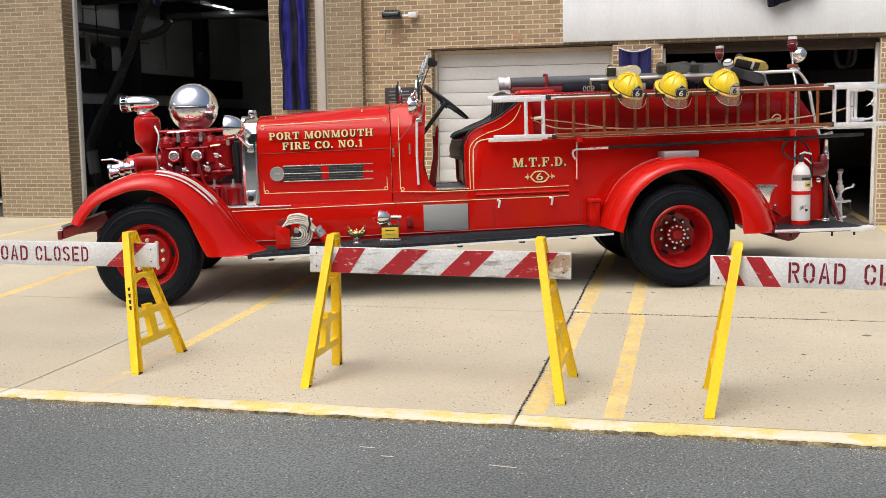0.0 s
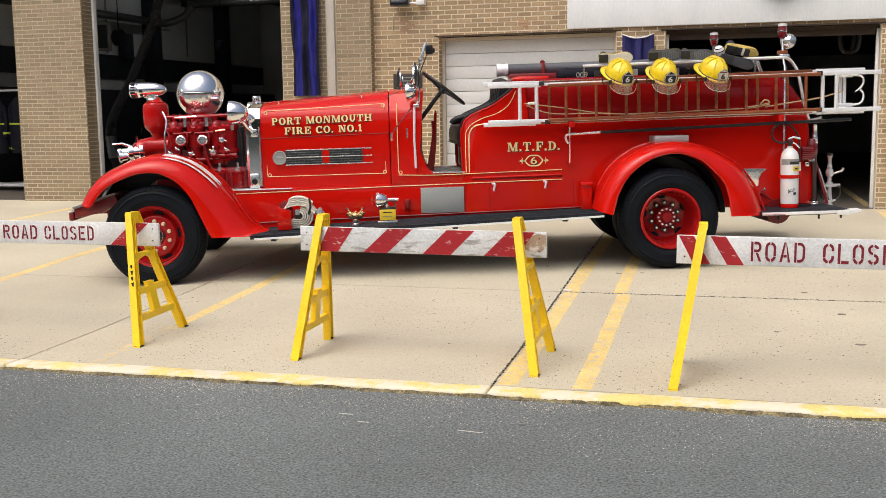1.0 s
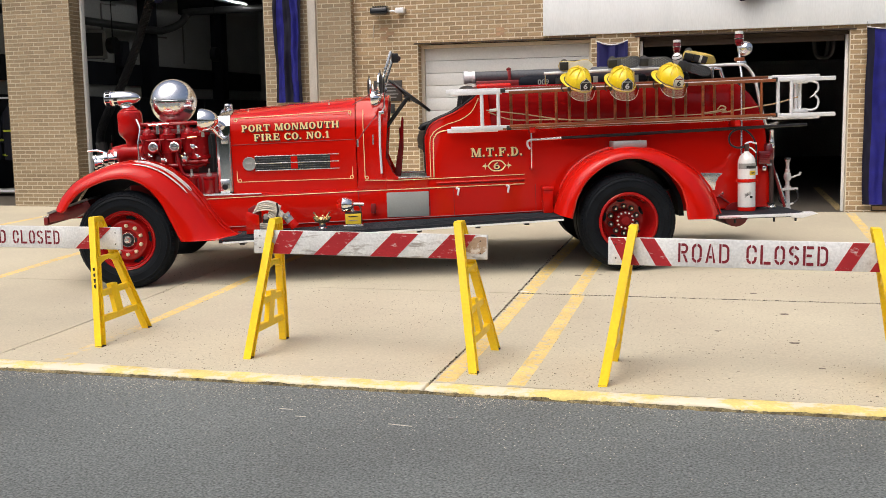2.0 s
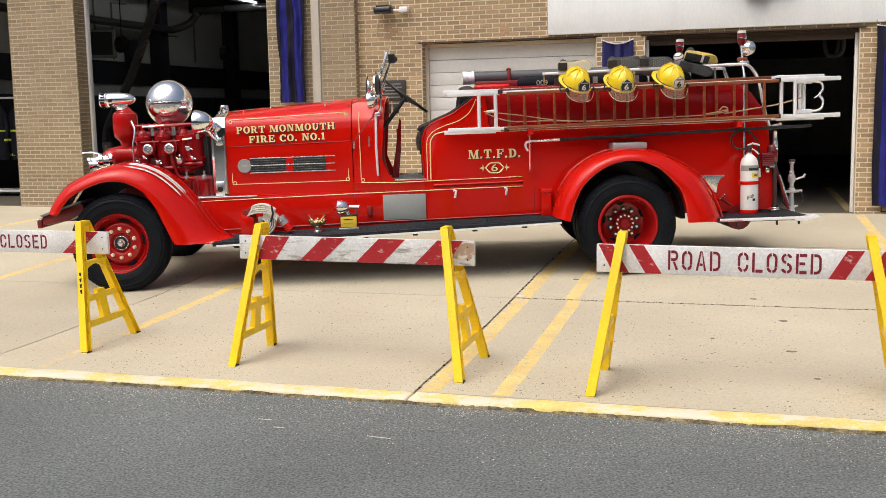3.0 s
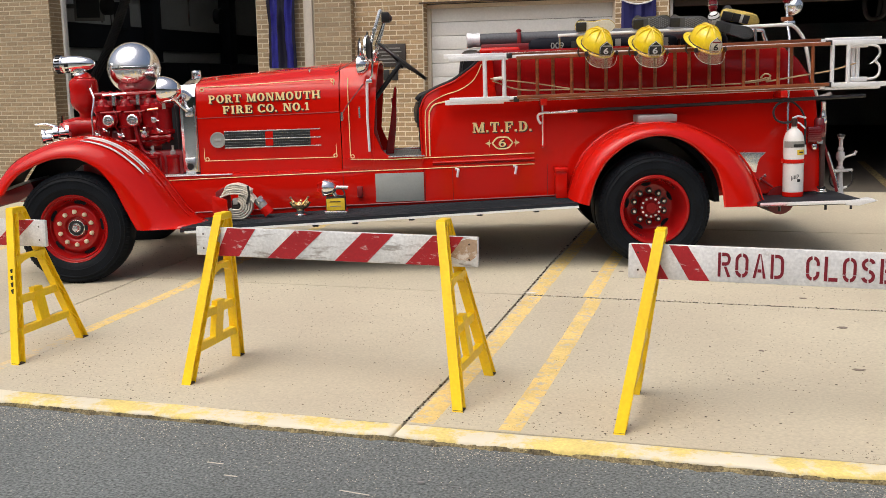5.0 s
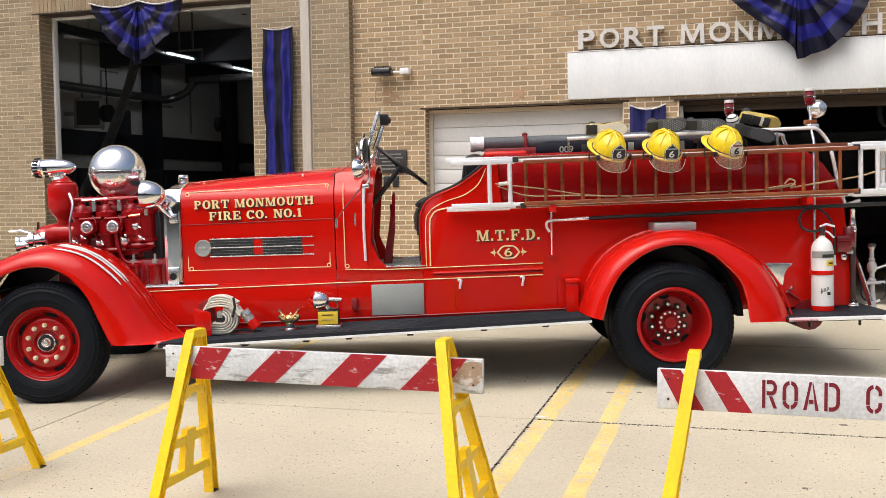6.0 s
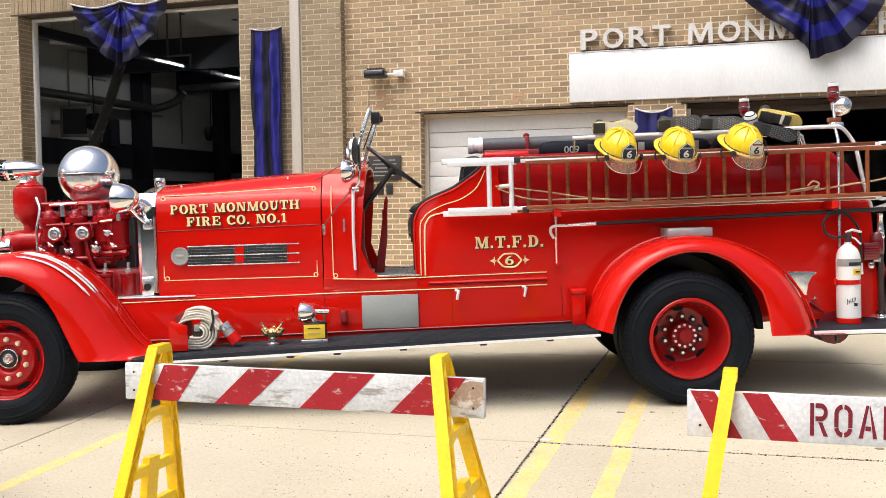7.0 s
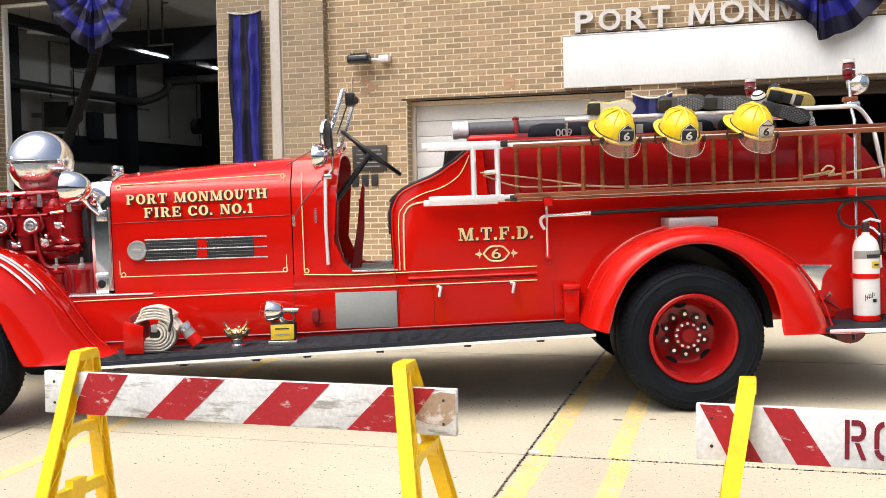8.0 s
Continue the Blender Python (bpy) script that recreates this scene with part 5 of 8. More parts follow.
gilded("PORT MONMOUTH", -1.212, -0.196, 1.632, 1.703, -0.5385, hood, 0.015)
gilded("FIRE CO. NO.1", -1.088, -0.304, 1.535, 1.606, -0.5375, hood, 0.010)
# louvre strip with round badge
lv = tp("louvre_panel", bx(-1.09, -0.305, -0.541, -0.525, 1.232, 1.372, bev=0.004), DARK_MESH, "dark mesh louvre strip", hood)
for k in range(44):
    x = -1.08 + k * 0.0176
    if 21 <= k <= 24:
        continue
    tp("slat", bx(x, x + 0.007, -0.545, -0.5415, 1.24, 1.364), SLAT, "", lv)
for z in (1.228, 1.302, 1.376):
    tp("strip", bx(-1.09, -0.21, -0.549, -0.5455, z - 0.0042, z + 0.0042, bev=0.002), CHROME_SOFT, "bright horizontal strip", lv)
for z in (1.252, 1.277, 1.327, 1.352):
    tp("wire", bx(-1.085, -0.31, -0.5462, -0.5452, z - 0.0015, z + 0.0015), CHROME_SOFT, "", lv)
tp("centre_band", bx(-0.715, -0.645, -0.547, -0.5415, 1.238, 1.366), RED, "", lv)
bd = tp("badge", lt([(0.001, 0.014), (0.056, 0.014), (0.058, 0.020), (0.068, 0.020), (0.072, 0.0), (0.001, 0.0)], (-1.15, -0.528, 1.302), (0, -1, 0), 28), PLATE, "round grey metal badge", hood)
tp("emblem", bx(-1.18, -1.12, -0.546, -0.541, 1.29, 1.314, bev=0.002), GREY_METAL, "", bd)

# radiator shell
rad = tp("radiator_shell", bmesh.new(), CHROME, "polished radiator shell")
bm = bmesh.new()
RS = [(-1.50, 0.47, 1.83), (-1.485, 0.495, 1.85), (-1.46, 0.505, 1.86), (-1.36, 0.52, 1.875), (-1.335, 0.52, 1.872)]
loft(bm, [hood_ring(x, w, t, z0=1.02) for x, w, t in RS])
bm.to_mesh(rad.data)
bm.free()
tp("core", bx(-1.515, -1.498, -0.42, 0.42, 1.08, 1.72), DARK_MESH, "dark radiator core", rad)
tp("filler_cap", lt([(0.001, 0.06), (0.04, 0.06), (0.045, 0.045), (0.045, 0.0), (0.03, -0.03)], (-1.43, 0, 1.875), (0, 0, 1), 18), CHROME, "", rad)
tp("shell_foot", bx(-1.465, -1.365, -0.53, -0.50, 1.0, 1.15, bev=0.012), CHROME_SOFT, "", rad)
tp("foot_hole", lt([(0.001, 0), (0.03, 0), (0.03, 0.004), (0.001, 0.004)], (-1.415, -0.531, 1.07), (0, -1, 0), 14), BLACK, "", rad)
tp("rim_line", tb([(-1.345, -0.525, 1.03), (-1.345, -0.525, 1.62)], 0.008, 6), CHROME_SOFT, "", rad)

# lower side apron under hood and cab, and sill of the cab opening
for s in (-1, 1):
    a, b = sorted((s * 0.60, s * 0.565))
    ap = tp("side_apron", pr([(-1.72, 0.60), (-1.72, 0.965), (-1.62, 0.988), (-0.02, 0.995), (0.72, 1.0), (0.72, 0.64)], a, b, bev=0.004), RED)
    tp("gold_line", tb([(-1.70, s * 0.602, 0.955), (-0.02, s * 0.602, 0.982), (0.95, s * 0.602, 0.992), (1.72, s * 0.606, 1.0)], 0.0045, 6), GOLD, "", ap)
    cs = tp("cab_sill", pr([(-0.02, 0.997), (-0.02, 1.10), (0.24, 1.10), (0.24, 1.42), (0.295, 1.28), (0.335, 1.17), (0.385, 1.118), (0.45, 1.10), (0.718, 1.10), (0.718, 1.0)], a - 0.003 * s, b, bev=0.003), RED)
    tp("tread_edge", bx(0.40, 0.73, *sorted((s * 0.555, s * 0.612)), 1.100, 1.112, bev=0.003), CHROME_SOFT, "bright tread edge", cs)
    tp("gold_line", tb([(0.055, s * 0.607, 1.095), (0.38, s * 0.607, 1.082), (0.72, s * 0.607, 1.085), (1.72, s * 0.607, 1.098)], 0.0042, 6), GOLD, "", cs)
    tp("gold_line", tb([(0.055, s * 0.575, 1.12), (0.055, s * 0.572, 1.68), (0.06, s * 0.555, 1.82)], 0.0042, 6), GOLD, "", cs)
    tp("gold_corner", lt([(0.012, 0), (0.019, 0), (0.019, 0.003), (0.012, 0.003)], (0.075, s * 0.603, 1.12), (0, s, 0), 14, ring=True), GOLD, "", cs)
    bm = bx(-1.72, -1.36, *sorted((s * 0.42, s * 0.612)), 0.990, 0.999, bev=0.003)
    box(bm, -1.362, -1.03, *sorted((s * 0.535, s * 0.612)), 0.990, 0.999, bev=0.003)
    lg = tp("ledge", bm, ALU, "bright ribbed tread ledge")
    for k in range(16):
        tp("tread_rib", tb([(-1.70 + k * 0.021, s * 0.43, 0.999), (-1.70 + k * 0.021, s * 0.605, 0.999)], 0.0035, 4), GREY_METAL, "", lg)
pd = tp("bracket_plate", bx(0.272, 0.712, -0.613, -0.602, 0.700, 0.958, bev=0.003), PLATE, "plain grey metal cover plate")
for k in range(9):
    tp("perforation", lt([(0.001, 0), (0.0035, 0), (0.0035, 0.001), (0.001, 0.001)], (0.33 + k * 0.038, -0.6132, 0.942), (0, -1, 0), 8), LABEL_GREY, "", pd)

# rear body sides with wheel arch cut-out
WX, WZ = 2.715, 0.615
arch = [(WX + 0.64 * math.cos(a), WZ + 0.62 * math.sin(a)) for a in (math.pi * k / 20 for k in range(21))]
CAB = [(0.692, 1.47), (0.708, 1.56), (0.737, 1.622), (0.78, 1.663), (0.826, 1.688), (0.891, 1.716), (0.967, 1.744), (1.022, 1.770), (1.072, 1.80), (1.128, 1.838), (1.178, 1.873), (1.228, 1.913), (1.268, 1.945), (1.318, 1.985)]
side = [(0.702, 1.0), *CAB, (1.36, 2.012), (1.38, 1.60), (4.235, 1.575), (4.26, 1.50), (4.33, 0.665), (3.36, 0.665), *arch, (2.07, 0.665), (0.724, 0.645)]
for s in (-1, 1):
    a, b = sorted((s * 0.60, s * 0.56))
    tp("bed_side", pr([(1.365, 1.50), (1.365, 2.012), (2.5, 2.02), (3.75, 1.99), (3.98, 1.955), (4.10, 1.86), (4.20, 1.72), (4.25, 1.50)], *sorted((s * 0.525, s * 0.557)), bev=0.006), BED_RED, "red hose bed side, darkened in colour for ladder shade")
    bs = tp("body_side", pr(side, a, b, bev=0.008), RED)
    seam = spline([(0.708, s * 0.603, 1.05), *[(p + 0.005, s * 0.603, q - 0.004) for p, q in CAB]], 3)
    tp("edge_roll", tb(seam, 0.008, 8), RED, "", bs)
    gl = spline([(0.775, s * 0.603, 1.10), (0.780, s * 0.603, 1.44), (0.798, s * 0.603, 1.517), (0.843, s * 0.603, 1.562), (0.960, s * 0.603, 1.586)], 6)
    tp("gold_scroll", tb(gl, 0.0065, 6), GOLD, "gold scroll line", bs)
    gl = spline([(0.742, s * 0.603, 1.10), (0.745, s * 0.603, 1.46), (0.775, s * 0.603, 1.545), (0.825, s * 0.603, 1.592), (0.928, s * 0.603, 1.640), (1.065, s * 0.603, 1.682), (1.172, s * 0.603, 1.748), (1.225, s * 0.603, 1.82), (1.262, s * 0.603, 1.90)], 6)
    tp("gold_line", tb(gl, 0.004, 6), GOLD, "", bs)
    for (xa, za), (xb, zb) in (((0.975, 0.99), (0.975, 0.70)), ((1.835, 0.995), (1.835, 0.69)), ((-0.02, 0.99), (-0.02, 0.64)), ((0.724, 0.99), (0.724, 0.66))):
        tp("seam", tb([(xa, s * 0.6005, za), (xb, s * 0.6005, zb)], 0.003, 5), SEAM, "", bs)
    tp("raised_moulding", tb([(0.80, s * 0.600, 1.038), (1.72, s * 0.603, 1.048)], 0.013, 8), RED, "", bs)
    tp("moulding_seam", tb([(0.80, s * 0.6015, 1.020), (1.72, s * 0.6045, 1.030)], 0.0035, 5), SEAM, "", bs)
    tp("lower_roll", tb([(-1.6, s * 0.61, 0.655), (0.7, s * 0.61, 0.69), (1.9, s * 0.61, 0.71)], 0.007, 6), DARK_RED, "", bs)
    for x, z in ((1.02, 0.945), (1.545, 0.955)):
        h = tp("door_handle", tb([(x - 0.012, s * 0.615, z + 0.032), (x + 0.01, s * 0.635, z + 0.03), (x - 0.004, s * 0.635, z - 0.04)], [0.015, 0.013, 0.010], 8), ALU, "chrome lever handle", bs)
near_side = [o for o in truck.children if o.name.startswith("body_side")][0]
gilded("M.T.F.D.", 1.166, 1.706, 1.296, 1.386, -0.602, near_side)
gilded("6", 1.398, 1.470, 1.163, 1.231, -0.602, near_side)
for sgn in (-1, 1):
    o = spline([(1.435 - 0.15 * 0.62, -0.604, 1.197), (1.435 - 0.05, -0.604, 1.197 + sgn * 0.045), (1.435, -0.604, 1.197 + sgn * 0.052), (1.435 + 0.05, -0.604, 1.197 + sgn * 0.045), (1.435 + 0.15 * 0.62, -0.604, 1.197)], 5)
    tp("ornament", tb(o, 0.0075, 6), GOLD, "", near_side)
    tp("ornament", pr([(1.435 + sgn * 0.10, 1.197), (1.435 + sgn * 0.125, 1.212), (1.435 + sgn * 0.155, 1.197), (1.435 + sgn * 0.125, 1.182)], -0.605, -0.602), GOLD, "", near_side)
    tp("ornament", pr([(1.435 + sgn * 0.12, 1.16), (1.435 + sgn * 0.128, 1.197), (1.435 + sgn * 0.12, 1.234), (1.435 + sgn * 0.112, 1.197)], -0.605, -0.602), GOLD, "", near_side)

# inside of the body: seat wall, hose bed, tail
tp("hose_bed", bx(1.26, 4.20, -0.555, 0.555, 1.62, 1.66), DARK_RED, "dark hose bed floor")
tp("bed_front", bx(1.22, 1.26, -0.555, 0.555, 1.0, 1.97), RED)
tp("tail_panel", bx(4.20, 4.24, -0.558, 0.558, 0.67, 1.64), RED)
tp("cab_floor", bx(0.06, 1.22, -0.558, 0.558, 1.06, 1.095), GREY_METAL, "grey checker-plate cab floor")
bm = bmesh.new()
for i in range(16):
    for j in range(26):
        x, y = 0.34 + i * 0.024, -0.54 + j * 0.042
        s = 1 if (i + j) % 2 else -1
        tube(bm, [(x - 0.007, y - s * 0.007, 1.096), (x + 0.007, y + s * 0.007, 1.096)], 0.0025, 4)
tp("checker_ribs", bm, GREY_METAL)["kind"] = "stuff"
bm = bmesh.new()
rows = []
for y, x in ((-0.535, 0.705), (-0.50, 0.685), (-0.38, 0.665), (0.0, 0.635), (0.40, 0.612), (0.50, 0.615), (0.535, 0.64)):
    rows.append([(p.x, y, p.z) for p in spline([(1.20, 0, 1.375), (x + 0.06, 0, 1.372), (x + 0.015, 0, 1.40), (x, 0, 1.47), (x + 0.02, 0, 1.545), (x + 0.08, 0, 1.575), (1.20, 0, 1.56)], 4)])
loft(bm, rows)
seat = tp("seat", bm, LEATHER, "black leather bench seat")
tp("piping", tb([(0.70, -0.50, 1.400), (0.645, 0.0, 1.400), (0.622, 0.50, 1.400)], 0.010, 8), BOOT_BLACK, "", seat)
tp("seat_valance", bx(0.715, 0.745, -0.53, 0.53, 1.13, 1.375, bev=0.01), SEAT_BOARD, "dark brown varnished seat front", seat)
tp("seat_box", bx(0.746, 1.22, -0.54, 0.54, 1.095, 1.36), BLACK, "", seat)
bm = bmesh.new()
back = spline([(1.235, 0, 1.46), (1.268, 0, 1.75), (1.285, 0, 1.98), (1.265, 0, 2.055), (1.20, 0, 2.075), (1.13, 0, 2.06), (1.098, 0, 2.0), (1.085, 0, 1.84), (1.03, 0, 1.56)], 5)
loft(bm, [[(p.x, y, p.z - 0.01 - (0.095 * (0.54 - y) / 1.08 if p.z > 1.9 else 0.0) + 0.008 * noise.noise(Vector((p.x * 9, y * 7, p.z * 6)))) for p in back] for y in (-0.54, -0.51, -0.4, -0.3, -0.2, -0.1, 0, 0.1, 0.2, 0.3, 0.4, 0.51, 0.54)])
tp("backrest", bm, LEATHER, "tall black leather backrest", seat)
for s in (-1, 1):
    arm = spline([(0.682, s * 0.572, 1.36), *[(p - 0.006, s * 0.572, q + 0.006) for p, q in CAB[:-1]]], 4)
    tp("arm_roll", tb(arm, 0.014, 10), LEATHER, "padded black leather edge", seat)
    pad = spline([(0.655 if s > 0 else 0.745, s * 0.505, 1.575), (0.70 if s > 0 else 0.775, s * 0.505, 1.62), *[(p + 0.018, s * 0.505, q - 0.026) for p, q in CAB[4:-2]]], 4)
    tp("arm_pad", tb(pad, 0.044, 12, squash=0.9), LEATHER, "black leather arm pad", seat)
    tp("grab_rail", tb([(0.69, s * 0.50, 1.14), (0.685, s * 0.52, 1.40), (0.69, s * 0.52, 1.58)], 0.007, 6), BLACK, "", seat)
for k in range(5):
    tp("pleat", tb([(1.04, -0.42 + k * 0.21, 1.60), (1.088, -0.42 + k * 0.21, 1.86), (1.10, -0.42 + k * 0.21, 1.94)], 0.010, 6), BLACK, "", seat)

# steering wheel, column, levers, windscreen
sw = tp("steering_wheel", bmesh.new(), BLACK, "large black steering wheel")
bm = bmesh.new()
c, ax = Vector((0.545, -0.30, 1.955)), Vector((0.62, 0, 0.79)).normalized()
u, v = Vector((0.79, 0, -0.62)).normalized(), Vector((0, 1, 0))
tube(bm, [c + (u * math.cos(a) + v * math.sin(a)) * 0.262 for a in (2 * math.pi * k / 40 for k in range(41))], 0.016, 8, cap=False)
for k in range(4):
    a = math.pi / 4 + k * math.pi / 2
    tube(bm, [c - ax * 0.03, c + (u * math.cos(a) + v * math.sin(a)) * 0.255], 0.010, 6)
lathe(bm, [(0.001, -0.05), (0.045, -0.05), (0.04, 0.0), (0.001, 0.01)], c, ax, 16)
bm.to_mesh(sw.data)
bm.free()
tp("column", tb([c - ax * 0.03, Vector((0.20, -0.30, 1.52)), Vector((0.05, -0.30, 1.32))], 0.022, 10), BLACK, "", sw)
tp("brake_lever", pr([(0.345, 1.10), (0.425, 1.10), (0.462, 1.40), (0.468, 1.60), (0.474, 1.70), (0.462, 1.74), (0.446, 1.70), (0.432, 1.60), (0.405, 1.40)], -0.105, -0.07, bev=0.008), PUMP_RED, "red hand brake lever")
tp("gear_lever", tb([(0.41, 0.02, 1.10), (0.435, 0.02, 1.42), (0.425, 0.02, 1.62)], [0.014, 0.012, 0.012], 8), DARK_RED)
tp("pedal_board", bx(0.06, 0.28, -0.50, 0.50, 1.10, 1.14), BLACK)
tp("flap_curtain", pr([(0.25, 1.78), (0.31, 1.60), (0.30, 1.35), (0.33, 1.22), (0.36, 1.14), (0.30, 1.14), (0.26, 1.30), (0.22, 1.50)], -0.545, -0.52), DARK_RED)
ws = tp("windscreen", bmesh.new(), CHROME_SOFT, "folding chrome-framed windscreen")
bm = bmesh.new()
W0, W1 = Vector((0.228, 0, 1.965)), Vector((0.372, 0, 2.405))
for h in (W0, W1):
    tube(bm, [h + Vector((0, -0.47, 0)), h + Vector((0, 0.47, 0))], 0.011, 8)
bm.to_mesh(ws.data)
bm.free()
bm = bmesh.new()
loft(bm, [[W0 + Vector((0.0, y, 0)), W0 + Vector((0.005, y, 0)), W1 + Vector((0.005, y, 0)), W1 + Vector((0.0, y, 0))] for y in (-0.455, 0.455)])
pane = tp("pane", bm, GLASS, "clear glass", ws)
pane.visible_shadow = False
for s in (-1, 1):
    tp("side_post", pr([(0.205, 1.955), (0.240, 1.955), (0.384, 2.40), (0.374, 2.418), (0.354, 2.405)], *sorted((s * 0.458, s * 0.490)), bev=0.006), CHROME_SOFT, "slim bright side post", ws)
    tp("hinge_knob", lt([(0.001, 0.045), (0.028, 0.042), (0.038, 0.030), (0.038, 0.012), (0.020, 0.0)], (0.250, s * 0.49, 2.045), (0, s, 0), 18), CHROME, "", ws)
    tp("upper_knob", lt([(0.001, 0.03), (0.018, 0.028), (0.022, 0.0)], (0.313, s * 0.49, 2.235), (0, s, 0), 14), CHROME_SOFT, "", ws)
tp("wiper_motor", bx(0.372, 0.445, -0.37, -0.25, 2.30, 2.395, bev=0.012), BLACK, "", ws)
tp("motor_cap", lt([(0.030, 0), (0.030, 0.03), (0.018, 0.045), (0.001, 0.047)], (0.422, -0.31, 2.345), (1, 0, -0.2), 14), PIPE_BROWN, "", ws)
tp("aerial_tip", tb([(0.390, -0.31, 2.385), (0.388, -0.31, 2.46)], 0.004, 6), CREAM, "", ws)
tp("wiper", tb([(0.395, -0.34, 2.33), (0.30, -0.30, 2.10)], 0.005, 6), BLACK, "", ws)
for s in (-1, 1):
    # spot lamp, mirror and stay on each post
    sp = tp("spot_lamp", lt([(0.001, 0.085), (0.035, 0.080), (0.066, 0.060), (0.084, 0.025), (0.088, 0.0), (0.084, -0.008), (0.001, -0.014)], (0.175, s * 0.60, 1.925), (1.0, s * 0.22, 0.0), 24), CHROME, "chrome spot lamp")
    tp("lens_rim", lt([(0.078, -0.004), (0.092, -0.004), (0.092, 0.008), (0.078, 0.008)], (0.175, s * 0.60, 1.925), (1.0, s * 0.22, 0.0), 24, ring=True), CHROME_SOFT, "", sp)
    xm = 0.255 if s < 0 else 0.085
    mr = tp("mirror", lt([(0.001, -0.012), (0.100, -0.012), (0.108, 0.0), (0.100, 0.012), (0.001, 0.022)], (xm, s * 0.62, 2.075), (1.0, s * 0.16, 0), 28), BLACK, "round black mirror with chrome rim")
    tp("rim", lt([(0.104, -0.013), (0.115, -0.010), (0.115, 0.006), (0.104, 0.008)], (xm, s * 0.62, 2.075), (1.0, s * 0.16, 0), 28, ring=True), CHROME, "", mr)
    tp("stem", tb([(xm + 0.035, s * 0.625, 2.12), (xm + 0.038, s * 0.625, 1.95), (xm + 0.028, s * 0.625, 1.83), (xm - 0.01, s * 0.62, 1.78)], 0.009, 8), CHROME, "", mr)
    tp("clamp", bx(xm - 0.03, xm + 0.03, *sorted((s * 0.60, s * 0.635)), 1.765, 1.80, bev=0.008), CHROME_SOFT, "", mr)
    tp("tip", tb([(xm, s * 0.62, 2.185), (xm, s * 0.62, 2.215)], [0.009, 0.005], 6), BLACK, "", mr)
    tp("post_rod", tb([(0.235, s * 0.615, 1.78), (0.225, s * 0.615, 1.45), (0.232, s * 0.615, 1.16)], [0.013, 0.012, 0.012], 8), ALU, "chrome cab hand rod")
    tp("stay", tb([(-0.05, s * 0.56, 1.87), (0.12, s * 0.60, 1.96), (0.26, s * 0.50, 2.06)], 0.005, 6), DARK_RED, "thin windscreen stay")
    tp("cable", tb([(0.20, s * 0.612, 1.76), (0.05, s * 0.612, 1.58), (-0.005, s * 0.60, 1.50)], 0.007, 6), DARK_RED)
    tp("cable_end", tb([(-0.005, s * 0.605, 1.52), (-0.005, s * 0.605, 1.44)], 0.012, 8), CHROME_SOFT)
    tp("cable_end", tb([(0.155, s * 0.612, 1.56), (0.155, s * 0.612, 1.46)], 0.010, 8), CHROME_SOFT)


# fenders: a crowned section swept along the crown line
def fender(line, depths, ys, lift=0.015, s=-1, n=4, floor_z=0.58):
    crown = spline([(x, 0, z) for x, z in line], n)
    m = len(crown) - 1
    rings = []
    for i, p in enumerate(crown):
        t = (crown[min(i + 1, m)] - crown[max(i - 1, 0)]).normalized()
        nrm = Vector((t.z, 0, -t.x))
        if nrm.dot(p - Vector((sum(q.x for q in crown) / (m + 1), 0, 0.6))) < 0:
            nrm = -nrm
        d = float(np.interp(i / m * (len(depths) - 1), range(len(depths)), depths))
        outer = [(y, f * d) for y, f in ys]
        ring = [p + nrm * -h + Vector((0, s * y, 0)) for y, h in outer]
        inner = [p + nrm * -(h + lift) + Vector((0, s * (y - 0.012), 0)) for y, h in outer]
        for q in (*ring, *inner):
            q.z = max(q.z, floor_z)
        rings.append([*ring, *inner[::-1]])
    bm = bmesh.new()
    loft(bm, rings)
    return bm, crown


FF = [(-3.04, 0.945), (-3.02, 0.995), (-2.945, 1.105), (-2.80, 1.235), (-2.5, 1.36), (-2.23, 1.39), (-1.97, 1.32), (-1.76, 1.165), (-1.61, 0.985), (-1.50, 0.82), (-1.41, 0.70), (-1.31, 0.622), (-1.20, 0.60)]
FY = [(0.50, 0.10), (0.60, 0.03), (0.74, 0.0), (0.88, 0.03), (0.99, 0.13), (1.07, 0.32), (1.115, 0.58), (1.135, 0.85), (1.137, 1.0)]
RF = [(1.988, 0.712), (2.015, 0.81), (2.06, 0.94), (2.17, 1.12), (2.33, 1.25), (2.50, 1.325), (2.68, 1.36), (2.86, 1.355), (3.05, 1.315), (3.21, 1.25), (3.42, 1.12), (3.575, 0.925), (3.655, 0.745), (3.70, 0.648), (3.85, 0.632)]
RY = [(0.58, 0.10), (0.70, 0.02), (0.85, 0.0), (0.98, 0.06), (1.08, 0.22), (1.145, 0.50), (1.17, 0.80), (1.172, 1.0)]
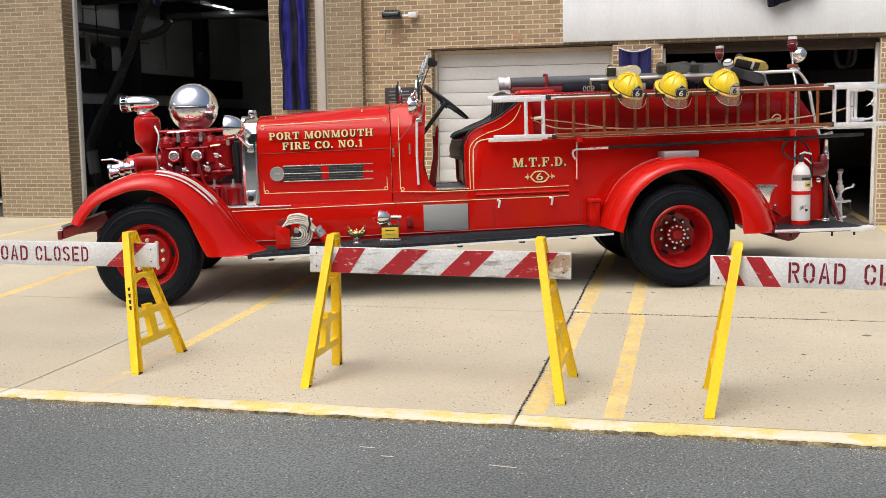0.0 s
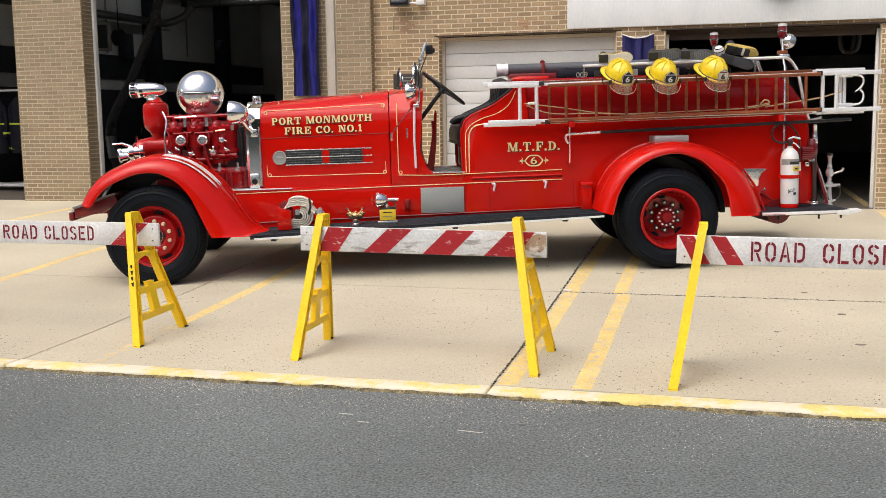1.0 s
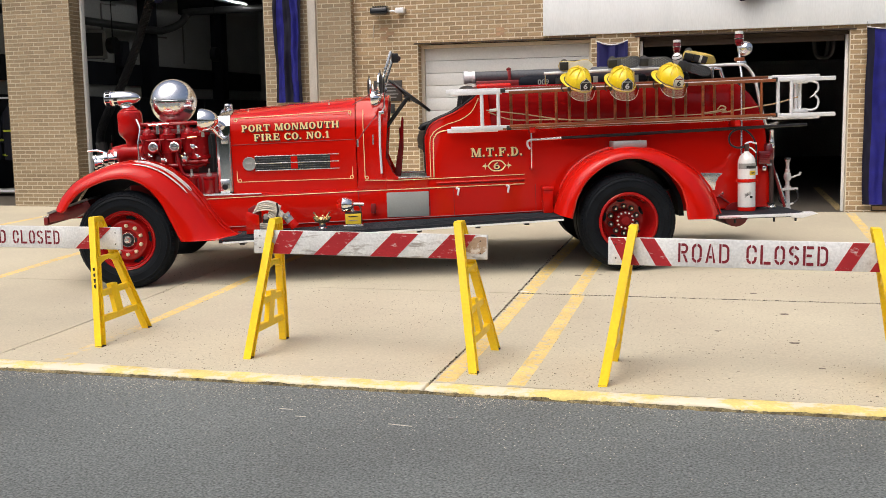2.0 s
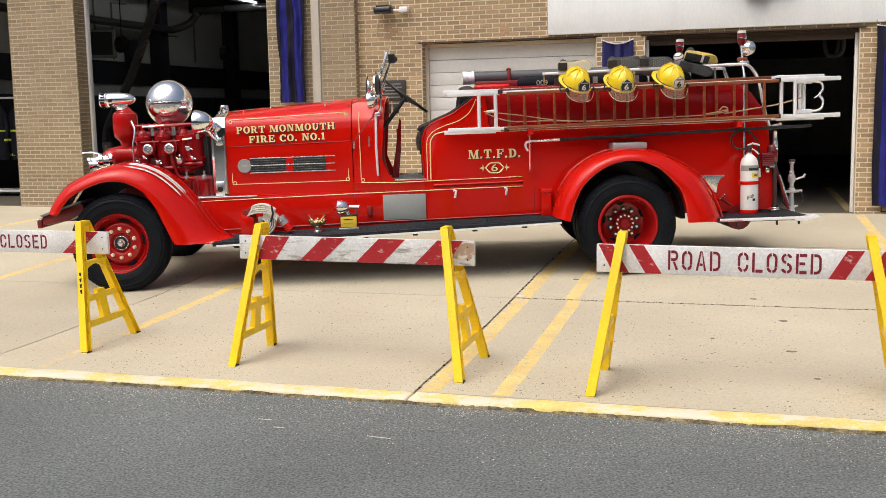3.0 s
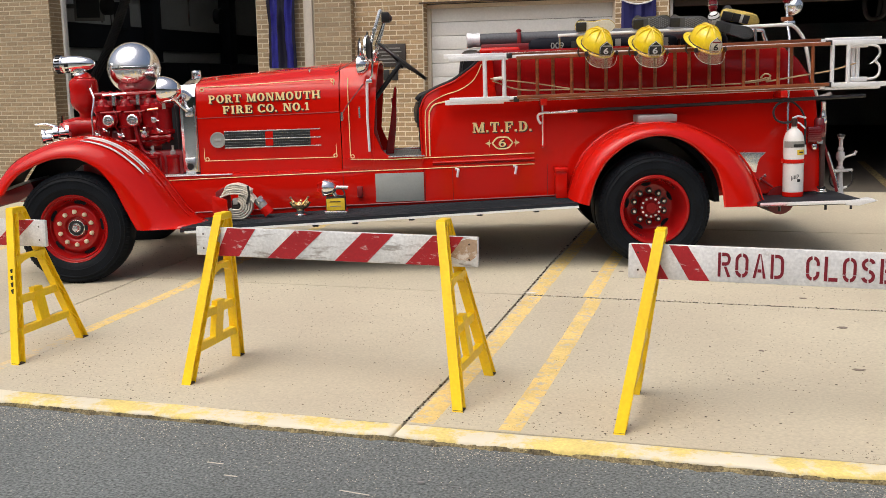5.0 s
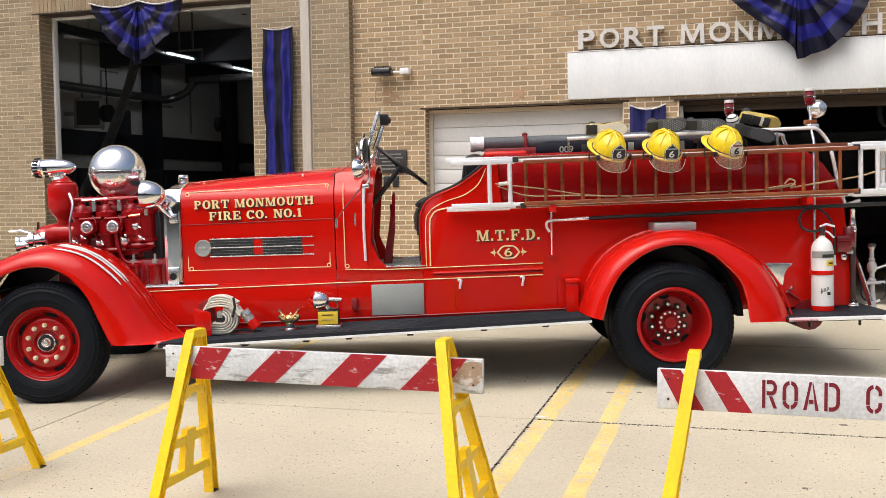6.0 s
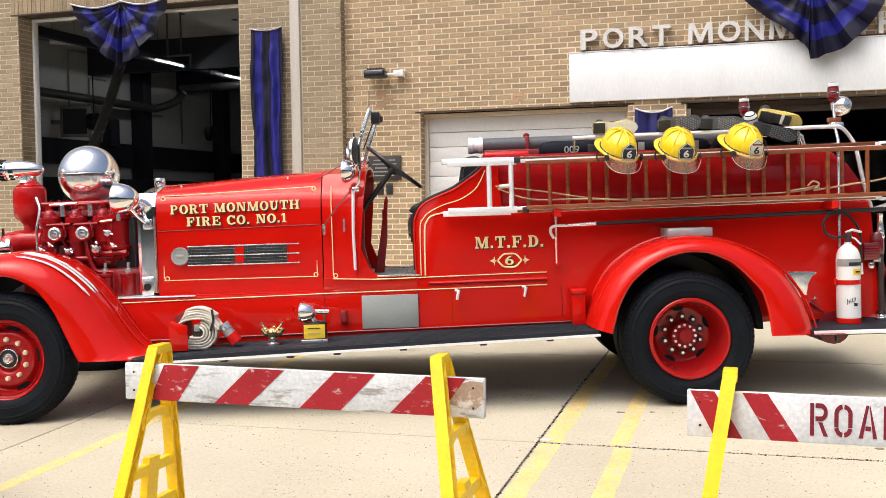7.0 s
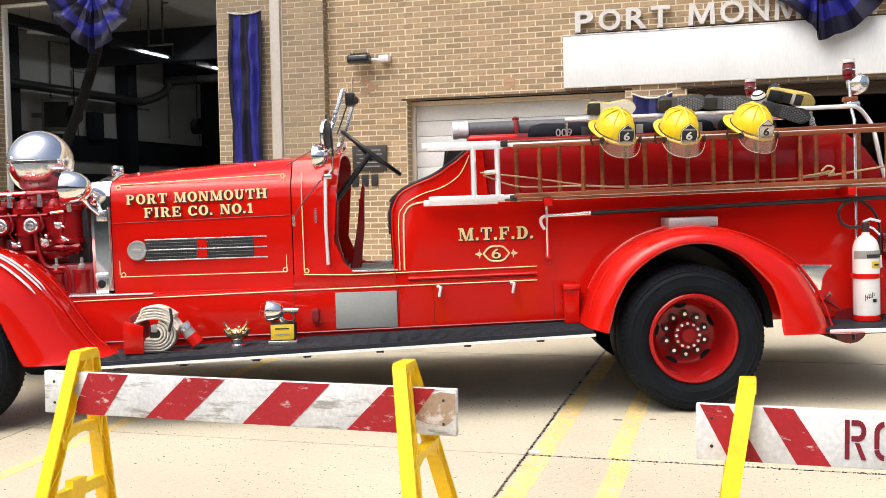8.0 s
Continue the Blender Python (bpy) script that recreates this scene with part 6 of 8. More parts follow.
for s in (-1, 1):
    bm, crown = fender(FF, (0.115, 0.135, 0.135, 0.135, 0.14, 0.165, 0.21, 0.26, 0.31, 0.34, 0.36, 0.36, 0.36), FY, s=s)
    ff = tp("front_fender", bm, RED)
    def along(lo, hi, y0, lift=0.003):
        """Points that follow the fender's skin at the distance y0 from the truck's middle."""
        off = float(np.interp(y0, *zip(*FY))) * 0.17 - 0.004
        seg, pts = crown[lo:hi], []
        for i, p in enumerate(seg):
            t = (seg[min(i + 1, len(seg) - 1)] - seg[max(i - 1, 0)]).normalized()
            nrm = Vector((-t.z, 0, t.x))
            nrm = -nrm if nrm.z < 0 else nrm
            pts.append(p - nrm * off + Vector((0, s * (y0 + lift), 0)))
        return pts

    for y0 in (0.70, 0.86):
        tp("bead", tb(along(27, 43, y0, 0.0), 0.0075, 6), RED, "", ff)
    # three bright strips on the rear slope
    for y0 in (0.90, 0.945, 1.025):
        pts = along(20, 31, y0)
        tp("bright_strip", tb(pts, [0.003, *[0.0135] * (len(pts) - 2), 0.003], 8, squash=0.6), WHITE_PAINT, "slim bright strip", ff)
    liner = [(-2.33 + (x + 2.33) * 0.968, 0.61 + (z - 0.61) * 0.960) for x, z in FF[:8]]
    bm, _ = fender(liner, (0.20,) * 7, [(0.48, 0.02), (0.70, 0.0), (0.95, 0.05), (1.05, 0.35)], s=s)
    tp("fender_liner", bm, TYRE, "added black underside of the fender")
    bm, crown = fender(RF, (0.14, 0.14, 0.135, 0.13, 0.12, 0.105, 0.10, 0.105, 0.14, 0.19, 0.26, 0.33, 0.37, 0.39, 0.40), RY, s=s, floor_z=0.622)
    rf = tp("rear_fender", bm, RED)
    for y0, lo, hi in ((1.02, 4, 52), (0.76, 8, 44)):
        pts = []
        for i in range(lo, hi):
            p, t = crown[i], (crown[i + 1] - crown[i - 1]).normalized()
            nrm = Vector((-t.z, 0, t.x))
            nrm = -nrm if nrm.z < 0 else nrm
            pts.append(p - nrm * (float(np.interp(y0, *zip(*RY))) * 0.125 - 0.002) + Vector((0, s * y0, 0)))
        tp("bead", tb(pts, 0.007, 6), RED, "", rf)
    tp("step_tread", bx(2.61, 2.95, *sorted((s * 0.62, s * 0.88)), 1.350, 1.412, bev=0.006), GREY_METAL, "ribbed metal step on fender", rf)
    tp("fender_bracket", pr([(3.485, 1.067), (3.725, 1.058), (3.71, 1.04), (3.67, 1.015), (3.648, 0.97), (3.645, 0.885), (3.615, 0.885), (3.575, 0.945), (3.53, 1.005)], *sorted((s * 0.84, s * 0.90)), bev=0.006), CHROME_SOFT, "polished corner bracket", rf)
    # near-black holds both the undercoat and the shade inside the arch
    tp("wheel_housing", pr([*[(WX + 0.66 * math.cos(a), WZ + 0.64 * math.sin(a)) for a in (math.pi * k / 18 for k in range(19))], *[(WX - 0.61 * math.cos(a), WZ + 0.60 * math.sin(a)) for a in (math.pi * k / 18 for k in range(19))]], *sorted((s * 0.40, s * 0.70))), TYRE, "black inner wheel arch")

# running boards and rear step
for s in (-1, 1):
    bm = bmesh.new()
    ya, yb = s * 0.60, s * 1.13
    loft(bm, [[(x, ya, zi - 0.035), (x, yb, zo - 0.035), (x, yb, zo), (x, ya, zi)] for x, zi, zo in ((-1.40, 0.605, 0.585), (-0.7, 0.625, 0.615), (0.5, 0.665, 0.65), (2.04, 0.70, 0.70))])
    rb = tp("running_board", bm, RUBBER, "black ribbed rubber running board", angle=20)
    bm = bmesh.new()
    loft(bm, [[(x, yb + s * 0.002, zo - 0.046), (x, yb + s * 0.012, zo - 0.046), (x, yb + s * 0.012, zo - 0.028), (x, yb + s * 0.002, zo - 0.028)] for x, zo in ((-1.36, 0.59), (0.5, 0.65), (2.05, 0.70))])
    tp("edge_trim", bm, ALU, "bright metal edge trim", rb)
    for k in range(11):
        y = s * (0.66 + k * 0.043)
        f = (k * 0.043 + 0.06) / 0.53
        tp("rib", tb([(x, y, zi + (zo - zi) * f + 0.001) for x, zi, zo in ((-1.39, 0.605, 0.585), (-0.7, 0.625, 0.615), (0.5, 0.665, 0.65), (2.03, 0.70, 0.70))], 0.003, 5), RUBBER, "", rb)
    for x in (-1.2, -0.75, -0.25, 0.1, 0.6, 1.2, 1.7):
        z = float(np.interp(x, (-1.4, 2.04), (0.55, 0.665)))
        tp("bolt", tb([(x, s * 1.10, z), (x, s * 1.10, z - 0.018)], 0.008, 6), BLACK, "", rb)
        tp("hanger", bx(x - 0.025, x + 0.025, *sorted((s * 0.40, s * 0.95)), z - 0.05, z - 0.002), BLACK, "", rb)
st = tp("rear_step", bx(3.60, 4.50, -1.10, 1.10, 0.605, 0.648, bev=0.006), RUBBER, "black rubber rear step")
for y in (-1.108, 1.108):
    tp("edge_trim", bx(3.62, 4.52, y - 0.006, y + 0.006, 0.612, 0.642, bev=0.004), ALU, "", st)
tp("edge_trim", bx(4.502, 4.518, -1.09, 1.09, 0.612, 0.642, bev=0.004), ALU, "", st)
tp("corner_casting", pr([(4.36, 0.640), (4.58, 0.652), (4.63, 0.63), (4.55, 0.612), (4.47, 0.592), (4.36, 0.60)], -1.12, -1.02, bev=0.006), ALU, "", st)
for x in (3.8, 4.2, 4.42):
    tp("bolt", tb([(x, -1.06, 0.60), (x, -1.06, 0.56)], 0.012, 6), BLACK, "", st)
bm = bmesh.new()
box(bm, 1.895, 1.995, -0.78, -0.60, 0.70, 0.94, bev=0.008)
box(bm, 1.885, 2.005, -0.80, -0.60, 0.935, 0.975, bev=0.012)
tp("step_bracket", bm, RED, "red bracket post on running board")

# wheels
def wheel(name, at, s, deep):
    """A spoked disc wheel; deep: the dished rear wheel, else the domed front one."""
    th = tp(name, bmesh.new(), WHEEL_RED)
    bm = bmesh.new()
    if deep:
        prof = [(0.30, -0.02), (0.30, 0.004), (0.292, 0.012), (0.275, 0.012), (0.268, 0.0), (0.260, -0.05), (0.250, -0.12), (0.240, -0.19), (0.225, -0.245), (0.205, -0.272), (0.195, -0.276), (0.001, -0.272)]
    else:
        prof = [(0.30, -0.06), (0.30, -0.012), (0.293, -0.004), (0.286, -0.010), (0.279, -0.026), (0.270, -0.030), (0.262, -0.022), (0.256, -0.030), (0.250, -0.062), (0.242, -0.098), (0.228, -0.108), (0.216, -0.098), (0.208, -0.086), (0.200, -0.072), (0.188, -0.066), (0.115, -0.066), (0.100, -0.076), (0.090, -0.100), (0.001, -0.104)]
    lathe(bm, [*prof, (0.001, -0.292), (0.235, -0.292), (0.27, -0.25), (0.29, -0.25)] if deep else [*prof, (0.001, -0.13), (0.29, -0.13)], at, (0, s, 0), 44, ring=True)
    bmesh.ops.recalc_face_normals(bm, faces=bm.faces[:])
    bm.to_mesh(th.data)
    bm.free()
    for p in th.data.polygons:
        p.use_smooth = True
    th.data.set_sharp_from_angle(angle=radians(40))
    x, y, z = at
    tp("tyre", lt([(0.285, -0.22), (0.30, -0.245), (0.36, -0.262), (0.43, -0.258), (0.468, -0.235), (0.487, -0.20), (0.492, -0.13), (0.487, -0.045), (0.468, -0.008), (0.452, 0.006), (0.449, 0.010), (0.443, 0.010), (0.440, 0.008), (0.425, 0.0185), (0.421, 0.0225), (0.415, 0.0225), (0.412, 0.018), (0.37, 0.020), (0.352, 0.0205), (0.349, 0.0165), (0.33, 0.012), (0.305, 0.0), (0.294, -0.008), (0.288, -0.03)], (x, y - s * 0.004, z), (0, s, 0), 72, ring=True), TYRE, "black rubber tyre", th)
    bm = bmesh.new()
    for k in range(76):
        a = 2 * math.pi * k / 76
        r = 0.478
        for h in (-0.012, -0.225):
            ca, sa = math.cos(a), math.sin(a)
            px, pz = x + r * ca, z + r * sa
            tube(bm, [(px - 0.016 * ca, y + s * (h + 0.008), pz - 0.016 * sa), (px + 0.001 * ca, y + s * (h - 0.016), pz + 0.001 * sa)], 0.0055, 4)
    tp("tyre_tread", bm, TREAD if deep else TYRE, "", th)["kind"] = "stuff"
    n = 10
    for k in range(n):
        a = 2 * math.pi * (k + 0.5) / n
        r, h = (0.138, -0.270) if deep else (0.144, -0.066)
        g = 0.86 if deep else 0.86
        if deep:
            tp("washer", lt([(0.029, 0), (0.029, 0.007), (0.001, 0.008)], (x + r * math.cos(a), y + s * h, z + r * math.sin(a)), (0, s, 0), 14), BLACK, "", th)
        tp("lug_nut", lt([(0.022 * g, 0), (0.022 * g, 0.018), (0.014 * g, 0.032), (0.001, 0.032)], (x + r * math.cos(a), y + s * h, z + r * math.sin(a)), (0, s, 0), 10), CHROME_SOFT if deep else CREAM, "", th)
    if deep:
        tp("hub", lt([(0.10, -0.272), (0.10, -0.195), (0.092, -0.180), (0.06, -0.175), (0.05, -0.145), (0.045, -0.135), (0.001, -0.130)], (x, y, z), (0, s, 0), 28), HUB_RED, "dark red hub", th)
        for k in range(12):
            a = 2 * math.pi * k / 12
            tp("stud", lt([(0.010, 0), (0.010, 0.016), (0.001, 0.018)], (x + 0.080 * math.cos(a), y - s * 0.178, z + 0.080 * math.sin(a)), (0, s, 0), 8), ALU, "", th)
        for k in range(5):
            a = 0.45 + 2 * math.pi * k / 5
            d = [(x + (0.205 + 0.026 * math.cos(b)) * math.cos(a) - 0.046 * math.sin(b) * math.sin(a), z + (0.205 + 0.026 * math.cos(b)) * math.sin(a) + 0.046 * math.sin(b) * math.cos(a)) for b in (2 * math.pi * q / 12 for q in range(12))]
            tp("hand_hole", pr(d, *sorted((y - s * 0.262, y - s * 0.271))), TYRE, "", th)
    else:
        tp("hub_gap", lt([(0.040, 0), (0.060, 0.0), (0.060, 0.012), (0.040, 0.012)], (x, y - s * 0.084, z), (0, s, 0), 24, ring=True), BLACK, "", th)
        tp("hub_cap", lt([(0.040, 0.0), (0.043, 0.012), (0.043, 0.055), (0.034, 0.066), (0.030, 0.085), (0.022, 0.094), (0.001, 0.096)], (x, y - s * 0.130, z), (0, s, 0), 24), CHROME_SOFT, "chrome hub cap", th)
        tp("hub_ring", lt([(0.045, -0.012), (0.076, -0.012), (0.074, 0.022), (0.068, 0.028), (0.060, 0.016), (0.045, 0.014)], (x, y - s * 0.095, z), (0, s, 0), 28, ring=True), CHROME_SOFT, "bright hub ring", th)
        for k in range(5):
            a = 0.12 + 2 * math.pi / 5 * k
            d = [(x + (0.222 + 0.020 * math.cos(b)) * math.cos(a) - 0.052 * math.sin(b) * math.sin(a), z + (0.222 + 0.020 * math.cos(b)) * math.sin(a) + 0.052 * math.sin(b) * math.cos(a)) for b in (2 * math.pi * q / 12 for q in range(12))]
            tp("hand_hole", pr(d, *sorted((y - s * 0.092, y - s * 0.112))), TYRE, "", th)
    return th


for s in (-1, 1):
    up = 0.0 if s < 0 else 0.05
    wheel("front_wheel", (-2.330, s * 1.10, 0.606 + up), s, False)
    wheel("rear_wheel", (2.707, s * 1.12, 0.615 + up), s, True)
    tp("inner_tyre", lt([(0.285, -0.12), (0.36, -0.13), (0.44, -0.125), (0.485, -0.09), (0.492, 0), (0.485, 0.09), (0.44, 0.125), (0.36, 0.13), (0.285, 0.12)], (2.707, s * 0.73, 0.615 + up), (0, 1, 0), 48, ring=True), TYRE, "inner twin tyre")
# chassis
# unseen black pan, added to cut bounced light under the body
tp("floor_pan", bx(-1.55, 4.2, -0.56, 0.56, 0.865, 0.882), BLACK, "added black underside")
tp("frame_rail", bx(-2.95, 4.2, -0.46, -0.39, 0.70, 0.86, bev=0.01), DARK_RED)
tp("frame_rail", bx(-2.95, 4.2, 0.39, 0.46, 0.70, 0.86, bev=0.01), DARK_RED)
tp("front_axle", tb([(-2.262, -1.0, 0.624), (-2.262, -0.6, 0.56), (-2.262, 0.6, 0.56), (-2.262, 1.0, 0.67)], 0.045, 10), BLACK)
tp("rear_axle", tb([(2.715, -0.83, 0.619), (2.715, 0.83, 0.661)], 0.075, 12), BLACK)
tp("differential", lt([(0.02, -0.2), (0.14, -0.14), (0.2, 0), (0.14, 0.14), (0.02, 0.2)], (2.715, 0, 0.63), (0, 1, 0), 20), BLACK)
tp("engine_block", bx(-1.3, -0.1, -0.30, 0.30, 0.55, 1.5, bev=0.03), DARK_RED)
tp("gearbox", bx(-0.1, 1.0, -0.22, 0.22, 0.52, 0.95, bev=0.05), BLACK)
tp("propeller_shaft", tb([(1.0, 0, 0.70), (2.6, 0, 0.64)], 0.045, 10), BLACK)
tp("tank", bx(1.3, 3.9, -0.38, 0.38, 0.88, 1.55, bev=0.04), BLACK, "black water tank under the bed")
tp("tail_tank", tb([(3.95, -0.62, 0.60), (3.95, 0.62, 0.60)], 0.13, 16), DARK_RED)
# front frame end with tray
tp("front_tray", pr([(-3.13, 0.905), (-2.72, 1.035), (-2.70, 1.02), (-3.12, 0.885)], -0.98, -0.50), PIPE_GREY, "grey metal splash tray")
tp("front_horn", pr([(-3.12, 0.885), (-2.72, 1.01), (-2.68, 0.93), (-2.85, 0.84), (-3.12, 0.80)], -0.96, -0.52, bev=0.01), DARK_RED, "dark red frame end")
# filler plate added so the open gap under the fender looks dark
tp("front_closer", pr([(-2.88, 0.72), (-2.94, 0.98), (-2.80, 1.17), (-2.55, 1.25), (-2.55, 0.60), (-2.80, 0.60)], -0.50, -0.47), TYRE, "added black filler plate under the fender tip")
bp = tp("bumper", bx(-3.175, -3.125, -0.965, 0.965, 0.772, 0.855, bev=0.015), DARK_RED, "dark red channel bumper")
tp("bumper_top", bx(-3.18, -3.12, -0.97, 0.97, 0.856, 0.866, bev=0.004), CHROME_SOFT, "bright bumper edge", bp)
for s in (-1, 1):
    tp("bumper_arm", bx(-3.126, -2.75, *sorted((s * 0.40, s * 0.46)), 0.79, 0.85, bev=0.008), PUMP_RED, "", bp)
for s in (-1, 1):
    tp("inner_valance", pr([(-2.9, 0.75), (-2.85, 1.05), (-2.6, 1.25), (-2.23, 1.32), (-1.95, 1.24), (-1.72, 1.0), (-1.70, 0.62), (-1.78, 0.62), (-1.85, 0.9), (-2.1, 1.12), (-2.4, 1.12), (-2.65, 0.95), (-2.72, 0.75)], *sorted((s * 0.50, s * 0.53))), BLACK)
# ---- front-mounted pump ----
# inner casing takes a darker red: shadow between the barrels put into colour
pump = tp("pump", bmesh.new(), DARK_RED, "red cast piston pump with valves")
barrels = []
bm = bmesh.new()
box(bm, -2.36, -1.70, -0.34, 0.34, 1.22, 1.42, bev=0.03)
box(bm, -2.32, -1.74, -0.27, 0.27, 1.40, 1.66, bev=0.04)
box(bm, -2.34, -1.66, -0.33, 0.33, 1.635, 1.685, bev=0.012)
box(bm, -2.40, -1.68, -0.36, 0.36, 1.275, 1.315, bev=0.01)
for x in (-2.24, -2.03, -1.81):
    for y in (-0.31, 0.31):
        barrels.append((x, y))
bm.to_mesh(pump.data)
bm.free()
for p in pump.data.polygons:
    p.use_smooth = True
pump.data.set_sharp_from_angle(angle=radians(38))
for x, y in barrels:
    tp("barrel", lt([(0.085, 1.26), (0.09, 1.28), (0.09, 1.31), (0.075, 1.32), (0.075, 1.58), (0.092, 1.59), (0.092, 1.63), (0.06, 1.65)], (x, y, 0), (0, 0, 1), 18), PUMP_RED, "", pump)
for x, y in barrels:
    if y > 0:
        continue
    for k in range(8):
        a = math.pi / 4 * k + 0.3
        tp("flange_bolt", lt([(0.009, 0), (0.009, 0.016), (0.001, 0.019)], (x + 0.082 * math.cos(a), y + 0.082 * math.sin(a), 1.628), (0, 0, 1), 6), PUMP_RED, "", pump)
    tp("flange", lt([(0.076, 0), (0.094, 0.004), (0.094, 0.022), (0.076, 0.026)], (x, y, 1.43), (0, 0, 1), 18), PUMP_RED, "", pump)
    tp("cover", lt([(0.055, 0.0), (0.05, 0.03), (0.032, 0.05), (0.018, 0.055), (0.018, 0.085), (0.001, 0.09)], (x, y, 1.645), (0, 0, 1), 14), PUMP_RED, "", pump)
for x, z, r in ((-2.27, 1.38, 0.020), (-2.06, 1.365, 0.024), (-1.74, 1.50, 0.028), (-1.70, 1.40, 0.020), (-2.20, 1.42, 0.016)):
    tp("petcock", lt([(r, 0), (r, 0.02), (r * 0.6, 0.03), (r * 0.6, 0.055), (r * 0.9, 0.06), (r * 0.9, 0.075), (0.001, 0.08)], (x, -0.385, z), (0, -1, 0), 12), CHROME_SOFT, "", pump)
    tp("petcock_lever", tb([(x - r, -0.45, z + 0.02), (x + r * 1.6, -0.455, z - 0.012)], 0.006, 6), CHROME, "", pump)
for x in (-2.30, -2.12, -1.90, -1.74):
    tp("fuel_line", tb(spline([(x, -0.40, 1.60), (x + 0.03, -0.42, 1.54), (x + 0.01, -0.415, 1.46), (x + 0.04, -0.40, 1.38)], 4), 0.007, 6), PUMP_RED, "", pump)
for x in (-2.15, -1.93):
    vl = tp("valve", lt([(0.055, 0.0), (0.062, 0.01), (0.062, 0.06), (0.05, 0.07), (0.05, 0.10), (0.06, 0.11), (0.06, 0.135), (0.001, 0.14)], (x, -0.33, 1.505), (0, -1, 0), 20), PUMP_RED, "", pump)
    tp("gauge_cap", lt([(0.001, 0.0), (0.050, 0.0), (0.052, 0.014), (0.044, 0.02), (0.038, 0.012), (0.020, 0.012), (0.018, 0.030), (0.001, 0.032)], (x, -0.468, 1.505), (0, -1, 0), 20), CHROME_SOFT, "round chrome valve cap", pump)
    tp("valve_stem", tb([(x + 0.03, -0.36, 1.64), (x + 0.03, -0.36, 1.73)], 0.020, 8), CHROME_SOFT, "", pump)
    tp("t_handle", tb([(x - 0.07, -0.36, 1.735), (x + 0.15, -0.36, 1.745)], 0.011, 8), CHROME_SOFT if x < -2 else PUMP_RED, "", pump)
    tp("valve_spindle", tb([(x - 0.09, -0.40, 1.575), (x + 0.10, -0.40, 1.58)], 0.012, 8), PUMP_RED, "", pump)
for k in range(13):
    x = -2.33 + k * 0.056
    tp("bolt_head", lt([(0.014, 0), (0.014, 0.014), (0.001, 0.018)], (x, -0.318, 1.685), (0, 0, 1), 6), PUMP_RED, "", pump)
    tp("bolt_head", lt([(0.012, 0), (0.012, 0.012), (0.001, 0.015)], (x, -0.345, 1.315), (0, 0, 1), 6), PUMP_RED, "", pump)
for k in range(7):
    tp("bolt_head", lt([(0.013, 0), (0.013, 0.014), (0.001, 0.016)], (-2.30 + k * 0.11, -0.362, 1.295), (0, -1, 0), 6), PUMP_RED, "", pump)
for x in (-2.20, -2.10, -1.98, -1.86):
    tp("acorn", lt([(0.012, 0), (0.012, 0.03), (0.001, 0.04)], (x, -0.2, 1.685), (0, 0, 1), 8), PUMP_RED, "", pump)
tp("manifold", tb([(-2.36, -0.25, 1.74), (-1.60, -0.25, 1.745)], 0.022, 10), PUMP_RED, "", pump)
tp("brass_cock", tb([(-1.80, -0.42, 1.59), (-1.70, -0.43, 1.60)], 0.014, 8), BRASS, "", pump)
tp("chrome_cock", lt([(0.001, 0.05), (0.03, 0.045), (0.035, 0.02), (0.03, -0.02), (0.001, -0.02)], (-1.83, -0.44, 1.375), (0, -1, 0), 12), CHROME_SOFT, "", pump)
tp("drain_pipe", tb(spline([(-1.93, -0.40, 1.45), (-1.91, -0.41, 1.34), (-1.87, -0.41, 1.22), (-1.80, -0.41, 1.19), (-1.72, -0.41, 1.19), (-1.695, -0.41, 1.14), (-1.69, -0.41, 1.00)], 4), 0.019, 8), PUMP_RED, "", pump)
tp("cross_pipe", tb([(-2.36, -0.37, 1.30), (-1.72, -0.37, 1.30), (-1.60, -0.36, 1.34)], 0.026, 10), PUMP_RED, "", pump)
tp("overflow_pipe", tb(spline([(-2.36, -0.28, 1.80), (-2.315, -0.33, 1.70), (-2.335, -0.36, 1.55), (-2.335, -0.36, 1.40), (-2.33, -0.36, 1.30)], 5), 0.010, 8), CHROME_SOFT, "thin bright pipe", pump)
for x in (-1.785, -1.60):
    oc = tp("oil_cup", lt([(0.055, 0), (0.062, 0.01), (0.062, 0.15), (0.068, 0.155), (0.068, 0.175), (0.03, 0.185)], (x, -0.40, 1.0), (0, 0, 1), 20), PUMP_RED, "", pump)
    tp("cup_cap", lt([(0.03, 0), (0.03, 0.03), (0.012, 0.04), (0.012, 0.08), (0.001, 0.085)], (x, -0.40, 1.18), (0, 0, 1), 14), GREY_METAL, "", pump)
tp("end_barrel", lt([(0.10, 1.36), (0.118, 1.37), (0.118, 1.395), (0.102, 1.405), (0.102, 1.60), (0.118, 1.61), (0.118, 1.64), (0.09, 1.655), (0.05, 1.66)], (-1.70, -0.315, 0), (0, 0, 1), 24), PUMP_RED, "large red end barrel", pump)
for k in range(7):
    a = math.pi + 0.25 + k * 0.44
    for z in (1.395, 1.64):
        tp("flange_bolt", lt([(0.010, 0), (0.010, 0.014), (0.001, 0.017)], (-1.70 + 0.108 * math.cos(a), -0.315 + 0.108 * math.sin(a), z), (0, 0, 1), 6), PUMP_RED, "", pump)
tp("riser", tb([(-1.545, -0.36, 1.0), (-1.545, -0.36, 1.50), (-1.56, -0.34, 1.62)], 0.014, 8), BLACK, "", pump)
tp("lower_pipe", tb([(-1.86, -0.41, 1.335), (-1.60, -0.41, 1.345)], 0.020, 10), PUMP_RED, "", pump)
